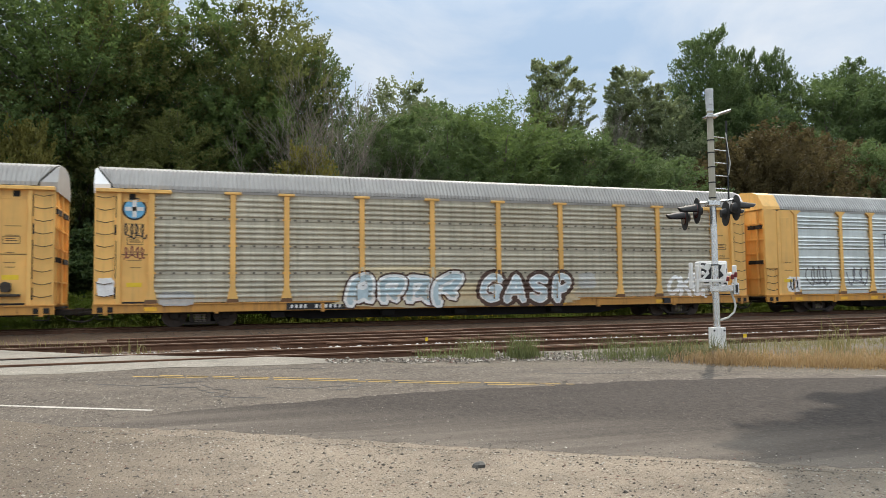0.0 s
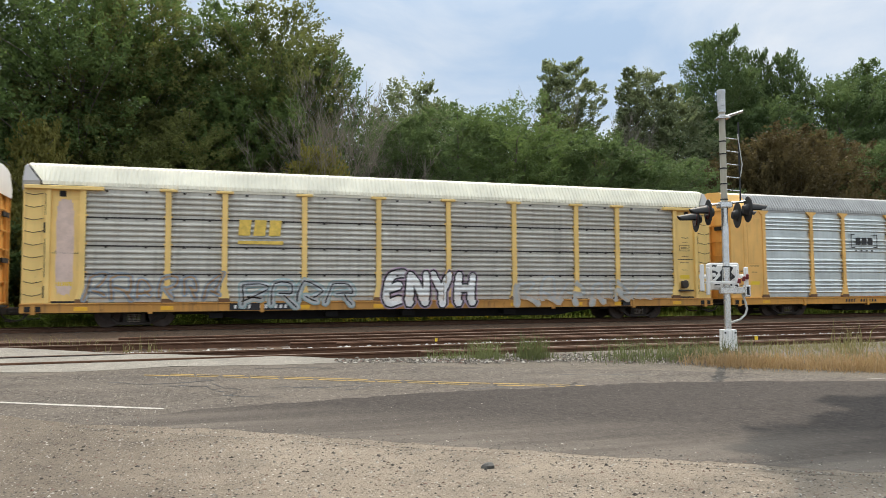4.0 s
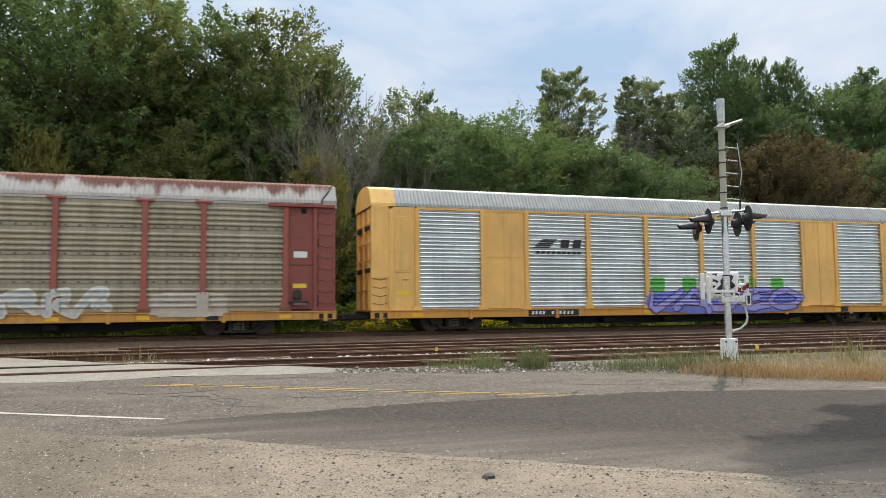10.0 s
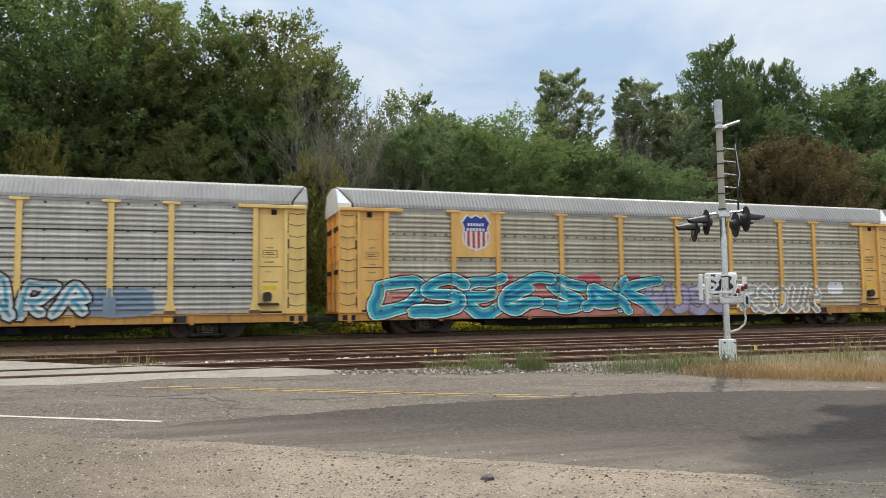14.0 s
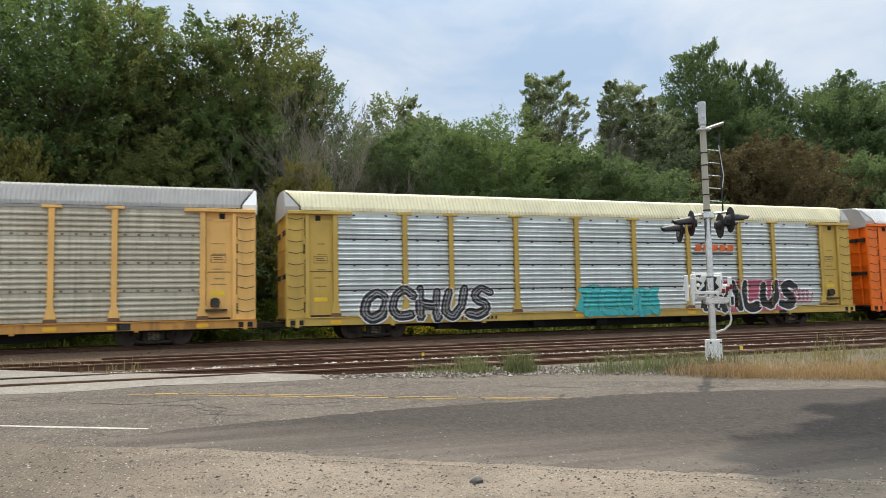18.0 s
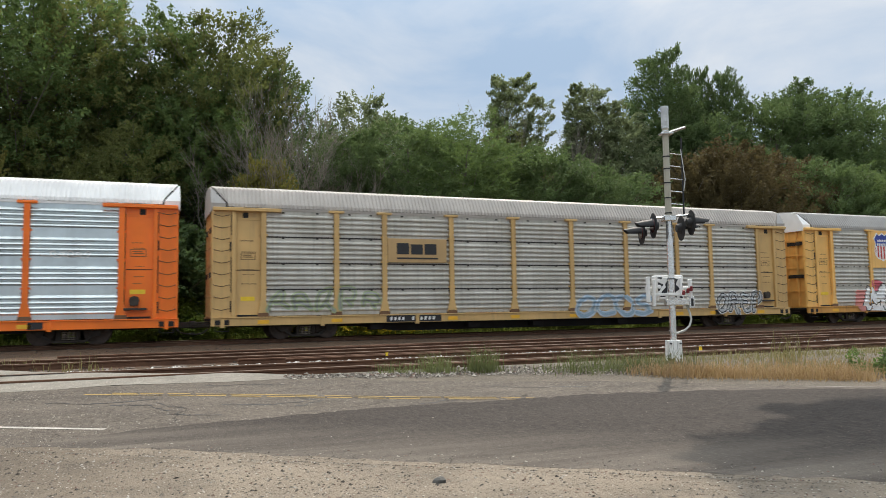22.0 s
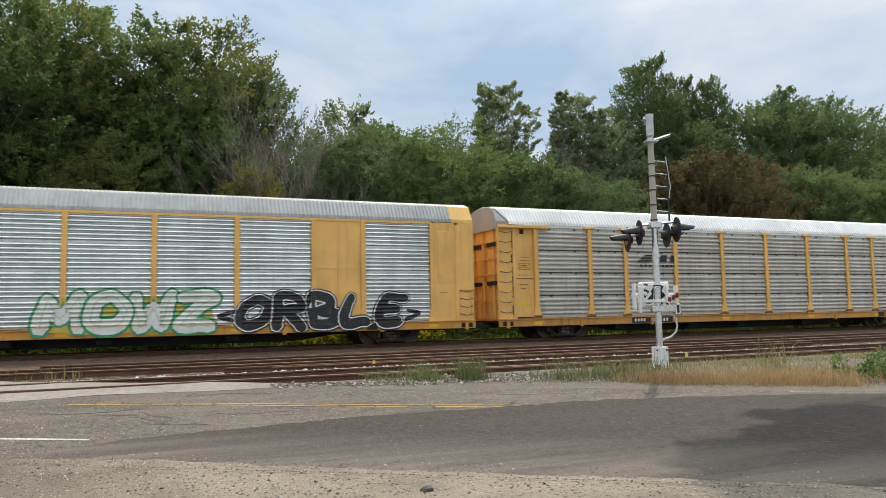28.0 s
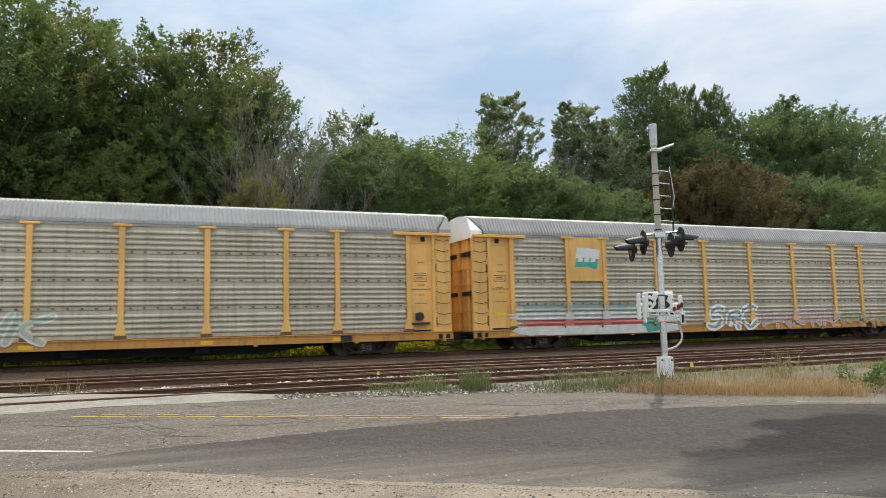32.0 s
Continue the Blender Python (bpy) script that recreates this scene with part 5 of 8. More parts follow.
    part("side_sill", sill, car, m=pose(0, SIDE - 0.04, 0))
    part("side_sill", sill, car, m=pose(PITCH, -SIDE + 0.04, 0, 0, 0, 180))
    for x in (END0 + 0.14, END1 - 0.64):
        part("sill_step", shared("sill_step", step_mesh, M_BLACK), car, "dark step pocket in the sill end", pose(x, SIDE - 0.105, 0))
    part("centre_sill", shared("centre_sill", centre_sill_mesh, M_BLACK), car, "black fish-bellied underframe")
    # the ends: side doors, corner sheet, ladder, end doors
    for k in (0, 1):
        flip = Matrix.Identity(4) if k == 0 else pose(PITCH, 0, 0) @ Matrix.Diagonal((-1, 1, 1, 1))
        tag = ("a", "b")[k] + kind

        def ends(name, boxes, k=k):
            s = Shape()
            for u0, u1, *rest in boxes:
                a, c = sorted((u0, u1) if k == 0 else (PITCH - u0, PITCH - u1))
                s.box(a, c, *rest)
            return s.mesh(name)

        if old:
            door = ((1.40, 2.31, 0.03, 0.10, Z_SILL1, Z_EAVE - 0.1, 0.0),)
            corner = ((END0 + 0.03, 1.28, -0.03, 0.05, Z_SILL1, Z_EAVE - 0.12, 0.012),)
            hatch = ((1.44, 2.28, 0.018, 0.035, 4.42, 4.52, 0.004),)
        else:
            door = ((1.41, 2.31, -0.055, 0.03, Z_SILL1, Z_EAVE - 0.02, 0.008),)
            corner = ((END0 + 0.03, 1.27, -0.02, 0.05, Z_SILL1, 2.11, 0.008), (END0 + 0.02, 1.27, -0.06, 0.05, 2.1, Z_EAVE - 0.02, 0.01))
            hatch = ((1.50, 2.20, -0.068, -0.05, 2.4, 4.5, 0.006),)
        post = ((1.265, 1.41, -0.09, 0.05, Z_SILL1, Z_EAVE - 0.10, 0.012),)
        for name, boxes in (("side_door", door), ("corner_sheet", corner), ("door_hatch", hatch), ("door_post", post)):
            part(name, shared(name + tag, lambda: ends(name, boxes), body), car, m=pose(0, SIDE, 0))
        if old:
            # black strips: the door's joint line, and painted shade for its gaps and opening
            slots = ((1.66, 1.86, 0.012, 0.04, 4.50, 4.70), (1.44, 2.28, 0.022, 0.036, 2.56, 2.585), (1.215, 1.262, -0.038, -0.025, 1.05, 1.45), (1.235, 1.262, -0.038, -0.025, 1.75, 3.05), (1.20, 1.262, -0.038, -0.025, 3.25, 3.60), (1.235, 1.262, -0.038, -0.025, 3.85, 4.60), (1.46, 2.26, 0.020, 0.036, 0.875, 0.94))
            for n, slot in enumerate(slots):
                part("door_slot", shared(("door_slot", n, tag), lambda: ends("slot", (slot,)), M_SHADE), car, "black strip for a joint or the shade in a gap at the side door", pose(0, SIDE, 0))
            part("top_beam", shared("top_beam" + tag, lambda k=k: Shape().box(*((0.6, 3.05) if k == 0 else (PITCH - 3.05, PITCH - 0.6)), -0.16, 0.04, Z_EAVE - 0.16, Z_EAVE - 0.03, 0.015).mesh("top_beam"), body), car, m=pose(0, SIDE, 0))
            set_ladder(car, body, 1.15, 4.55, 9, pose(0.58 if k == 0 else PITCH - 1.26, SIDE - 0.03, 0))
        else:
            set_ladder(car, body, 1.10, 2.05, 4, pose(0.58 if k == 0 else PITCH - 1.26, SIDE - 0.03, 0))
        set_end_door(car, body, pose(0.66, 0, 0) if k == 0 else pose(PITCH - 0.66, 0, 0, 0, 0, 180))
        part("coupler", shared("coupler", coupler_mesh, M_TRUCK), car, "rusty coupler with its air hose", pose(0.14, 0, 0) if k == 0 else pose(PITCH - 0.14, 0, 0, 0, 0, 180))
        tx = 4.05 if k == 0 else PITCH - 4.05
        truck = part("truck", shared("truck", truck_frame_mesh, M_TRUCK, M_SPRING), car, "grimy cast steel wheel truck", pose(tx, 0, 0))
        for dx in (-0.88, 0.88):
            part("wheelset", shared("wheelset", wheelset_mesh, M_TRUCK, M_WHEEL), truck, m=pose(dx, 0, 0.42))
        # hand brake on the leading end, notices, stencils
        if k == 1 and old:
            part("brake_box", shared("brake", lambda: Shape().box(-0.15, 0.15, -0.14, 0, 1.32, 1.62, 0.03).box(-0.34, 0.42, -0.18, 0.02, 1.16, 1.24, 0.01).tube((0, -0.18, 1.48), (0, -0.14, 1.48), 0.17, 0.17, 14).mesh("brake_box"), M_TRUCK), car, "hand brake with its step", pose(PITCH - 2.0, SIDE, 0))
        xs = 1.5 if k == 0 else PITCH - 2.25
        yy = SIDE + 0.026 if old else SIDE - 0.06
        for j in range(6):
            z = 2.05 + 0.30 * j + rng.uniform(-0.08, 0.08)
            if j == 3:
                s = Shape()
                for a, b, c, d in ((0.1, 0.62, 0, 0.02), (0.1, 0.62, 0.24, 0.26), (0.1, 0.12, 0, 0.26), (0.6, 0.62, 0, 0.26), (0.18, 0.54, 0.09, 0.12), (0.18, 0.48, 0.16, 0.19)):
                    s.box(xs + a, xs + b, -0.003, 0, z + c, z + d)
                decal("stencil", s.mesh("stencil"), car, yy, M_STENCIL, "boxed inspection stencil")
                continue
            mid = xs + rng.uniform(0.30, 0.42)
            wide2 = rng.uniform(0.10, 0.28)
            decal("stencil", bars_mesh((index, k, j), mid - wide2, mid + wide2, z, z + rng.uniform(0.03, 0.055), 8, 0, 0.4), car, yy, M_STENCIL)
        if rng.random() < 0.75:
            decal("notice", rect_mesh(xs + 0.1, xs + 0.6, 1.72 if k else 1.45, 1.88 if k else 1.60), car, yy, M_NOTICE, "yellow notice plate")
    # reporting plate and reflectors on the sill
    ys = SIDE - 0.106
    px0 = 7.2 + rng.uniform(-0.5, 0.6)
    ink = M_BLACK_PAINT if body in (ORANGE, MUSTARD) or kind == "new" and body is YELLOW else M_WHITE
    if ink is M_WHITE:
        decal("number_plate", rect_mesh(px0, px0 + 2.3, 0.57, 0.83), car, ys, M_BLACK_PAINT, "black plate with white characters")
    decal("number_lettering", bars_mesh((index, "m"), px0 + 0.15, px0 + 0.80, 0.63, 0.77, 4, 0.1, 0.45), car, ys - 0.006, ink)
    decal("number_lettering", bars_mesh((index, "n"), px0 + 1.05, px0 + 2.10, 0.63, 0.77, 6, 0.1, 0.45), car, ys - 0.006, ink)
    for x in POSTS[::1 if index % 2 else 2]:
        if not px0 - 0.3 < x < px0 + 2.5:
            part("reflector", shared("reflector", lambda: rect_mesh(-0.21, 0.21, 0.60, 0.74), M_REFLECT), car, m=pose(x, ys, 0))
    decal("small_plate", rect_mesh(23.3, 23.75, 0.57, 0.80), car, ys, M_BLACK_PAINT, "small black data plate")
    return car


DEV = (0.06, 0.02, 0.11, -0.02, -0.05, -0.17, -0.14, -0.15, 0.08, 0.05, 0.10, 0.18, 0.05, 0.0, -0.04, -0.01, -0.04, -0.05, 0.07, -0.11, -0.1, -0.1, -0.09, 0.14, 0.11, -0.06, 0.0)


def at(i):
    return PITCH * i + (DEV[i] if i >= 0 else 0.0)


TRAIN = (
    (-1, "yellow railway car with a grey roof", YELLOW, SHEET_BROWN, ROOF_GREY),
    (0, "yellow railway car with soiled brown sheets and graffiti", YELLOW, SHEET_BROWN, ROOF_GREY),
    (1, "clean silver railway car with yellow posts and roof ends", YELLOW, SHEET_CLEAN, ROOF_STEEL, "new"),
    (2, "weathered yellow railway car with brown sheets and shield", YELLOW_OLD, SHEET_BROWN, ROOF_GREY),
    (3, "yellow railway car with grey sheets and a cream roof", YELLOW_PALE, SHEET_GREY, ROOF_CREAM),
    (4, "silver railway car with yellow posts and a boxed logo", YELLOW, SHEET_CLEAN, ROOF_STEEL, "new"),
    (5, "new yellow railway car with bluish sheets and white roof", YELLOW_NEW, SHEET_BLUE, ROOF_WHITE, "new"),
    (6, "yellow railway car with silver sheets covered in graffiti", YELLOW, SHEET_CLEAN, ROOF_STEEL),
    (7, "oxide-red railway car with taupe sheets and rusty roof", RED, SHEET_TAUPE, ROOF_RUST),
    (8, "yellow railway car with wide flat yellow side panels", YELLOW, SHEET_CLEAN, ROOF_STEEL, "wide"),
    (9, "yellow railway car with dark brown sheets, maroon sign", YELLOW_PALE, SHEET_DARK, ROOF_TAN),
    (10, "pale yellow railway car with grey sheets and yellow sign", YELLOW_PALE, SHEET_GREY, ROOF_GREY),
    (11, "yellow railway car with large teal graffiti and shield", YELLOW, SHEET_BROWN, ROOF_GREY),
    (12, "yellow railway car with white roof and white lower sheets", YELLOW, SHEET_DARK, ROOF_WHITE),
    (13, "yellow railway car with taupe sheets and silver graffiti", YELLOW, SHEET_BROWN, ROOF_GREY),
    (14, "mustard railway car with silver sheets and buff roof", MUSTARD, SHEET_CLEAN, ROOF_BUFF),
    (15, "bright orange railway car with clean silver sheets", ORANGE, SHEET_BLUE, ROOF_WHITE),
    (16, "bright orange railway car with silver sheets, white roof", ORANGE, SHEET_BLUE, ROOF_WHITE),
    (17, "faded tan railway car with grey sheets and tan sign", YELLOW_TAN, SHEET_GREY, ROOF_TAN),
    (18, "yellow railway car with white block-letter graffiti", YELLOW, SHEET_GREY, ROOF_GREY),
    (19, "yellow railway car with flag panel and teal graffiti", YELLOW, SHEET_BROWN, ROOF_GREY),
    (20, "yellow railway car with brown sheets and a shield", YELLOW_PALE, SHEET_BROWN, ROOF_GREY),
    (21, "yellow railway car with flat panels and white graffiti", YELLOW, SHEET_CLEAN, ROOF_STEEL, "wide"),
    (22, "yellow railway car with grey sheets and white roof", YELLOW, SHEET_GREY, ROOF_WHITE),
    (23, "yellow railway car with grey sheets, faded pale graffiti", YELLOW_PALE, SHEET_GREY, ROOF_GREY),
    (24, "yellow railway car with brown-stained grey sheets", YELLOW, SHEET_BROWN, ROOF_GREY),
    (25, "yellow railway car with banded white graffiti, flag panel", YELLOW, SHEET_BROWN, ROOF_GREY),
    (26, "yellow railway car with soiled sheets and grey roof", YELLOW, SHEET_BROWN, ROOF_GREY),
)
BY_INDEX, STYLE, KIND = {}, {}, {}
for i, text, *spec in TRAIN:
    extra = {}
    if i == 12:
        extra["white_low"] = (0, 2, 8)
    if i in (7,):
        extra["posts"] = RED_BRIGHT
    if i in (0, 2, 6, 11, 13, 16, 18, 19, 23, 25):
        extra["hood"] = ROOF_WHITE
    extra["style"] = "even" if i in (8, 21) else "plain" if len(spec) > 3 or i in (6, 15, 16) else "seam" if i in (3, 10, 14, 17, 20, 22) else "strip"
    STYLE[i], KIND[i] = extra["style"], spec[3] if len(spec) > 3 else "old"
    BY_INDEX[i] = make_car(i, at(i), text, *spec, **extra)


# ---- lettering, emblems and graffiti on the cars ----
GLYPHS = {}


def glyph(ch, fat, res=3):
    """One letter of the built-in font as flat triangles about 1 high: points and faces."""
    key = (ch, fat)
    if key not in GLYPHS:
        cu = bpy.data.curves.new("glyph", "FONT")
        cu.body, cu.size, cu.offset, cu.resolution_u = ch, 1.0, fat, res
        ob = bpy.data.objects.new("glyph", cu)
        me = ob.to_mesh()
        me.calc_loop_triangles()
        v = [(p.co.x, p.co.y) for p in me.vertices]
        f = [tuple(t.vertices) for t in me.loop_triangles]
        ob.to_mesh_clear()
        bpy.data.objects.remove(ob)
        bpy.data.curves.remove(cu)
        GLYPHS[key] = (v, f)
    return GLYPHS[key]


STROKES = {}
for row in ("A 0,0 .3,.6 .5,1 .7,.6 1,0|.25,.35 .75,.35", "B .1,0 .1,1 .7,.95 .75,.65 .3,.5 .85,.4 .85,.1 .1,0", "C .95,.85 .5,1 .1,.75 .05,.35 .4,0 .95,.15", "D .1,0 .1,1 .7,.9 .95,.5 .7,.1 .1,0",
            "E .95,.95 .3,1 .1,.7 .15,.3 .4,0 .95,.05|.15,.52 .75,.55", "F .1,0 .1,1 .9,.95|.1,.5 .7,.55", "G .95,.85 .5,1 .1,.75 .05,.3 .45,0 .95,.1 .95,.45 .55,.45", "H .1,0 .1,1|.9,0 .9,1|.1,.5 .9,.5",
            "I .5,0 .5,1", "K .1,0 .1,1|.95,1 .3,.5 .95,0", "L .15,1 .1,.05 .9,0", "M 0,0 .1,1 .5,.3 .9,1 1,0", "N .05,0 .1,1 .9,0 .95,1", "O .5,1 .1,.8 .05,.3 .4,0 .85,.15 .95,.65 .5,1", "P .15,0 .1,1 .75,.95 .9,.65 .6,.42 .1,.45",
            "R .1,0 .1,1 .75,.95 .85,.65 .3,.5 .95,0", "S .9,.85 .5,1 .1,.8 .3,.55 .75,.45 .9,.2 .5,0 .05,.12", "T 0,.95 1,1|.5,.95 .45,0", "U .1,1 .1,.3 .45,0 .9,.3 .9,1", "V .05,1 .5,0 .95,1", "W 0,1 .2,0 .5,.65 .8,0 1,1",
            "X .05,0 .95,1|.05,1 .95,0", "Y .05,1 .5,.5 .95,1|.5,.5 .45,0", "Z .05,.95 .95,1 .1,.05 .95,0", "* .5,.1 .5,.9|.1,.3 .9,.7|.1,.7 .9,.3", "< .9,.9 .1,.5 .9,.1", "> .1,.9 .9,.5 .1,.1"):
    STROKES[row[0]] = [[tuple(float(c) for c in q.split(",")) for q in line.split(" ")] for line in row[2:].split("|")]


def squiggle(seed):
    """Bent strokes for a letter that cannot be read."""
    rng = random.Random(seed)
    a = [(rng.uniform(0.0, 0.3), rng.uniform(0, 0.2)), (rng.uniform(0, 0.3), rng.uniform(0.5, 1)), (rng.uniform(0.5, 1), rng.uniform(0.7, 1)), (rng.uniform(0.6, 1), rng.uniform(0.3, 0.6)), (rng.uniform(0.2, 0.6), rng.uniform(0.2, 0.5))]
    return [a, [(rng.uniform(0.3, 0.6), 0.4), (rng.uniform(0.7, 1), rng.uniform(0, 0.2))]]


def rounded(line, n=3):
    """The stroke with its corners drawn round."""
    pts = [line[0]] + [p for p in line] + [line[-1]]
    out = []
    for a, b, c, d in zip(pts, pts[1:], pts[2:], pts[3:]):
        for k in range(n):
            t = k / n
            out.append(tuple(0.5 * (2 * b[j] + (c[j] - a[j]) * t + (2 * a[j] - 5 * b[j] + 4 * c[j] - d[j]) * t * t + (3 * b[j] - a[j] - 3 * c[j] + d[j]) * t ** 3) * 0.7 + 0.3 * (b[j] + (c[j] - b[j]) * t) for j in (0, 1)))
    return out + [line[-1]]


def brushed(lines, radius):
    """The area that a round brush covers along the lines, as triangles; radius is a function of the place."""
    pts, faces = [], []
    for line in lines:
        for (ax, az), (bx, bz) in zip(line, line[1:]):
            ra, rb = radius(ax, az), radius(bx, bz)
            turn = math.atan2(bz - az, bx - ax)
            k = len(pts)
            for i in range(4):
                t = turn + math.pi / 2 + math.pi * i / 3
                pts.append(Vector((ax + ra * math.cos(t), az + ra * math.sin(t))))
            for i in range(4):
                t = turn - math.pi / 2 + math.pi * i / 3
                pts.append(Vector((bx + rb * math.cos(t), bz + rb * math.sin(t))))
            faces.append(list(range(k, k + 8)))
    co, _, tris, _, _, covered = delaunay_2d_cdt(pts, [], faces, 1, 1e-4)
    out = []
    for f, by in zip(tris, covered):
        if not by:
            continue
        q = [(co[i].x, co[i].y) for i in f]
        out += [[q[0], q[i], q[i + 1]] for i in range(1, len(q) - 1)]
    return out


def clip(poly, axis, lim, keep_less):
    out = []
    for p, q in zip(poly, poly[1:] + poly[:1]):
        a, b = (p[axis] <= lim) == keep_less, (q[axis] <= lim) == keep_less
        if a:
            out.append(p)
        if a != b:
            t = (lim - p[axis]) / (q[axis] - p[axis])
            out.append((p[0] + (q[0] - p[0]) * t, p[1] + (q[1] - p[1]) * t))
    return out


def relief(i, x, z):
    """How far the side of car i stands out at that place; None on the ribbed sheets."""
    if z < Z_SILL1 + 0.001:
        return 0.155
    if x < 1.42 or x > PITCH - 1.42:
        return 0.10
    for p in POSTS:
        if abs(x - p) < (0.098 if z > 1.52 else 0.212):
            return 0.112
    if x < POSTS[0] or x > POSTS[-1]:
        return -0.022 if KIND[i] == "old" else 0.064
    if KIND[i] == "wide" and (POSTS[1] < x < POSTS[2] or POSTS[7] < x < POSTS[8]):
        return 0.075
    return None


CUTS = sorted([1.42, PITCH - 1.42] + [p + d for p in POSTS for d in (-0.212, -0.098, 0.098, 0.212)])


def lay_on_side(s, tris, depth, i):
    """Adds flat triangles in x and z to the shape, following posts, ribs and sill of car i."""
    prof = rib_profile(Z_PAN0, Z_PAN1, STYLE[i])
    zs, ds = [q[0] for q in prof], [q[1] for q in prof]
    ribbed = []
    zs_ = np.array(zs)
    for tri in tris:
        lo, hi = min(p[0] for p in tri), max(p[0] for p in tri)
        pieces = [list(tri)]
        for c in [c for c in CUTS if lo < c < hi]:
            pieces = [q for p in pieces for q in (clip(p, 0, c, True), clip(p, 0, c, False)) if len(q) > 2]
        if min(p[1] for p in tri) < Z_SILL1 < max(p[1] for p in tri):
            pieces = [q for p in pieces for q in (clip(p, 1, Z_SILL1, True), clip(p, 1, Z_SILL1, False)) if len(q) > 2]
        for p in pieces:
            cx, cz = sum(q[0] for q in p) / len(p), sum(q[1] for q in p) / len(p)
            out = relief(i, cx, cz)
            if out is not None:
                s.add([(x, SIDE - out - depth, z) for x, z in p], [tuple(range(len(p)))])
                continue
            za, zb = min(q[1] for q in p), max(q[1] for q in p)
            rest, bits = p, []
            for c in zs[int(np.searchsorted(zs_, za)):int(np.searchsorted(zs_, zb)) + 1]:
                if za < c < zb and len(rest) > 2:
                    bits.append(clip(rest, 1, c, True))
                    rest = clip(rest, 1, c, False)
            ribbed += [q for q in bits + [rest] if len(q) > 2]
    if ribbed:
        y = (np.interp([z for q in ribbed for _, z in q], zs, ds) + SIDE - 0.005 - depth).tolist()
        k = 0
        for q in ribbed:
            s.add([(x, y[k + n], z) for n, (x, z) in enumerate(q)], [tuple(range(len(q)))])
            k += len(q)


SPRAY = {}


def can(rgb):
    if rgb not in SPRAY:
        SPRAY[rgb] = spray("spray_paint", rgb)
    return SPRAY[rgb]


def graffiti(i, text, x0, x1, z0, z1, layers, wild=0.12, seed=0, label=""):
    """A word sprayed on car i with a fat brush. layers: pairs of brush fatness and colour, from the back forward. A dot in the text stands for a letter that cannot be read."""
    z0 = max(z0, 0.55)
    rng = random.Random(str((i, text, seed)))
    w, h = (x1 - x0) / len(text), z1 - z0
    top = max(fat for fat, _ in layers)
    thin = min(fat for fat, _ in layers)
    core = min((0.075 + 0.85 * max(thin, 0.0)) * h, 0.17 * w)
    full = core + 0.65 * (top - max(thin, 0.0)) * h
    run = w * (1.16 + 2.0 * max(0.0, wild - 0.14)) - 2 * min(0.75 * full, 0.26 * w)
    climb = h - 2 * min(0.92 * full, 0.25 * h)
    lines = []
    for j, ch in enumerate(text):
        tilt, rise, tall, slant = (rng.uniform(-1, 1) * wild for _ in range(4))
        if ch == " ":
            continue
        mine = []
        for line in squiggle(str((i, seed, j))) if ch == "." else STROKES[ch]:
            mine.append([])
            for x, y in rounded(line):
                u, t = x - 0.5, y - 0.5
                bend = wild * (0.40 * math.sin(4.0 * t + 1.7 * j + seed) + 0.2 * math.sin(7.0 * u + j))
                lift = wild * (0.35 * math.sin(5.0 * u + 2.3 * j) + 0.3 * t * math.sin(3.0 * u + j))
                mine[-1].append((x0 + w * (j + 0.5) + run * (u + (slant + 0.12) * t + bend), (z0 + z1) / 2 + climb * (t * (1 + 0.5 * tall) + tilt * u + rise * 0.3 + lift)))
        lines.append(mine)
    s = Shape()
    mats = [can(rgb) for _, rgb in layers]
    for k, (fat, rgb) in enumerate(layers):
        s.slot = k
        base = max(0.025, core + 0.65 * (fat - max(thin, 0.0)) * h)

        def brush(x, z):
            return base * (1.10 - 0.22 * (z - z0) / h + 0.08 * math.sin(3.1 * x + 2.0 * z))

        for j, mine in enumerate(lines):
            tris = [[(x, max(z, 0.545)) for x, z in t] for t in brushed(mine, brush)]
            tris = [t for t in tris if abs((t[1][0] - t[0][0]) * (t[2][1] - t[0][1]) - (t[2][0] - t[0][0]) * (t[1][1] - t[0][1])) > 1e-6]
            lay_on_side(s, tris, 0.002 + 0.003 * k + (0.003 * len(layers) if j % 2 else 0.0), i)
    return tagged(part("graffiti", s.mesh("graffiti", mats), BY_INDEX[i], label), kind="stuff")


def cloud(i, x0, x1, z0, z1, rgb, lumps=9, seed=0, depth=0.0, label=""):
    """A sprayed patch with a lobed edge behind the letters."""
    rng = random.Random(str((i, seed, x0)))
    s = Shape()
    n = 40
    cx, cz = (x0 + x1) / 2, (max(z0, 0.55) + z1) / 2
    pts = []
    for k in range(n):
        a = 2 * math.pi * k / n
        c, t = math.cos(a), math.sin(a)
        r = 1 - 0.10 * abs(math.sin(lumps * a / 2 + seed)) - rng.uniform(0, 0.05)
        pts.append((cx + math.copysign(abs(c) ** 0.45, c) * (x1 - x0) / 2 * r, max(0.545, cz + math.copysign(abs(t) ** 0.45, t) * (z1 - max(z0, 0.55)) / 2 * r)))
    lay_on_side(s, [[(cx, cz), pts[k], pts[(k + 1) % n]] for k in range(n)], depth, i)
    return tagged(part("graffiti", s.mesh("graffiti", [can(rgb)]), BY_INDEX[i], label), kind="stuff")


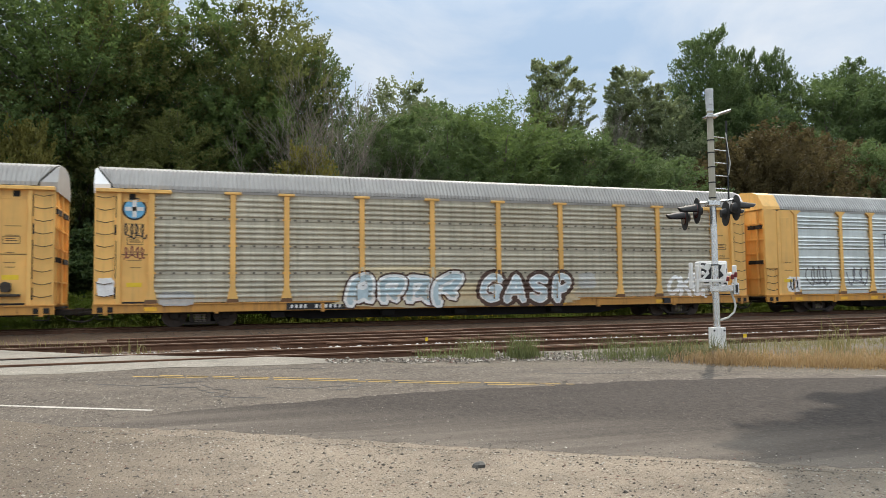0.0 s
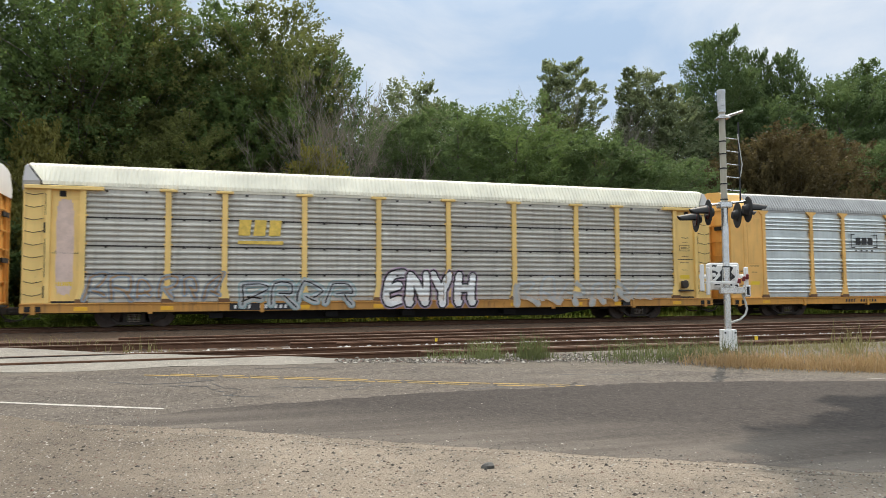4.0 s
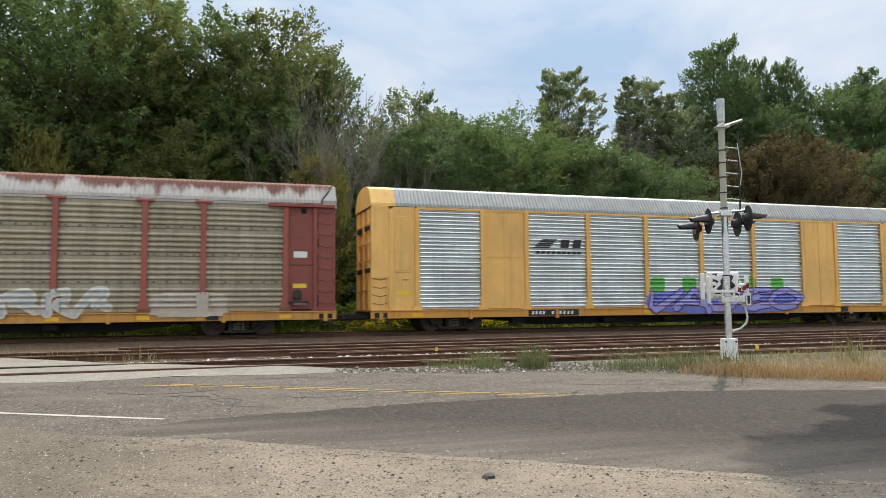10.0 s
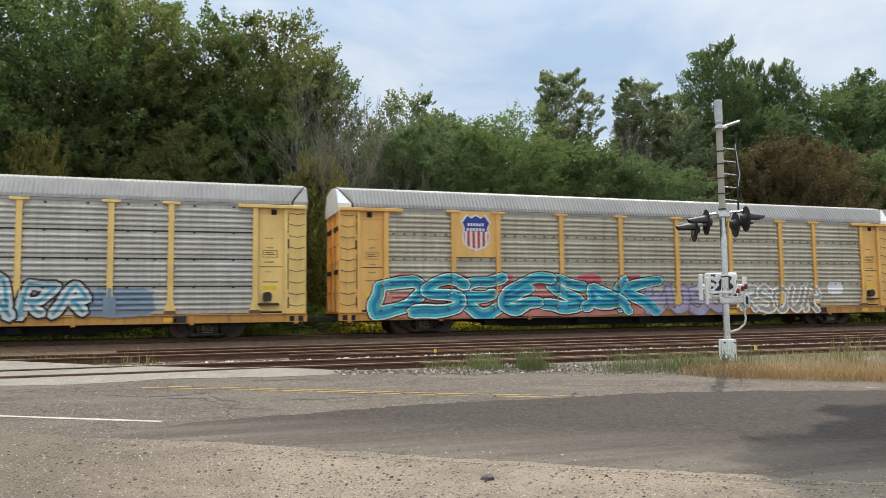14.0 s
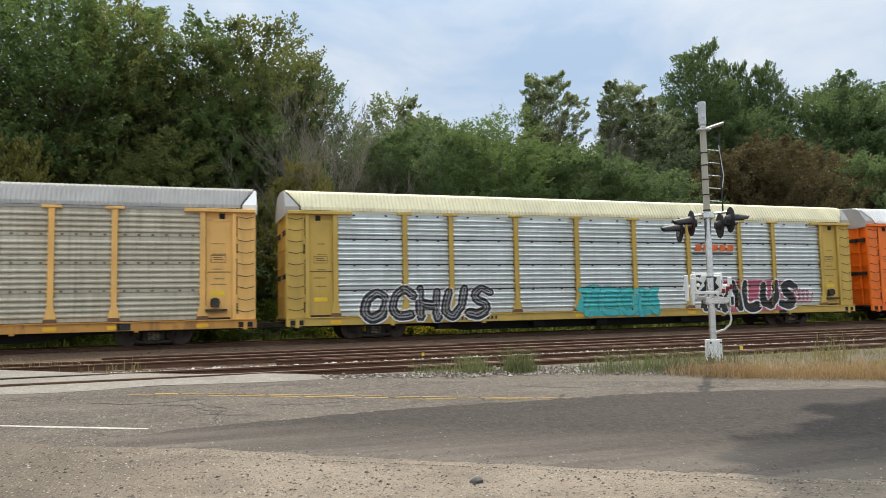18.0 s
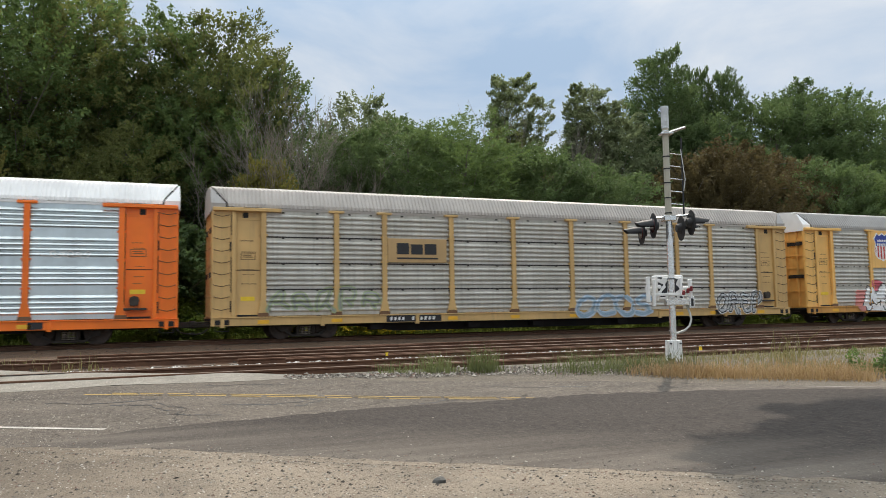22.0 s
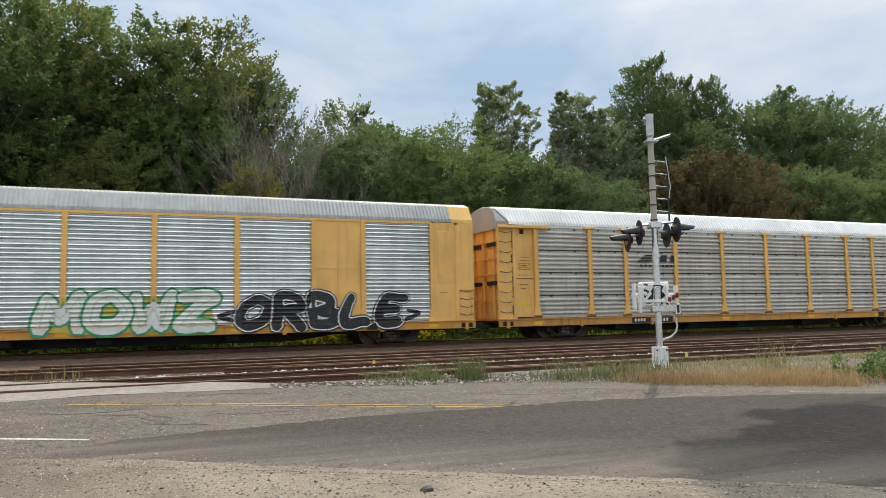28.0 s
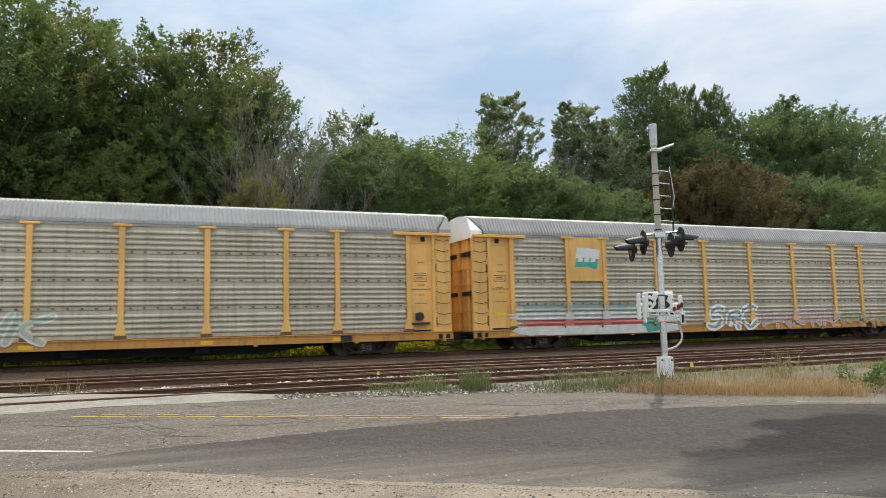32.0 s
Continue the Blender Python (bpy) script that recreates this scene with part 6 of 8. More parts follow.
def tag(i, x0, x1, z0, z1, rgb, loops=5, width=0.03, seed=0):
    """A thin scribbled line that cannot be read."""
    rng = random.Random(str((i, seed, x0)))
    s = Shape()
    n = loops * 10
    ph, k2 = rng.uniform(0, 6), rng.uniform(1.5, 2.5)
    pts = []
    for k in range(n + 1):
        t = k / n
        a = 2 * math.pi * loops * t + ph
        pts.append((x0 + (x1 - x0) * (t * 0.86 + 0.07 + 0.10 * math.cos(a)), max(0.56, (z0 + z1) / 2 + (z1 - z0) / 2 * (0.72 * math.sin(a) + 0.25 * math.sin(k2 * a)))))
    tris = []
    for (a, b), (c, d) in zip(pts, pts[1:]):
        L = math.hypot(c - a, d - b) or 1
        nx, nz = -(d - b) / L * width, (c - a) / L * width
        q = [(a - nx, b - nz), (c - nx, d - nz), (c + nx, d + nz), (a + nx, b + nz)]
        tris += [q[:3], [q[0], q[2], q[3]]]
    lay_on_side(s, tris, 0.006, i)
    return tagged(part("graffiti", s.mesh("graffiti", [can(rgb)]), BY_INDEX[i]), kind="stuff")


W, K, SILVER, TEAL = (0.90, 0.90, 0.88), (0.02, 0.02, 0.022), (0.50, 0.52, 0.52), (0.05, 0.46, 0.46)
PINK, MAROON, SKY, RUST = (0.62, 0.12, 0.15), (0.11, 0.025, 0.03), (0.35, 0.60, 0.68), (0.55, 0.14, 0.04)

BLUE_SIGN = plain("enamel_blue", (0.025, 0.05, 0.30), 0.5)
RED_SIGN = plain("enamel_red", (0.55, 0.05, 0.04), 0.5)
YELLOW_SIGN = plain("sign_yellow", (0.80, 0.55, 0.10), 0.5)
MAROON_SIGN = plain("sign_maroon", (0.15, 0.02, 0.03), 0.5)
ORANGE_SIGN = plain("sign_orange", (0.80, 0.16, 0.03), 0.5)
GREEN_SIGN = plain("sign_green", (0.03, 0.13, 0.08), 0.5)
TEAL_SIGN = plain("sign_teal", (0.05, 0.42, 0.38), 0.5)


def flat(points, y):
    """A flat polygon in x and z as a mesh."""
    s = Shape()
    s.add([(x, y, z) for x, z in points], [tuple(range(len(points)))])
    return s


def shield(i, x0, x1, z0, z1, y, blue=BLUE_SIGN):
    """An emblem: a white-rimmed shield, blue above, with red and white bars below, without its lettering."""
    def outline(k):
        m, w, h = (x0 + x1) / 2, (x1 - x0) / 2 * k, (z1 - z0) * k
        zc = (z0 + z1) / 2
        p = [(0, 0.5), (0.35, 0.42), (0.62, 0.5), (0.98, 0.30), (0.80, 0.12), (0.92, -0.08), (0.86, -0.28), (0.55, -0.40), (0.2, -0.44), (0, -0.5)]
        right = [(m + a * w, zc + b * h) for a, b in p]
        return [(2 * m - x, z) for x, z in right[:0:-1]] + right[:-1] + [right[-1]]
    car = BY_INDEX[i]
    rim = part("emblem", flat(outline(1.0), y).mesh("emblem", [M_WHITE]), car, "white-rimmed shield emblem")
    zb = z0 + (z1 - z0) * 0.54
    inner = outline(0.9)
    part("emblem_field", flat([p for p in clip(inner, 1, zb, False)], y - 0.004).mesh("field", [blue]), rim)
    lower = clip(inner, 1, zb, True)
    n = 11
    w = (x1 - x0) * 0.92 / n
    for k in range(0, n, 2):
        a = x0 + (x1 - x0) * 0.04 + k * w
        bar = clip(clip(lower, 0, a, False), 0, a + w, True)
        if len(bar) > 2:
            part("emblem_stripe", flat(bar, y - 0.004).mesh("stripe", [RED_SIGN]), rim)
    for k in (0.26, 0.13):
        zz = z1 - (z1 - z0) * (0.5 - k) - (z1 - z0) * 0.04
        half = (x1 - x0) * (0.28 if k > 0.2 else 0.31)
        m = (x0 + x1) / 2
        me = bars_mesh((i, k), m - half, m + half, zz - 0.06, zz + 0.06, 6)
        me.materials.append(M_WHITE)
        part("emblem_lettering", me, rim, "", pose(0, y - 0.008, 0))


def yellow_bay(i, z0, mat, bay=1):
    """A flat painted panel over the upper part of a bay, on which an emblem sits."""
    a, b = POSTS[bay] + 0.09, POSTS[bay + 1] - 0.09
    s = Shape().box(a, b, SIDE - 0.075, SIDE, z0, Z_EAVE - 0.06, 0.008)
    for z in (z0 + 0.5, z0 + 1.3):
        for x in (a + 0.1, b - 0.1):
            s.box(x - 0.05, x + 0.05, SIDE - 0.09, SIDE - 0.07, z, z + 0.03)
    part("emblem_panel", s.mesh("emblem_panel", [mat]), BY_INDEX[i], "flat painted panel carrying the emblem")


def words(i, text, x0, x1, z0, z1, mat, y=None):
    """Plain lettering on the side, letter by letter on the sheets."""
    s = Shape()
    n = len(text)
    w = (x1 - x0) / n
    for j, ch in enumerate(text):
        if ch == " ":
            continue
        v, f = glyph(ch, 0.03)
        bx = [p[0] for p in v]
        pts = [(x0 + w * j + (x - min(bx)) / max(0.25, max(bx) - min(bx)) * w * 0.8, z0 + yv / 0.7 * (z1 - z0)) for x, yv in v]
        lay_on_side(s, [[pts[k] for k in t] for t in f], 0.003, i)
    part("lettering", s.mesh("lettering", [mat]), BY_INDEX[i], "dark sheet lettering")


def bars_logo(i, x0, x1, z0, z1, mat, n=3, under=True, slant=0.25, label="company mark in plain bars"):
    low, w = z0 + (z1 - z0) * (0.35 if under else 0), (x1 - x0) / n
    polys = [block(x0 + k * w, x0 + (k + 0.78) * w, low, z1, slant * (z1 - low)) for k in range(n)]
    if under:
        polys.append(block(x0, x1, z0, z0 + (z1 - z0) * 0.14))
    mark_pieces(i, polys, mat, label)


def mark_pieces(i, polys, mat, label):
    """A company mark drawn in plain shapes, each a piece of its own."""
    y = SIDE - 0.066
    mark = part("company_mark", flat(polys[0], y).mesh("mark", [mat]), BY_INDEX[i], label)
    for q in polys[1:]:
        part("mark_bar", flat(q, y).mesh("bar", [mat]), mark)
    return mark


def block(x0, x1, z0, z1, slant=0.0):
    return [(x0, z0), (x1, z0), (x1 + slant, z1), (x0 + slant, z1)]


def wedge_logo(i, x0, x1, z0, z1):
    """A dark mark of slanting bands that widen, with two blocks at its end and a small line under it."""
    h, w = z1 - z0, x1 - x0
    polys = []
    for k in range(5):
        za = z0 + h * (0.36 + 0.13 * k)
        polys.append([(x0 + 0.05 + 0.1 * k, za), (x0 + w * (0.34 + 0.035 * k), za), (x0 + w * (0.36 + 0.035 * k), za + h * 0.09), (x0 + 0.1 + 0.1 * k, za + h * 0.09)])
    for a in (0.56, 0.80):
        polys.append(block(x0 + w * a, x0 + w * (a + 0.16), z0 + h * 0.40, z1 - h * 0.04, w * 0.03))
    mark = mark_pieces(i, polys, M_BLACK_PAINT, "dark slanting company mark")
    me = bars_mesh((i, "line"), x0 + 0.2, x1, z0, z0 + h * 0.16, 9)
    me.materials.append(M_BLACK_PAINT)
    tagged(part("small_line", me, mark, "", pose(0, SIDE - 0.066, 0)), kind="stuff")


def board(i, x0, x1, z0, z1, mat, ink, kind):
    """A painted sign board on the sheets with a mark in plain shapes."""
    plate = part("sign_board", Shape().box(x0, x1, SIDE - 0.085, SIDE - 0.03, z0, z1, 0.006).mesh("board", [mat]), BY_INDEX[i], "painted sign board")
    y = SIDE - 0.09
    w, h = x1 - x0, z1 - z0
    if kind == "bold":
        me = bars_mesh((i, "b"), x0 + w * 0.15, x0 + w * 0.85, z0 + h * 0.34, z0 + h * 0.82, 3, 0.0, 0.12)
        line = rect_mesh(x0 + w * 0.15, x0 + w * 0.85, z0 + h * 0.14, z0 + h * 0.21)
    else:
        me = bars_mesh((i, "b"), x0 + w * 0.07, x0 + w * 0.62, z0 + h * 0.45, z0 + h * 0.68, 7, 0.0, 0.2)
        line = rect_mesh(x0 + w * 0.05, x0 + w * 0.93, z0 + h * 0.10, z0 + h * 0.16)
        ring = Shape()
        for k in range(14):
            a, b = math.pi * k / 13 * 1.3 - 0.3, math.pi * (k + 1) / 13 * 1.3 - 0.3
            c = (x0 + w * 0.82, z0 + h * 0.48)
            q = [(c[0] + r * math.cos(t), c[1] + r * math.sin(t)) for r, t in ((0.14, a), (0.27, a), (0.27, b), (0.14, b))]
            ring.add([(x, y - 0.004, z) for x, z in q], [(0, 1, 2, 3)])
        part("sign_ring", ring.mesh("ring", [ink]), plate)
    line.materials.append(ink)
    part("underline", line, plate, "", pose(0, y - 0.002, 0))
    n = len(me.polygons)
    for k in range(n):
        one = flat([(me.vertices[j].co.x, me.vertices[j].co.z) for j in me.polygons[k].vertices], 0.0).mesh("bar", [ink])
        part("sign_bar", one, plate, "", pose(0, y - 0.002, 0))


def flag_emblem(i, x0, x1, z0, z1, top, low):
    w, h = x1 - x0, z1 - z0
    y = SIDE - 0.08
    base = part("emblem", flat([(x0, z0 + h * 0.1), (x0 + w * 0.5, z0 + h * 0.12), (x1 - w * 0.15, z0), (x1 - w * 0.06, z0 + h * 0.5), (x0 + w * 0.5, z0 + h * 0.56), (x0 + w * 0.1, z0 + h * 0.5)], y).mesh("emblem", [low]), BY_INDEX[i], "waving two-coloured flag emblem")
    part("flag_top", flat([(x0 + w * 0.05, z0 + h * 0.5), (x0 + w * 0.5, z0 + h * 0.56), (x1 - w * 0.05, z0 + h * 0.48), (x1, z1 - h * 0.08), (x0 + w * 0.55, z1 - h * 0.02), (x0 + w * 0.12, z1)], y - 0.003).mesh("flag", [top]), base)
    me = bars_mesh((i, "f"), x0 + w * 0.12, x0 + w * 0.86, z0 + h * 0.34, z0 + h * 0.64, 3, 0.2, 0.25)
    me.materials.append(M_WHITE)
    part("flag_lettering", me, base, "", pose(0, y - 0.008, 0))


def boxed_logo(i, x0, x1, z0, z1):
    h, w = z1 - z0, x1 - x0
    polys = [block(xa, xa + 0.05, z0 + h * 0.2, z1) for xa in (x0, x1 - 0.05)]
    for za in (z0 + h * 0.2, z1 - 0.05):
        polys += [block(x0 + 0.05, x0 + 0.25, za, za + 0.05), block(x1 - 0.25, x1 - 0.05, za, za + 0.05)]
    polys += [block(x0 + w * (0.18 + 0.23 * k), x0 + w * (0.36 + 0.23 * k), z0 + h * 0.38, z0 + h * 0.80) for k in range(3)]
    polys += [block(x0 + w * (0.15 + 0.2 * k), x0 + w * (0.22 + 0.2 * k), z0, z0 + h * 0.09) for k in range(4)]
    mark_pieces(i, polys, M_BLACK_PAINT, "dark bracketed company mark in plain bars")


def dress_train():
    # car 0
    c = BY_INDEX[0]
    s = Shape()
    for r, mat in ((0.40, 0), (0.34, 1)):
        s.slot = mat
        s.tube((1.83, SIDE + 0.022 - 0.004 * mat, 4.18), (1.83, SIDE + 0.026 - 0.004 * mat, 4.18), r, r, 28)
    s.slot = 2
    s.box(1.76, 1.90, SIDE + 0.010, SIDE + 0.013, 3.88, 4.48)
    s.box(1.53, 2.13, SIDE + 0.010, SIDE + 0.013, 4.11, 4.25)
    part("emblem", s.mesh("emblem", [M_BLACK_PAINT, plain("pale_blue", (0.15, 0.45, 0.70), 0.5), M_WHITE]), c, "round blue emblem with a white cross")
    cloud(0, 8.4, 19.7, 0.5, 1.55, (0.62, 0.52, 0.33), 23, 1)
    cloud(0, 9.2, 14.1, 1.5, 2.2, (0.66, 0.56, 0.36), 9, 2)
    graffiti(0, "....", 9.24, 13.99, 0.55, 2.06, ((0.20, (0.09, 0.045, 0.03)), (0.13, W), (0.0, (0.50, 0.62, 0.66))), 0.15)
    graffiti(0, "GASP", 14.71, 18.98, 0.50, 2.05, ((0.24, (0.09, 0.045, 0.03)), (0.06, W), (0.0, (0.62, 0.72, 0.76))), 0.06, 0, "white outlined graffiti word")
    graffiti(0, "OKER", 23.71, 26.13, 0.9, 1.8, ((0.03, W),), 0.15)
    cloud(0, 19.2, 20.1, 1.2, 1.95, (0.55, 0.54, 0.5), 7, 4)
    tag(0, 1.45, 2.25, 3.1, 3.7, K, 4, 0.02, 1)
    tag(0, 1.45, 2.25, 2.4, 2.9, (0.25, 0.08, 0.05), 4, 0.02, 2)
    cloud(0, 0.65, 1.25, 1.1, 1.8, W, 7, 5)
    cloud(0, 2.6, 3.9, 0.75, 1.3, (0.5, 0.5, 0.48), 9, 6)
    # car 1
    boxed_logo(1, 7.92, 9.63, 3.03, 3.83)
    cloud(1, 1.75, 2.55, 0.95, 1.75, W, 9, 1)
    tag(1, 1.85, 2.45, 1.05, 1.65, K, 3, 0.03, 1)
    tag(1, 2.89, 4.55, 1.15, 2.23, (0.2, 0.2, 0.2), 4, 0.03, 2)
    tag(1, 5.5, 6.95, 1.25, 2.23, (0.18, 0.18, 0.2), 3, 0.03, 3)
    tag(1, 13.4, 14.9, 0.9, 1.6, (0.7, 0.72, 0.72), 4, 0.03, 4)
    tag(1, 7.6, 8.6, 0.95, 1.4, (0.75, 0.76, 0.76), 3, 0.03, 5)
    # car 2
    yellow_bay(2, 2.98, YELLOW_OLD)
    shield(2, 5.53, 6.75, 3.16, 4.72, SIDE - 0.08)
    for n, (a, b, z) in enumerate(((10.2, 12.9, 2.05), (13.76, 15.46, 2.06), (15.76, 20.6, 1.97))):
        graffiti(2, ".." if b - a < 3 else "....", a, b, 0.6, z, ((0.10, W), (0.06, (0.25, 0.25, 0.24)), (0.03, (0.40, 0.41, 0.40))), 0.12, n)
    graffiti(2, "...", 8.6, 9.77, 0.98, 1.75, ((0.05, W),), 0.2, 7)
    tag(2, 1.5, 2.1, 1.3, 3.2, (0.5, 0.4, 0.5), 3, 0.04, 5)
    # car 3
    bars_logo(3, 7.53, 9.15, 2.96, 3.85, YELLOW_SIGN, 3, True, 0.1)
    graffiti(3, "......", 2.5, 7.05, 0.9, 1.9, ((0.04, (0.30, 0.35, 0.40)), (-0.06, (0.42, 0.28, 0.16))), 0.12, 1)
    graffiti(3, "....", 7.5, 11.9, 0.6, 1.8, ((0.08, (0.3, 0.42, 0.42)), (0.02, SILVER), (-0.1, K)), 0.16, 2)
    graffiti(3, "ENYH", 12.86, 16.76, 0.56, 2.1, ((0.14, (0.45, 0.33, 0.42)), (0.09, K), (0.02, W)), 0.1)
    graffiti(3, "......", 18.3, 25.0, 0.56, 1.81, ((0.06, (0.55, 0.50, 0.42)), (-0.04, SILVER)), 0.14, 3)
    cloud(3, 1.55, 2.15, 1.0, 4.6, (0.72, 0.55, 0.47), 15, 3)
    # cars 4 and 5
    boxed_logo(4, 7.53, 9.18, 3.05, 3.88)
    yellow_bay(5, 2.92, YELLOW_NEW)
    shield(5, 5.43, 6.80, 3.11, 4.66, SIDE - 0.08)
    words(5, "BUILDING AMERICA", 7.9, 12.4, 4.18, 4.56, M_BLACK_PAINT)
    for z in (4.27, 4.55):
        decal("notice", rect_mesh(1.45, 2.2, z, z + 0.2), BY_INDEX[5], SIDE - 0.07, M_WHITE, "white notice plate")
    # car 6
    cloud(6, 2.45, 10.5, 0.95, 2.02, RUST, 5, 1)
    cloud(6, 9.5, 14.5, 0.5, 2.3, (0.30, 0.42, 0.06), 13, 2, 0.002)
    for n, (a, b) in enumerate(((3.36, 5.35), (5.55, 7.33), (7.65, 9.16))):
        graffiti(6, "EN", a, b, 0.75, 2.12, ((0.10, W), (0.045, (0.04, 0.25, 0.28))), 0.10, n)
    graffiti(6, "LAMS", 10.7, 13.6, 1.3, 2.2, ((0.14, W), (0.03, K)), 0.10)
    graffiti(6, "....", 10.5, 13.75, 0.56, 1.35, ((0.10, W), (0.0, (0.35, 0.32, 0.50)), (-0.12, K)), 0.08, 2)
    graffiti(6, "GISOR", 14.6, 18.35, 0.6, 2.38, ((0.15, W), (0.05, (0.10, 0.38, 0.55)), (-0.03, (0.42, 0.66, 0.72))), 0.1)
    cloud(6, 18.65, 22.3, 0.58, 2.1, (0.48, 0.34, 0.60), 15, 4, 0.001)
    cloud(6, 18.9, 22.1, 0.55, 0.95, RUST, 9, 5, 0.002)
    graffiti(6, "KSR", 19.3, 21.8, 0.78, 2.1, ((0.08, W), (0.02, (0.03, 0.20, 0.17))), 0.12)
    cloud(6, 23.2, 26.0, 0.6, 2.1, (0.15, 0.42, 0.45), 11, 6)
    graffiti(6, "ROUS", 23.4, 26.0, 0.6, 2.05, ((0.07, W),), 0.12)
    cloud(6, 26.6, 27.5, 0.95, 2.0, (0.25, 0.28, 0.50), 7, 7)
    bars_logo(6, 7.41, 9.78, 3.2, 3.55, M_BLACK_PAINT, 9, False)
    # car 7
    wedge_logo(7, 7.28, 9.99, 3.15, 4.01)
    for n in range(4):
        a = 2.6 + 1.15 * n
        tag(7, a, a + 1.3, 0.95, 1.9, (0.66, 0.58, 0.42), 1, 0.05, n)
    graffiti(7, "....", 15.56, 20.39, 0.68, 1.93, ((0.08, (0.62, 0.58, 0.50)), (-0.04, SILVER)), 0.16, 1)
    cloud(7, 21.3, 24.2, 0.65, 1.6, (0.52, 0.46, 0.38), 11, 2)
    for k in range(2):
        decal("notice", rect_mesh(26.4, 26.9, 1.1 + 1.75 * k, 1.18 + 1.9 * k), BY_INDEX[7], SIDE + 0.02, M_WHITE, "white stencilled notice")
    # car 8
    wedge_logo(8, 7.3, 9.64, 3.13, 3.75)
    cloud(8, 12.3, 21.2, 0.55, 1.6, (0.16, 0.20, 0.58), 19, 1)
    for n in range(5):
        cloud(8, 12.9 + 1.6 * n, 13.7 + 1.6 * n, 1.5, 2.2, (0.12, 0.50, 0.08), 3, n + 5)
    graffiti(8, "VADEO", 12.6, 20.9, 0.62, 1.72, ((0.13, (0.05, 0.05, 0.20)), (0.06, (0.45, 0.30, 0.62)), (-0.03, (0.30, 0.38, 0.78))), 0.16)
    # car 9
    board(9, 10.28, 12.6, 3.05, 3.82, MAROON_SIGN, M_WHITE, "ring")
    graffiti(9, "...", 7.88, 9.97, 0.66, 2.02, ((0.10, (0.66, 0.70, 0.70)), (-0.06, (0.30, 0.50, 0.60))), 0.12, 1)
    graffiti(9, "..", 13.21, 14.85, 0.97, 2.16, ((0.10, (0.70, 0.73, 0.73)), (-0.06, (0.32, 0.52, 0.62))), 0.1, 2)
    graffiti(9, "EHS", 5.2, 7.6, 1.1, 1.85, ((0.03, (0.12, 0.26, 0.36)),), 0.1)
    tag(9, 15.1, 15.8, 1.1, 1.7, (0.5, 0.48, 0.44), 3, 0.03, 3)
    tag(9, 1.5, 2.1, 3.6, 4.5, (0.35, 0.42, 0.46), 2, 0.05, 4)
    # car 10
    board(10, 7.32, 9.75, 2.9, 3.88, YELLOW_SIGN, M_BLACK_PAINT, "bold")
    graffiti(10, "HEAR", 2.55, 6.8, 0.56, 1.97, ((0.11, K), (0.03, (0.45, 0.43, 0.44))), 0.12)
    graffiti(10, "CRUNZ", 7.44, 12.7, 0.9, 1.84, ((0.05, (0.58, 0.57, 0.55)), (0.0, (0.36, 0.36, 0.35))), 0.12)
    graffiti(10, "...", 13.1, 15.95, 0.6, 1.94, ((0.09, (0.62, 0.64, 0.5)), (-0.02, (0.10, 0.36, 0.38))), 0.18, 2)
    graffiti(10, "....", 16.3, 20.55, 0.6, 2.28, ((0.12, K), (0.05, (0.66, 0.70, 0.68)), (-0.06, (0.12, 0.38, 0.50))), 0.2, 3)
    cloud(10, 20.4, 22.8, 0.75, 1.85, (0.22, 0.30, 0.38), 9, 4)
    tag(10, 1.55, 2.2, 2.3, 3.4, K, 3, 0.025, 5)
    # car 11
    yellow_bay(11, 3.0, YELLOW)
    shield(11, 5.46, 6.76, 3.22, 4.74, SIDE - 0.08)
    cloud(11, 1.2, 14.9, 0.5, 1.7, (0.66, 0.24, 0.20), 27, 1)
    for n in range(6):
        cloud(11, 2.6 + 2.0 * n, 3.8 + 2.0 * n, 1.7, 2.35, PINK, 5, n + 2, 0.001)
    graffiti(11, "DSEESAK", 2.0, 14.4, 0.56, 2.3, ((0.15, K), (0.105, W), (0.06, (0.05, 0.55, 0.58)), (-0.045, (0.03, 0.24, 0.46))), 0.26)
    graffiti(11, "WUSO", 13.9, 18.3, 0.56, 1.95, ((0.11, (0.22, 0.18, 0.30)), (0.04, (0.45, 0.42, 0.55))), 0.16)
    graffiti(11, "RSOUR", 18.95, 23.4, 0.56, 1.9, ((0.10, W), (-0.01, (0.42, 0.38, 0.30))), 0.18)
    cloud(11, 23.9, 24.9, 1.4, 2.05, W, 7, 9)
    # car 12
    yellow_bay(12, 2.85, YELLOW)
    shield(12, 5.55, 6.75, 3.0, 4.6, SIDE - 0.08)
    tag(12, 1.45, 2.2, 2.6, 4.0, W, 5, 0.025, 1)
    # car 13
    yellow_bay(13, 2.96, YELLOW)
    shield(13, 5.51, 6.80, 3.1, 4.75, SIDE - 0.08)
    graffiti(13, "RELIC", 13.05, 18.3, 0.56, 2.3, ((0.15, W), (0.11, K), (0.04, SILVER), (-0.05, (0.68, 0.68, 0.66))), 0.1)
    for x in (12.1, 18.5):
        graffiti(13, "*", x, x + 0.9, 1.0, 2.0, ((0.10, W), (0.0, (0.4, 0.4, 0.4))), 0.1, int(x))
    cloud(13, 1.3, 2.2, 1.5, 1.85, W, 5, 3)
    # car 14
    graffiti(14, "OCHUS", 3.4, 8.8, 0.56, 2.05, ((0.14, W), (0.08, K), (-0.03, (0.36, 0.36, 0.38)), (-0.10, K)), 0.14)
    cloud(14, 12.5, 17.0, 0.56, 1.85, (0.06, 0.50, 0.50), 7, 1)
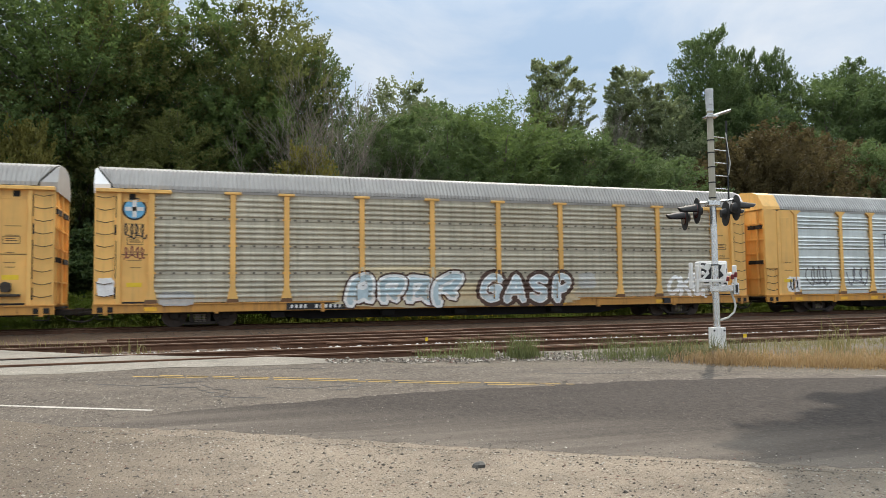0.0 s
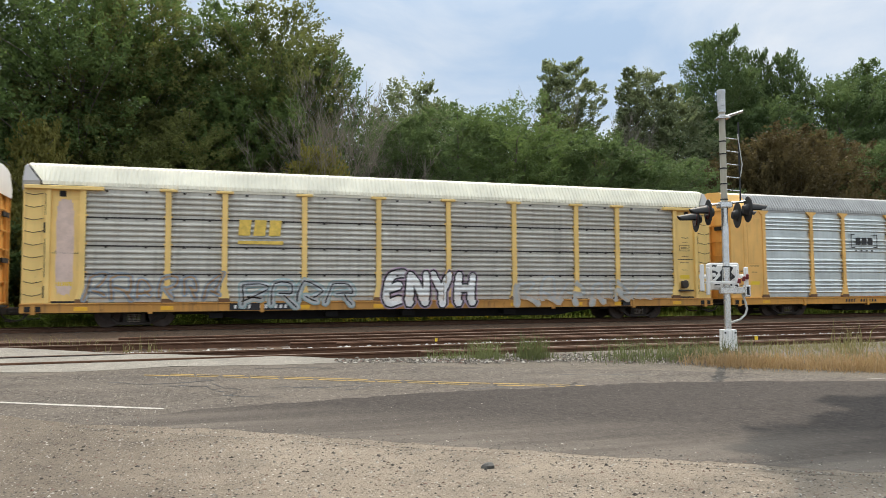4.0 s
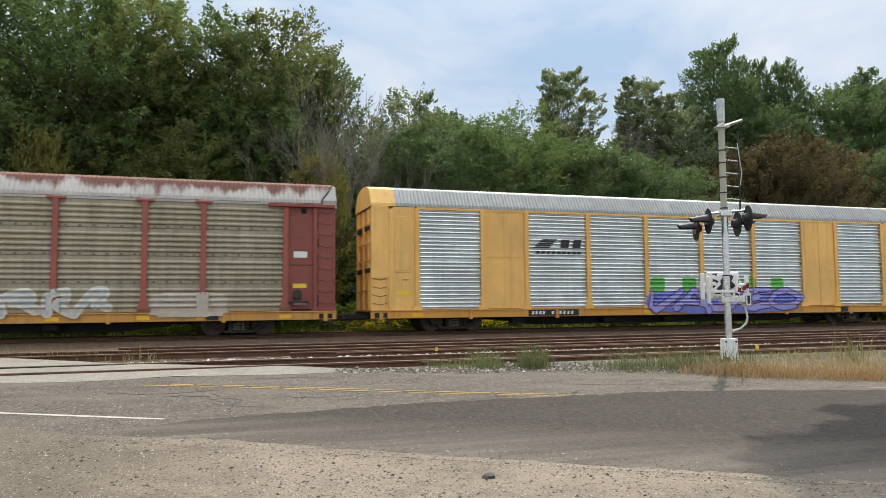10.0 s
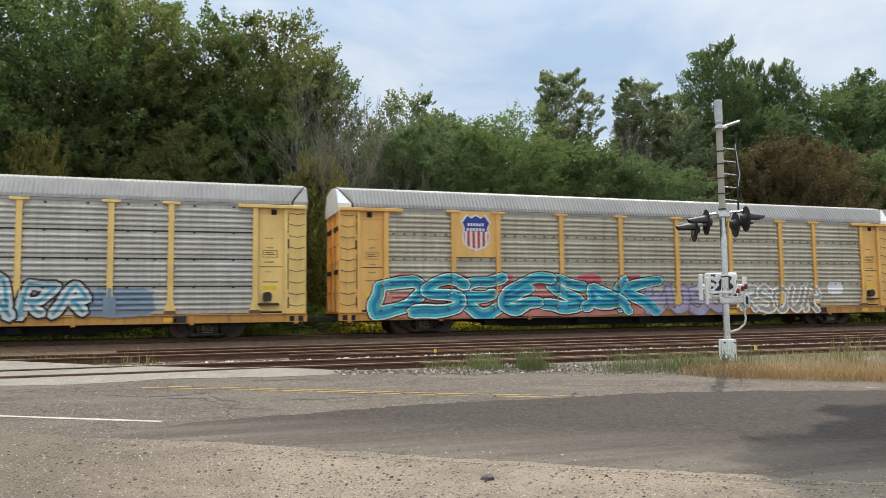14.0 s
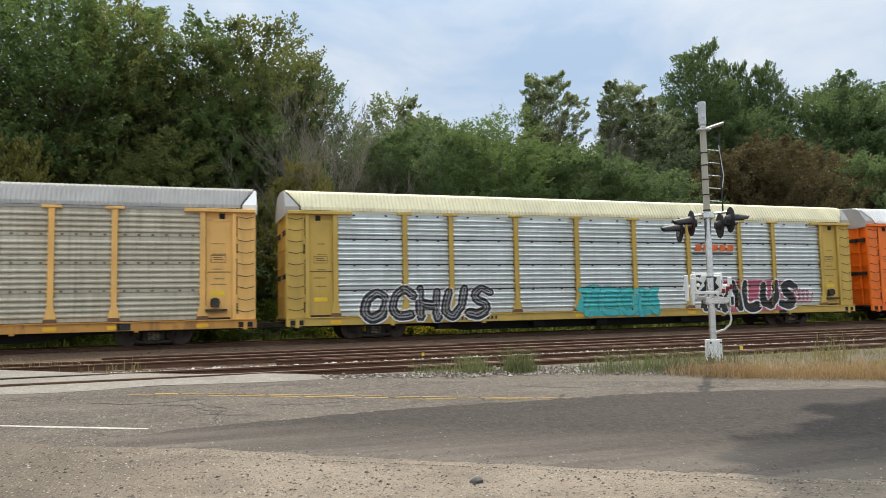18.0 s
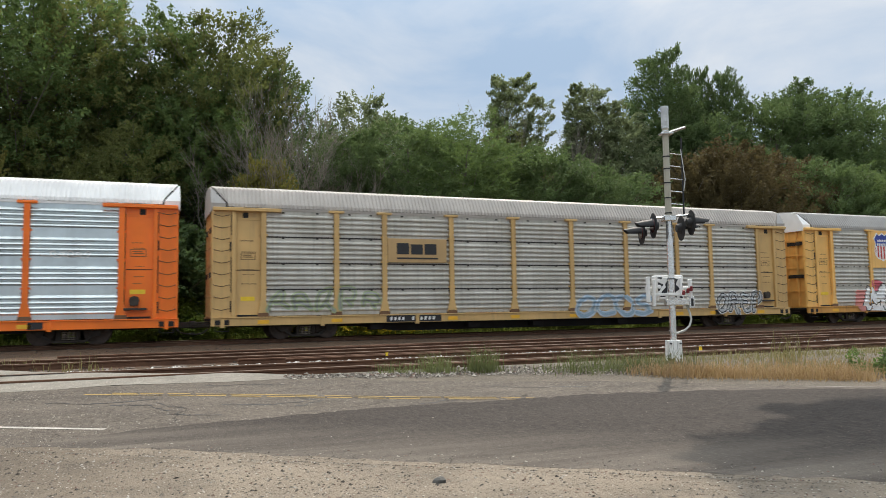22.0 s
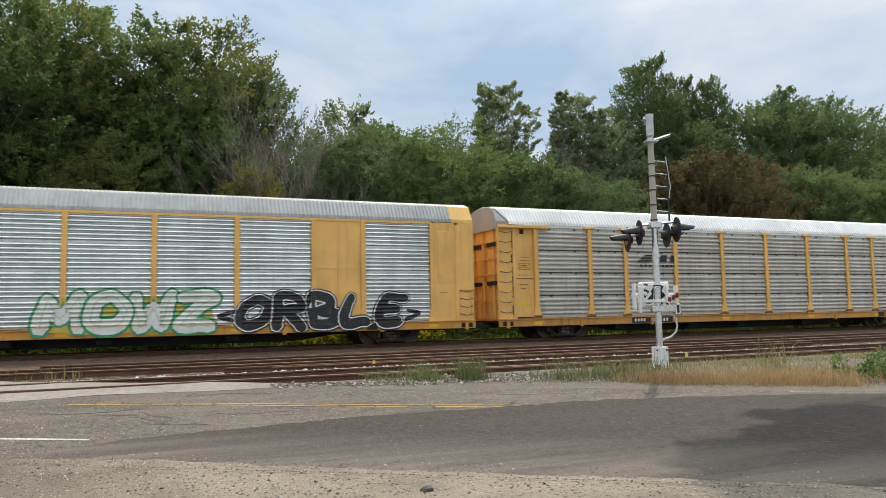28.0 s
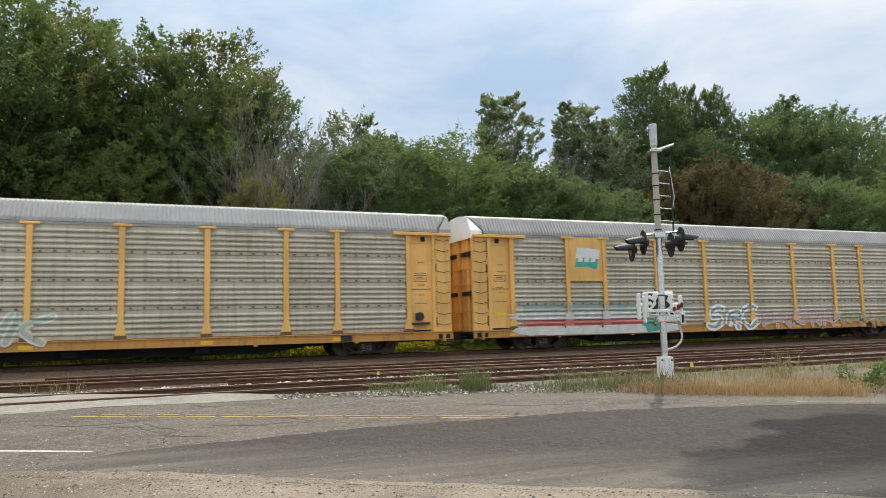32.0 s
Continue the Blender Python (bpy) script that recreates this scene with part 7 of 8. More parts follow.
    graffiti(14, "TECK", 12.7, 16.7, 0.6, 1.9, ((0.06, (0.03, 0.28, 0.30)), (0.02, (0.08, 0.52, 0.52))), 0.12)
    cloud(14, 18.9, 24.6, 0.6, 2.2, (0.52, 0.12, 0.18), 21, 2)
    graffiti(14, "KALUS", 19.05, 24.5, 0.62, 2.15, ((0.13, W), (0.06, K)), 0.14, 0, "black graffiti word with white and pink edge")
    tag(14, 24.2, 25.4, 1.0, 1.8, (0.55, 0.16, 0.22), 4, 0.03, 4)
    for i, a, z in ((14, 18.75, 3.44), (15, 18.85, 3.3), (16, 18.75, 3.25)):
        bars_logo(i, a, a + 2.2, z, z + 0.3, ORANGE_SIGN, 5, False, 0.3)
        decal("underline", rect_mesh(a - 0.15, a + 2.1, z - 0.16, z - 0.10), BY_INDEX[i], SIDE - 0.063, M_BLACK_PAINT)
    tag(16, 23.7, 25.2, 2.95, 3.2, W, 5, 0.02, 1)
    # car 17
    board(17, 7.2, 9.7, 2.9, 3.85, paint("faded_tan_sign", (0.52, 0.34, 0.15), 0.1, 0.2), M_BLACK_PAINT, "bold")
    graffiti(17, ".....", 2.5, 6.9, 0.95, 2.0, ((0.03, (0.36, 0.42, 0.24)), (-0.06, (0.30, 0.31, 0.28))), 0.12, 1)
    graffiti(17, "OCOS", 15.75, 19.8, 0.56, 1.6, ((0.08, (0.50, 0.58, 0.66)), (-0.02, (0.30, 0.42, 0.52))), 0.12)
    graffiti(17, "OREP", 23.46, 26.2, 0.6, 1.66, ((0.10, W), (0.05, K), (-0.03, SILVER)), 0.14)
    # car 18
    yellow_bay(18, 2.85, YELLOW)
    shield(18, 5.42, 6.72, 3.17, 4.72, SIDE - 0.08)
    words(18, "BUILDING AMERICA", 7.86, 12.3, 3.95, 4.32, M_BLACK_PAINT)
    for n, x in enumerate((5.0, 6.6, 8.3, 9.9, 11.3, 12.9, 14.4, 15.8, 17.3, 18.6, 20.2, 21.4, 22.8, 24.2, 25.4)):
        cloud(18, x, x + 1.0, 1.6, 2.22, PINK, 3, n)
    for n, (a, b) in enumerate(((4.5, 11.9), (12.3, 19.2), (19.8, 26.4))):
        cloud(18, a, b, 0.55, 1.05, W, 9, n + 40)
    for n, (a, b) in enumerate(((3.9, 4.9), (11.6, 12.5), (18.9, 19.9), (26.1, 27.1))):
        cloud(18, a, b, 0.58, 1.75, (0.66, 0.26, 0.22), 5, n + 20)
    for n, x in enumerate((5.6, 10.5, 19.8, 22.2, 24.6)):
        cloud(18, x, x + 0.35, 1.0, 1.7, (0.22, 0.52, 0.10), 3, n + 30, 0.001)
    for n, (word, a, b) in enumerate((("MULST", 4.7, 12.0), ("STRANGE", 12.3, 19.2), ("GEKOE", 19.75, 26.3))):
        graffiti(18, word, a, b, 0.58, 1.98, ((0.145, K), (0.085, W)), 0.10, n, "large white graffiti word with black edge")
    # car 19
    yellow_bay(19, 2.98, YELLOW)
    flag_emblem(19, 5.45, 6.80, 3.42, 4.49, plain("flag_red", (0.70, 0.12, 0.04), 0.5), GREEN_SIGN)
    graffiti(19, "CRIMP", 2.2, 8.3, 0.56, 2.0, ((0.13, K), (0.07, W), (0.02, TEAL)), 0.14)
    graffiti(19, "TOXY", 8.6, 14.7, 0.56, 2.2, ((0.16, K), (0.10, TEAL), (0.0, (0.10, 0.60, 0.58))), 0.16)
    cloud(19, 18.3, 24.5, 0.6, 2.0, (0.55, 0.04, 0.07), 13, 1)
    graffiti(19, "OPEG", 18.9, 23.9, 0.58, 2.1, ((0.17, K), (0.11, W)), 0.08)
    for x in (18.3, 23.9):
        cloud(19, x, x + 0.55, 1.4, 2.05, W, 5, int(x), 0.006)
    # car 20
    yellow_bay(20, 2.8, YELLOW_PALE)
    shield(20, 5.45, 6.75, 3.0, 4.6, SIDE - 0.08)
    tag(20, 2.7, 4.1, 1.45, 1.95, (0.12, 0.12, 0.12), 5, 0.02, 1)
    tag(20, 5.3, 6.9, 0.9, 1.45, (0.13, 0.13, 0.13), 5, 0.02, 2)
    cloud(20, 13.8, 15.6, 0.85, 1.6, (0.55, 0.54, 0.52), 9, 3)
    tag(20, 10.5, 13.0, 0.9, 1.4, (0.5, 0.5, 0.48), 5, 0.02, 4)
    tag(20, 16.5, 19.0, 0.9, 1.5, (0.16, 0.16, 0.16), 5, 0.02, 5)
    tag(20, 0.7, 2.2, 2.8, 4.2, (0.15, 0.12, 0.10), 5, 0.02, 6)
    # car 21
    wedge_logo(21, 7.27, 9.6, 3.13, 3.78)
    graffiti(21, "OINSET", 2.1, 9.3, 0.62, 2.3, ((0.17, W), (0.14, (0.03, 0.06, 0.14)), (0.07, (0.78, 0.77, 0.70))), 0.16)
    cloud(21, 11.8, 17.9, 0.6, 2.0, (0.55, 0.45, 0.08), 11, 1)
    graffiti(21, "MOWZ", 12.0, 17.7, 0.58, 2.2, ((0.19, (0.05, 0.32, 0.14)), (0.11, (0.78, 0.80, 0.74)), (-0.09, (0.55, 0.66, 0.52))), 0.14)
    graffiti(21, "ORBLE", 18.4, 24.9, 0.6, 2.1, ((0.15, K), (0.10, W), (0.055, K)), 0.14, 0, "black graffiti word with white inner line")
    graffiti(21, "<", 17.7, 18.4, 0.9, 1.5, ((0.12, W), (0.06, K)), 0.1)
    graffiti(21, ">", 24.9, 25.6, 0.8, 1.5, ((0.12, W), (0.06, K)), 0.1)
    # cars 22 to 24
    wedge_logo(22, 7.65, 10.04, 3.13, 3.69)
    wedge_logo(23, 7.26, 9.66, 3.04, 3.69)
    wedge_logo(24, 7.18, 9.68, 3.03, 3.72)
    cloud(23, 2.5, 22.5, 0.56, 1.2, (0.50, 0.36, 0.28), 31, 1)
    graffiti(23, "USAIL", 2.45, 6.6, 0.8, 1.75, ((0.10, (0.76, 0.72, 0.66)), (-0.06, (0.40, 0.25, 0.17))), 0.1)
    graffiti(23, "OSCUR", 7.05, 10.05, 0.78, 1.65, ((0.11, (0.45, 0.18, 0.20)), (0.07, (0.72, 0.68, 0.66)), (-0.03, (0.36, 0.20, 0.22))), 0.1)
    graffiti(23, "...", 10.3, 12.6, 0.8, 1.6, ((0.04, (0.36, 0.38, 0.36)), (-0.06, (0.26, 0.25, 0.23))), 0.14, 3)
    graffiti(23, "....", 13.3, 17.2, 0.78, 1.76, ((0.09, (0.72, 0.48, 0.43)), (-0.08, (0.66, 0.58, 0.52))), 0.14, 4)
    tag(23, 17.5, 19.0, 0.95, 1.5, (0.58, 0.56, 0.52), 4, 0.03, 5)
    graffiti(23, "TADONS", 21.4, 26.0, 0.72, 1.92, ((0.09, (0.56, 0.58, 0.50)), (0.01, (0.12, 0.16, 0.13))), 0.14)
    graffiti(24, "S.FNK", 7.3, 13.4, 0.72, 1.86, ((0.09, (0.70, 0.70, 0.64)), (0.0, (0.44, 0.52, 0.40))), 0.16)
    cloud(24, 10.4, 11.4, 0.75, 1.5, (0.62, 0.40, 0.40), 5, 2, 0.012)
    # car 25
    yellow_bay(25, 2.9, YELLOW)
    flag_emblem(25, 5.5, 6.85, 3.43, 4.39, M_WHITE, TEAL_SIGN)
    cloud(25, 1.9, 11.6, 0.56, 1.0, (0.72, 0.72, 0.68), 21, 1)
    cloud(25, 2.4, 11.2, 0.95, 1.25, (0.56, 0.16, 0.15), 23, 2, 0.003)
    cloud(25, 1.7, 12.4, 1.22, 1.6, (0.66, 0.66, 0.62), 25, 3, 0.001)
    cloud(25, 2.4, 12.4, 1.45, 2.0, (0.36, 0.42, 0.36), 17, 4)
    graffiti(25, "S.C", 12.75, 15.9, 0.58, 1.85, ((0.10, W), (-0.04, (0.30, 0.36, 0.36))), 0.14)
    graffiti(25, ".....", 16.1, 21.2, 0.58, 1.6, ((0.06, (0.68, 0.48, 0.46)), (-0.05, (0.40, 0.38, 0.38))), 0.16, 2)
    graffiti(25, "....", 21.4, 24.9, 0.58, 1.56, ((0.06, (0.62, 0.36, 0.12)), (-0.05, (0.12, 0.42, 0.42))), 0.16, 3)
    cloud(25, 9.0, 10.2, 0.56, 1.9, (0.10, 0.38, 0.32), 5, 5, 0.006)


dress_train()


# ---- crossing signal ----
M_GALV = plain("galvanised_pole", (0.76, 0.75, 0.72), 0.26, 0.85, 0.12, 9)
M_POLE_WHITE = paint("weathered_white_enamel", (0.80, 0.79, 0.76), 0.08, 0.25)
M_SIGNAL_BLACK = plain("matt_black_signal", (0.012, 0.012, 0.013), 0.6, 0, 0.2)
M_LENS = plain("red_signal_lens", (0.05, 0.004, 0.004), 0.15, 0, 0.1)
M_RED_KNOB = plain("dull_red_cap", (0.22, 0.03, 0.035), 0.6)
M_CABLE = plain("pale_cable", (0.5, 0.5, 0.47), 0.6)


def signal_mast():
    root = tagged(new("crossing_signal"), "silver railway crossing signal mast with black lamps", "crossing signal")
    root.matrix_basis = pose(10.22, 12.66, 0.12, 0, 0, -20)
    p = part("pole", Shape().tube((0, 0, 0.25), (0, 0, 2.95), 0.070, 0.067, 20).mesh("pole", [M_GALV], False), root)
    part("upper_pole", Shape().tube((0, 0, 2.95), (0, 0, 4.95), 0.067, 0.064, 20).mesh("upper_pole", [paint("dull_buff_zinc", (0.40, 0.375, 0.30), 0.1, 0.5, 0.55)]), root, "dull buff upper length of the pole")
    for k, z in enumerate((0.62, 1.70, 3.08, 3.40, 3.72, 4.02, 4.28, 4.82, 4.92)):
        part("band", shared("band", lambda: Shape().tube((0, 0, 0), (0, 0, 0.024), 0.077, 0.077, 16).mesh("band"), M_SIGNAL_BLACK if 0 < k < 7 else M_GALV), p, "dark band round the pole", pose(0, 0, z))
    part("pole_cap", Shape().tube((0, 0, 4.90), (0, 0, 5.30), 0.076, 0.080, 18).tube((0, 0, 5.30), (0, 0, 5.37), 0.086, 0.080, 18).box(-0.035, 0.030, -0.085, -0.06, 5.02, 5.16, 0.012).mesh("cap", [plain("pale_grey_cap", (0.52, 0.54, 0.55), 0.5)]), root, "pale grey capped pole top")
    part("top_arm", Shape().tube((0.05, 0, 4.80), (0.40, -0.1, 4.90), 0.032, 0.030, 8).box(-0.12, 0.14, -0.11, 0.11, 4.76, 4.80, 0.01).mesh("arm", [M_GALV]), root, "short bracket near the top")
    # what is left of a ladder behind the pole
    ladder = part("ladder", Shape().path([(0.42, 0.25, 3.05), (0.42, 0.25, 4.75)], 0.019, 6).mesh("ladder", [M_SIGNAL_BLACK]), root, "thin dark ladder rail")
    for k in range(5):
        part("rung", shared("rung", lambda: Shape().tube((0.05, 0.05, 0), (0.42, 0.25, 0), 0.013, 0.013, 5).mesh("rung"), M_GALV), ladder, "", pose(0, 0, 3.3 + 0.27 * k))
    part("loose_cable", Shape().path([(0.40, 0.24, 4.5), (0.43, 0.24, 4.2), (0.47, 0.23, 3.85), (0.43, 0.24, 3.6)], 0.011, 6).mesh("cable", [M_CABLE]), ladder, "pale loose cable")
    # the lamps on their cross arm
    part("cross_arm", Shape().tube((-0.36, 0.0, 2.98), (0.50, 0.06, 3.06), 0.026, 0.026, 8).box(-0.13, 0.13, -0.12, 0.12, 2.92, 3.04, 0.015).tube((-0.36, 0, 2.98), (-0.36, 0, 2.86), 0.03, 0.03, 8).tube((0.50, 0.06, 3.06), (0.50, 0.06, 2.9), 0.03, 0.03, 8).mesh("arm", [M_GALV]), root)

    def lamp(x, y, z, turn):
        disc = part("lamp", Shape().tube((0, 0, 0), (0.015, 0, 0), 0.265, 0.265, 28).tube((0.015, 0, 0), (0.11, 0, 0), 0.12, 0.08, 18).mesh("lamp", [M_SIGNAL_BLACK]), root, "black flashing lamp with its round backboard", pose(x, y, z, 0, 0, turn))
        hood = Shape()
        n = 12
        for i in range(n + 1):
            a = math.pi * (i / n)
            c, q = math.cos(a), math.sin(a)
            hood.v += [(-0.01, 0.145 * c, 0.15 * q - 0.01), (-0.30 - 0.08 * q, 0.11 * c, 0.085 * q - 0.01)]
        hood.f = [(2 * i, 2 * i + 1, 2 * i + 3, 2 * i + 2) for i in range(n)]
        hood.mi = [0] * n
        part("hood", hood.mesh("hood", [M_SIGNAL_BLACK]), disc)
        part("lens", Shape().tube((-0.02, 0, 0), (-0.005, 0, 0), 0.145, 0.15, 20).mesh("lens", [M_LENS]), disc)

    lamp(-0.37, -0.10, 2.82, -2)
    lamp(-0.50, 0.30, 2.72, -2)
    lamp(0.46, -0.06, 2.88, 178)
    lamp(0.37, 0.30, 2.80, 178)
    # the gate mechanism
    gate = part("gate_box", Shape().box(-0.29, 0.29, 0.08, 0.42, 1.24, 1.80, 0.03).box(-0.25, 0.25, 0.05, 0.09, 1.29, 1.75, 0.012).mesh("gate_box", [M_POLE_WHITE]), root, "white gate mechanism box")
    # flat near-black zigzag polygons over the front of the box
    for poly in ([(-0.27, 1.76), (-0.16, 1.76), (-0.23, 1.64), (-0.15, 1.60), (-0.27, 1.42)], [(-0.06, 1.68), (-0.12, 1.60), (-0.10, 1.54), (-0.20, 1.44), (-0.23, 1.34), (-0.12, 1.34), (-0.07, 1.46)], [(0.06, 1.74), (0.16, 1.70), (0.11, 1.60), (0.20, 1.50), (0.10, 1.44), (0.13, 1.32), (0.06, 1.34)], [(0.20, 1.72), (0.26, 1.62), (0.22, 1.40), (0.26, 1.30), (0.18, 1.32)]):
        part("spray_mark", flat(poly, 0.044).mesh("mark", [can(K)]), gate, "black zigzag mark on the box")
    for z in (1.42, 1.55, 1.68):
        part("lug", shared("lug", lambda: Shape().tube((0, 0, 0), (0, -0.05, 0), 0.045, 0.035, 10).mesh("lug"), M_POLE_WHITE), gate, "", pose(-0.24, 0.05, z))
    part("gate_arm_bracket", Shape().box(-0.56, -0.50, -0.18, -0.06, 1.22, 1.76, 0.015).box(-0.44, -0.38, -0.16, -0.06, 1.14, 1.70, 0.015).box(-0.46, 0.12, -0.14, -0.09, 1.36, 1.42, 0.008).mesh("bracket", [M_POLE_WHITE]), root, "white counterweight bracket of the gate")
    part("gate_shaft", Shape().tube((-0.5, 0.15, 1.52), (0.42, 0.15, 1.52), 0.04, 0.04, 10).tube((0.18, -0.05, 1.35), (0.18, -0.05, 1.70), 0.03, 0.03, 8).mesh("shaft", [M_POLE_WHITE]), root)
    part("gate_plate", Shape().box(0.34, 0.40, -0.12, 0.0, 1.30, 1.70, 0.012).mesh("plate", [M_POLE_WHITE]), root)
    for x, z in ((0.20, 1.40), (0.29, 1.44), (0.36, 1.48)):
        part("red_cap", shared("cap", lambda: Shape().tube((0, 0, 0), (0, -0.03, 0.09), 0.035, 0.028, 10).mesh("cap"), M_RED_KNOB), root, "dull red cap", pose(x, -0.14, z - 0.02))
    part("lower_box", Shape().box(-0.14, 0.34, -0.10, 0.10, 1.16, 1.30, 0.02).box(0.33, 0.44, -0.12, 0.04, 1.10, 1.34, 0.012).mesh("lower_box", [M_GALV]), root)
    part("dark_slot", Shape().box(0.36, 0.41, -0.125, -0.115, 1.14, 1.30).mesh("slot", [M_SIGNAL_BLACK]), root)
    part("conduit", Shape().path([(0.30, -0.02, 1.16), (0.36, -0.02, 1.0), (0.385, -0.02, 0.86), (0.35, -0.02, 0.74), (0.24, -0.01, 0.64), (0.06, 0, 0.58)], 0.022, 8).mesh("conduit", [M_CABLE]), root, "pale bent cable conduit")
    base = part("base", Shape().prism([(-0.16, 0.0), (0.16, 0.0), (0.135, 0.06), (0.13, 0.44), (-0.13, 0.44), (-0.135, 0.06)], -0.13, 0.13).mesh("base", [M_POLE_WHITE]), root, "white cast base")
    for x in (-0.045, 0.045):
        part("rib", shared("base_rib", lambda: Shape().box(-0.012, 0.012, -0.03, 0, 0.03, 0.43, 0.004).mesh("rib"), M_POLE_WHITE), base, "", pose(x, -0.13, 0))
    for x in (-0.10, 0.10):
        for z in (0.05, 0.38):
            part("bolt", shared("bolt", lambda: Shape().tube((0, 0, 0), (0, -0.02, 0), 0.02, 0.02, 6).mesh("bolt"), M_SIGNAL_BLACK), base, "", pose(x, -0.13, z))
    s = Shape().box(-0.4, 0.4, -0.35, 0.35, -0.12, 0.0, 0.02)
    part("footing", s.mesh("footing", [M_APRON]), root, "concrete footing")


# ---- weeds, stones and small things ----
def blades(nr, pts, height, width, lean=0.35):
    """Grass blades as thin tapered quads at the given feet (n, 3)."""
    n = len(pts)
    h = height * (0.22 + 0.78 * nr.uniform(0, 1, n) ** 1.7)
    a = nr.uniform(0, 2 * np.pi, n)
    side = np.stack([np.cos(a), np.sin(a), np.zeros(n)], 1) * (width * nr.uniform(0.6, 1.3, n))[:, None]
    b = nr.uniform(0, 2 * np.pi, n)
    k = lean * nr.uniform(0, 1, n)
    way = np.stack([np.cos(b), np.sin(b), np.zeros(n)], 1)
    rise = np.array((0, 0, 1.0))
    mid = pts + way * (h * k * 0.28)[:, None] + rise * (h * 0.55)[:, None]
    tip = pts + way * (h * k)[:, None] + rise * (h * (1 - 0.25 * k))[:, None]
    low = np.stack([pts - side, pts + side, mid + side * 0.75, mid - side * 0.75], axis=1)
    high = np.stack([mid - side * 0.75, mid + side * 0.75, tip + side * 0.12, tip - side * 0.12], axis=1)
    return np.concatenate([low, high]).reshape(-1, 3)


def strip_points(nr, n, a, b, spread, sigma=0.5):
    knots = nr.uniform(0, 1, 70)
    t = np.where(nr.uniform(0, 1, n) < 0.6, knots[nr.integers(0, 70, n)] + nr.normal(0, 0.008, n), nr.uniform(0, 1, n))[:, None]
    p = np.array(a) + (np.array(b) - np.array(a)) * t + np.clip(nr.normal(0, sigma, (n, 2)), -1, 1) * spread
    z = np.array([ground_z(x, y) for x, y in p])
    return np.concatenate([p, z[:, None] - 0.01], 1)


def stone_field(name, seed, n, pick, lo, hi, mat, label):
    rng = random.Random(seed)
    s = Shape()
    for _ in range(n):
        x, y, z = pick(rng)
        r = lo + (hi - lo) * rng.random() ** 3
        q = [(x + r * rng.uniform(0.6, 1.2) * c, y + r * rng.uniform(0.6, 1.2) * t, z + r * 0.1 * rng.random()) for c, t in ((1, 0), (0.2, 1), (-1, 0.1), (-0.1, -1))]
        q.append((x + r * rng.uniform(-0.3, 0.3), y + r * rng.uniform(-0.3, 0.3), z + r * rng.uniform(0.45, 0.8)))
        q.append((q[4][0] + r * rng.uniform(-0.5, 0.5), q[4][1] + r * rng.uniform(-0.4, 0.4), q[4][2] * 0.35 + (z + r * 0.6) * 0.65))
        s.add(q, [(0, 1, 5), (0, 5, 4), (1, 2, 5), (2, 4, 5), (2, 3, 4), (3, 0, 4)])
    return tagged(new(name, s.mesh(name, [mat])), label, "stones", kind="stuff")


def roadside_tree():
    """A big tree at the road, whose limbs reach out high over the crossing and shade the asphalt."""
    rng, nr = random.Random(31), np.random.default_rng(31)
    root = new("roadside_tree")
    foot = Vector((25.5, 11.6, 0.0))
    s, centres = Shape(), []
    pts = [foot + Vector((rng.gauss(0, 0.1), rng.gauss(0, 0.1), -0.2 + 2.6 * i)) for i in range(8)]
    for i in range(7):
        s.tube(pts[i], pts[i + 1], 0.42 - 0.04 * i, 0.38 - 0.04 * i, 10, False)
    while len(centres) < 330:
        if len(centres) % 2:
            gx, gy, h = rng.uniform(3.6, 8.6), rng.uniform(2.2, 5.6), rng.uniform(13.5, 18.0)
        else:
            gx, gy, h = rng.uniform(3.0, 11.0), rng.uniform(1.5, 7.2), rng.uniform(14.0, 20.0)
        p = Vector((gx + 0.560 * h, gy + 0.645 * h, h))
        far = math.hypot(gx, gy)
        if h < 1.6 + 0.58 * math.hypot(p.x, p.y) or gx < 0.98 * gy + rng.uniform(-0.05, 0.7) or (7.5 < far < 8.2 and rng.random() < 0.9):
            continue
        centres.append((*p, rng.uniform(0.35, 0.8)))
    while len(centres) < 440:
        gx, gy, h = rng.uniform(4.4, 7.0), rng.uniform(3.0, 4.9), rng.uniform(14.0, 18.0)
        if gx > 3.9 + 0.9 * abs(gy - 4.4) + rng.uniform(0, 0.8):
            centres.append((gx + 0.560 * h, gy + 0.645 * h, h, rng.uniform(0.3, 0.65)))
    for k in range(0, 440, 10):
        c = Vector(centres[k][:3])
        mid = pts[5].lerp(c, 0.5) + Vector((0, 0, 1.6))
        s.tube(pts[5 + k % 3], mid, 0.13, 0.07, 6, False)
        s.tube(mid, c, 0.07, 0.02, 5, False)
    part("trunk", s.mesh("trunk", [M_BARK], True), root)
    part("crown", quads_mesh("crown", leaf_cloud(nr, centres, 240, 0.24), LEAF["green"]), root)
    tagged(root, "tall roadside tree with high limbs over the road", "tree")


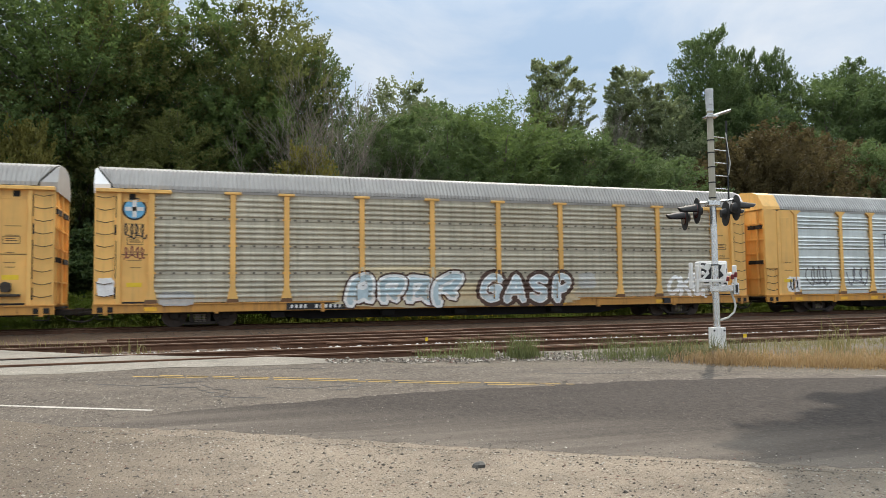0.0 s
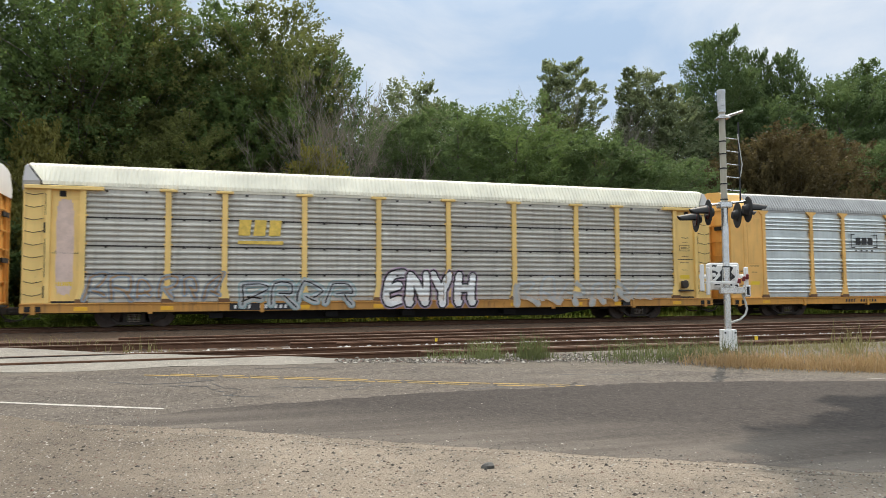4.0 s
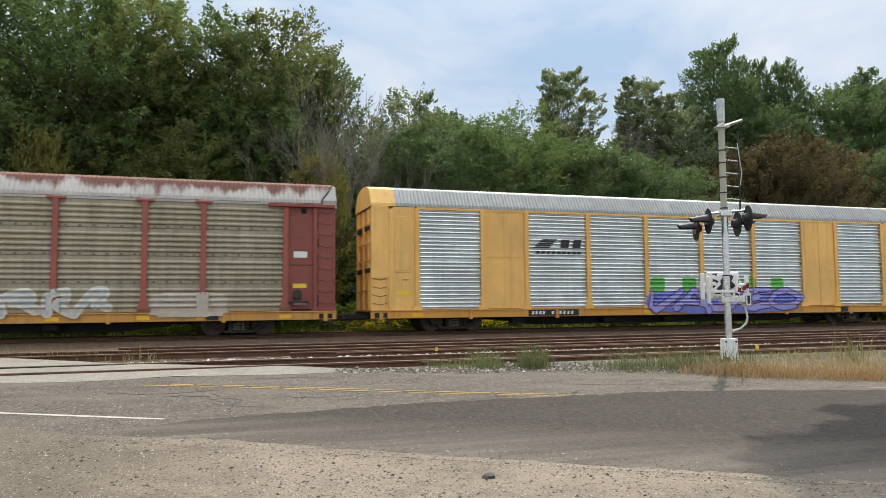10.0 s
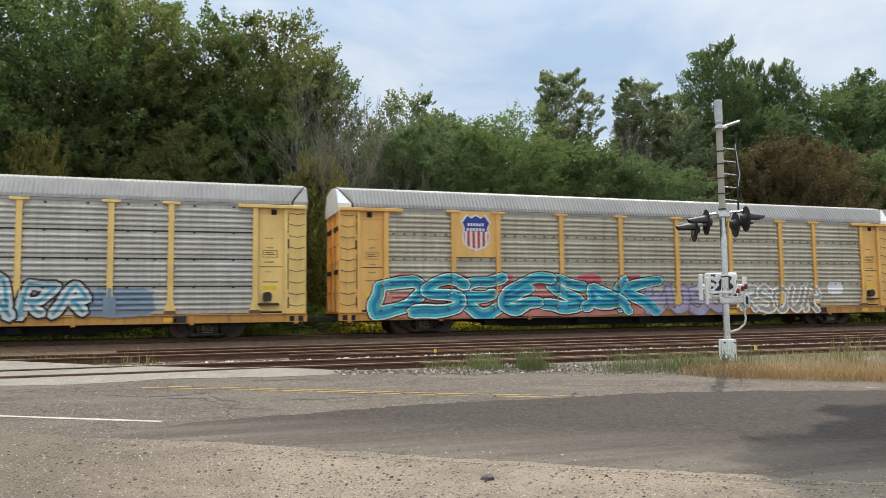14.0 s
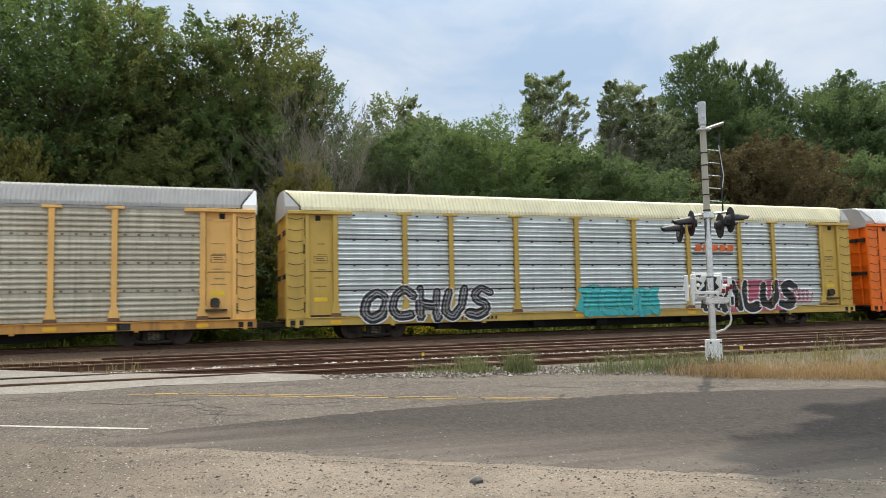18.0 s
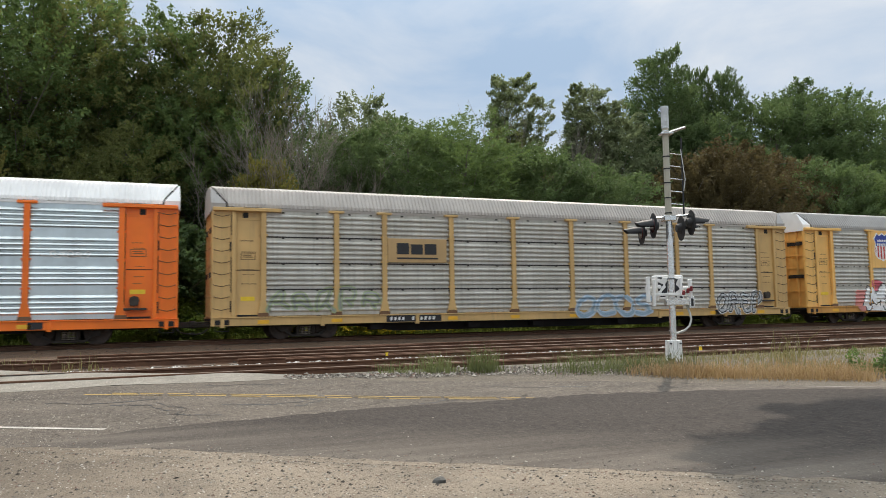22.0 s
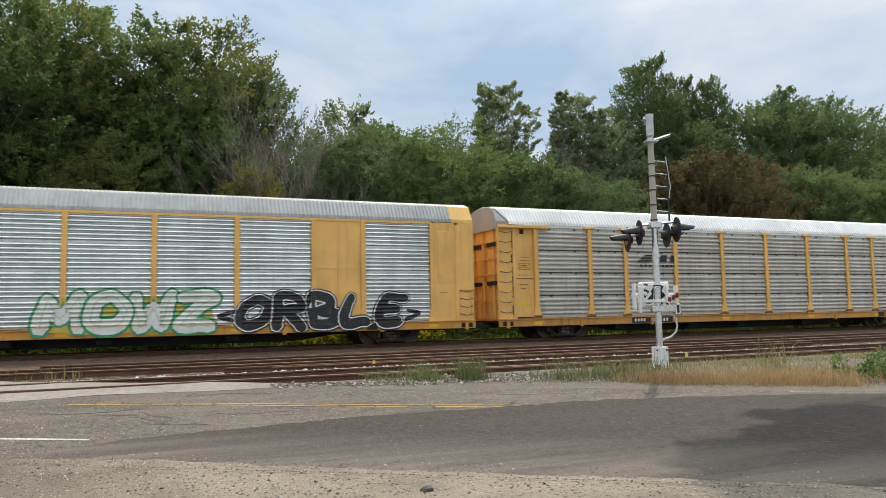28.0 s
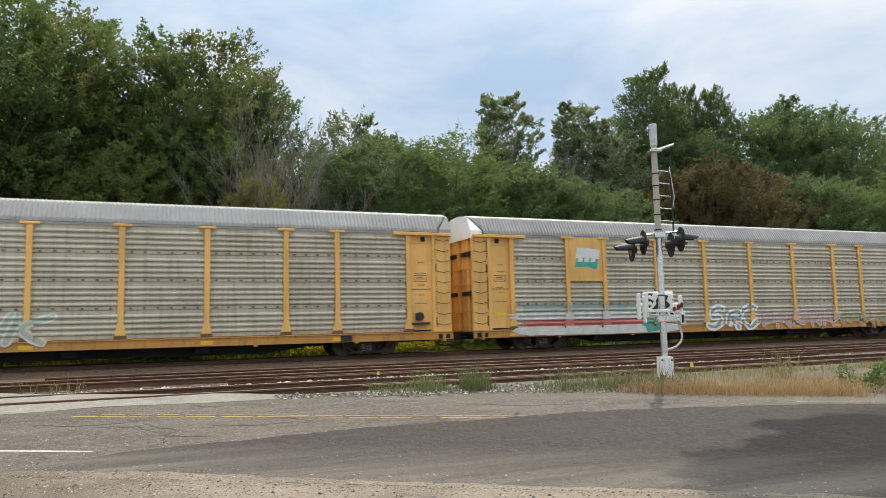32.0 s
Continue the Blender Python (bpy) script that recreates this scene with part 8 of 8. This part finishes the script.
def small_things():
    M_WEED = leaf_mat("yellow_green_weed", (0.075, 0.078, 0.032), (0.29, 0.25, 0.125), 0.3)
    nr = np.random.default_rng(5)
    g = "weeds beside the track"
    for x, y, h, n in ((4.95, 12.62, 0.50, 330), (5.72, 12.36, 0.60, 420), (4.45, 12.9, 0.30, 110), (4.2, 13.0, 0.34, 70)):
        p = np.array((x, y, 0)) + nr.normal(0, 1, (n, 3)) * (0.18, 0.16, 0)
        p[:, 2] = 0.12
        tagged(new("grass_tuft", quads_mesh("grass_tuft", blades(nr, p, h, 0.006, 0.9), M_GRASS)), "tall green grass tuft in the track gravel", "grass", kind="stuff")
    feet = strip_points(nr, 900, (6.8, 11.85), (9.4, 11.35), 0.6)
    tagged(new("green_weeds", quads_mesh("green_weeds", blades(nr, feet, 0.56, 0.0055, 1.2), M_GRASS)), "green weeds growing along the track edge", "weeds", kind="stuff")
    feet = strip_points(nr, 4600, (8.2, 10.95), (11.2, 9.05), 0.5)
    tagged(new("dry_grass", quads_mesh("dry_grass", blades(nr, feet, 0.33, 0.0055, 1.3), M_STRAW)), "straw-coloured dry grass along the road edge", "grass", kind="stuff")
    feet = strip_points(nr, 1500, (9.2, 11.4), (17.0, 8.0), 1.0)
    tagged(new("mixed_weeds", quads_mesh("mixed_weeds", blades(nr, feet, 0.48, 0.0055, 1.2), M_WEED)), "green and yellow weeds beside the rails", "weeds", kind="stuff")
    feet = strip_points(nr, 5000, (10.5, 10.6), (22.0, 4.0), 0.9)
    tagged(new("dry_grass", quads_mesh("dry_grass_far", blades(nr, feet, 0.36, 0.006, 1.2), M_STRAW)), "dry grass further along the road edge", "grass", kind="stuff")
    feet = strip_points(nr, 200, (-4.8, 21.0), (-0.8, 17.6), 0.6)
    feet[:, 2] = 0.05
    tagged(new("dry_stalks", quads_mesh("dry_stalks", blades(nr, feet, 0.44, 0.009, 0.8), M_WEED)), "thin dry stalks growing between the tracks", "weeds", kind="stuff")
    feet = strip_points(nr, 16000, (-26, 33.6), (60, 33.6), 1.7)
    feet[:, 2] = -0.25
    tagged(new("verge_grass", quads_mesh("verge_grass", blades(nr, feet, 0.75, 0.03, 0.5), LEAF["verge"])), "bright green verge behind the train track", "grass", kind="stuff")
    feet = strip_points(nr, 900, (6.0, 33.2), (14, 33.2), 0.8)
    feet[:, 2] = 0.15
    tagged(new("yellow_flowers", quads_mesh("yellow_flowers", leaf_cloud(nr, [(*f[:2], 0.25 + 0.3 * nr.random(), 0.25) for f in feet[::9]], 22, 0.10), M_FLOWER)), "yellow goldenrod flowers on the verge", "flowers", kind="stuff")
    feet = strip_points(nr, 2600, (8.6, 12.75), (19.0, 12.2), 0.7)
    tagged(new("mixed_weeds", quads_mesh("mixed_weeds_track", blades(nr, feet, 0.22, 0.006, 1.2), M_WEED)), "low yellow-green weeds close to the near rail", "weeds", kind="stuff")
    # one tall dry weed, one leafy bush, at the road edge
    p = np.array((12.15, 11.55, 0.1)) + nr.normal(0, 1, (60, 3)) * (0.15, 0.12, 0)
    tagged(new("tall_weed", quads_mesh("tall_weed", blades(nr, p, 0.86, 0.010, 0.75), M_WEED)), "tall yellowish green weed with many stalks", "weed", kind="stuff")
    centres = [(11.6 + nr.uniform(0, 3.2), 9.75 - nr.uniform(0, 1.7), 0.06 + nr.uniform(0, 0.34), 0.20) for _ in range(80)]
    tagged(new("leafy_bush", quads_mesh("leafy_bush", leaf_cloud(nr, centres, 110, 0.07), LEAF["green"])), "low leafy green bush at the road edge", "bush", g)
    # stones
    def lot(rng):
        while True:
            x, y = rng.uniform(-3.0, 6.0), rng.uniform(2.6, 9.0)
            if y < 7.1 - 0.72 * (x - 0.6) - 0.15:
                return x, y, ground_z(x, y) + 0.008
    stone_field("loose_gravel", 1, 9000, lot, 0.004, 0.017, M_PEBBLES, "small loose stones of many tones on the gravel lot")
    stone_field("loose_gravel", 11, 500, lot, 0.006, 0.024, M_PEBBLE, "small loose dark stones on the gravel lot")
    def crumble(rng):
        while True:
            x = rng.uniform(-1.3, 6.6)
            y = 6.86 - 0.74 * (x - 1.22) + rng.gauss(0, 0.24) + (0.04 if x > 4 else 0)
            return x, y, ground_z(x, y) + 0.012
    stone_field("asphalt_crumbs", 12, 1500, crumble, 0.004, 0.014, M_PEBBLES, "dark crumbs broken from the asphalt edge")
    def spill(rng):
        x, y = rng.uniform(-1.2, 5.6), rng.uniform(5.0, 9.2)
        d = y - (7.1 - 0.72 * (x - 0.6))
        return (x, y, ground_z(x, y) + 0.02) if abs(d) < 0.5 * rng.random() + 0.1 else (x, 6.9 - 0.72 * (x - 0.6), 0.02)
    stone_field("loose_gravel", 2, 1800, spill, 0.004, 0.014, M_PEBBLES, "loose stones strewn onto the asphalt edge")
    def on_road(rng):
        while True:
            x, y = rng.uniform(-1.5, 7.5), rng.uniform(4.6, 11.5)
            if y > 6.9 - 0.74 * (x - 1.22) and rng.random() < 0.15 + 0.85 * math.exp(-(y - 6.9 + 0.74 * (x - 1.22))):
                return x, y, ground_z(x, y) + 0.009
    stone_field("loose_gravel", 6, 800, on_road, 0.003, 0.010, M_PEBBLES, "small stones strewn over the asphalt")
    def edge(rng):
        t = rng.random()
        x = 2.3 + 8.0 * t
        y = 13.15 - 0.36 * (x - 2.3) + rng.gauss(0, 0.20) + (rng.random() * 1.2 if x > 5 else 0)
        return x, y, ground_z(x, y) + 0.012
    stone_field("ballast_stones", 3, 5200, edge, 0.012, 0.05, M_PEBBLES, "grey ballast stones spilling to the road edge")
    def between(rng):
        return rng.uniform(-3, 30), 16.38 + rng.gauss(0, 0.14), 0.145
    stone_field("ballast_stones", 4, 2200, between, 0.015, 0.06, plain("pale_stones", (0.50, 0.48, 0.44), 0.9), "pale stones between the tracks")
    def bed(rng):
        return rng.uniform(-8, 40), rng.uniform(13.6, 28.5), 0.072
    stone_field("ballast_stones", 5, 5000, bed, 0.015, 0.06, M_TIE, "dark rusty stones of the track bed")
    s = Shape()
    rng = random.Random(4)
    pts = [(math.cos(a) * r, math.sin(a) * r, z) for z, r in ((0, 1), (0.5, 0.85), (0.8, 0.4)) for a in [k * math.pi / 3 for k in range(6)]]
    s.v = [(2.08 + 0.055 * x * rng.uniform(0.7, 1.3), 5.28 + 0.05 * y * rng.uniform(0.7, 1.3), 0.006 + 0.05 * z) for x, y, z in pts]
    s.f = [(6 * j + k, 6 * j + (k + 1) % 6, 6 * j + 6 + (k + 1) % 6, 6 * j + 6 + k) for j in (0, 1) for k in range(6)] + [tuple(range(12, 18))]
    tagged(new("stone", s.mesh("stone", [M_STONE])), "single dark stone lying on the gravel", "stone")
    # a yellow marker flag by the rail
    flag = tagged(new("marker_flag"), "small yellow marker flag on a wire", "flag")
    flag.location = (11.2, 13.05, 0.1)
    part("wire", Shape().tube((0, 0, 0), (0, 0, 0.28), 0.004, 0.004, 5).mesh("wire", [M_TRUCK]), flag)
    part("cloth", Shape().box(0, 0.09, -0.003, 0.003, 0.20, 0.28).mesh("cloth", [M_NOTICE]), flag)
    flag2 = copy_thing(flag, pose(5.0, 15.9, 0.06, 0, 0, 30))
    litter = Shape()
    for k in range(9):
        x, y = 4.4 + rng.uniform(-0.5, 0.5), 16.2 + rng.uniform(-0.15, 0.15)
        litter.add([(x, y, 0.1), (x + 0.1, y + 0.02, 0.14), (x + 0.08, y + 0.08, 0.15), (x - 0.02, y + 0.06, 0.11)], [(0, 1, 2, 3)])
    tagged(new("paper_litter", litter.mesh("litter", [M_WHITE])), "scraps of pale paper between the tracks", "litter", kind="stuff")
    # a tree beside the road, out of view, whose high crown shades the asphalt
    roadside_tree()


signal_mast()
small_things()


# ---- the train runs ----
def train_shift(t):
    return -3.6746 - 22.1499 * t + 0.0366508 * t ** 2 - 0.00127212 * t ** 3 + 0.0000151320 * t ** 4


def motions():
    for car, start in CARS:
        walk(car, [(t, pose(start + train_shift(t), 29.5, RAIL_Z)) for t in (0, 2, 4, 8, 12, 16, 20, 24, 28, 30, 32)])


motions()
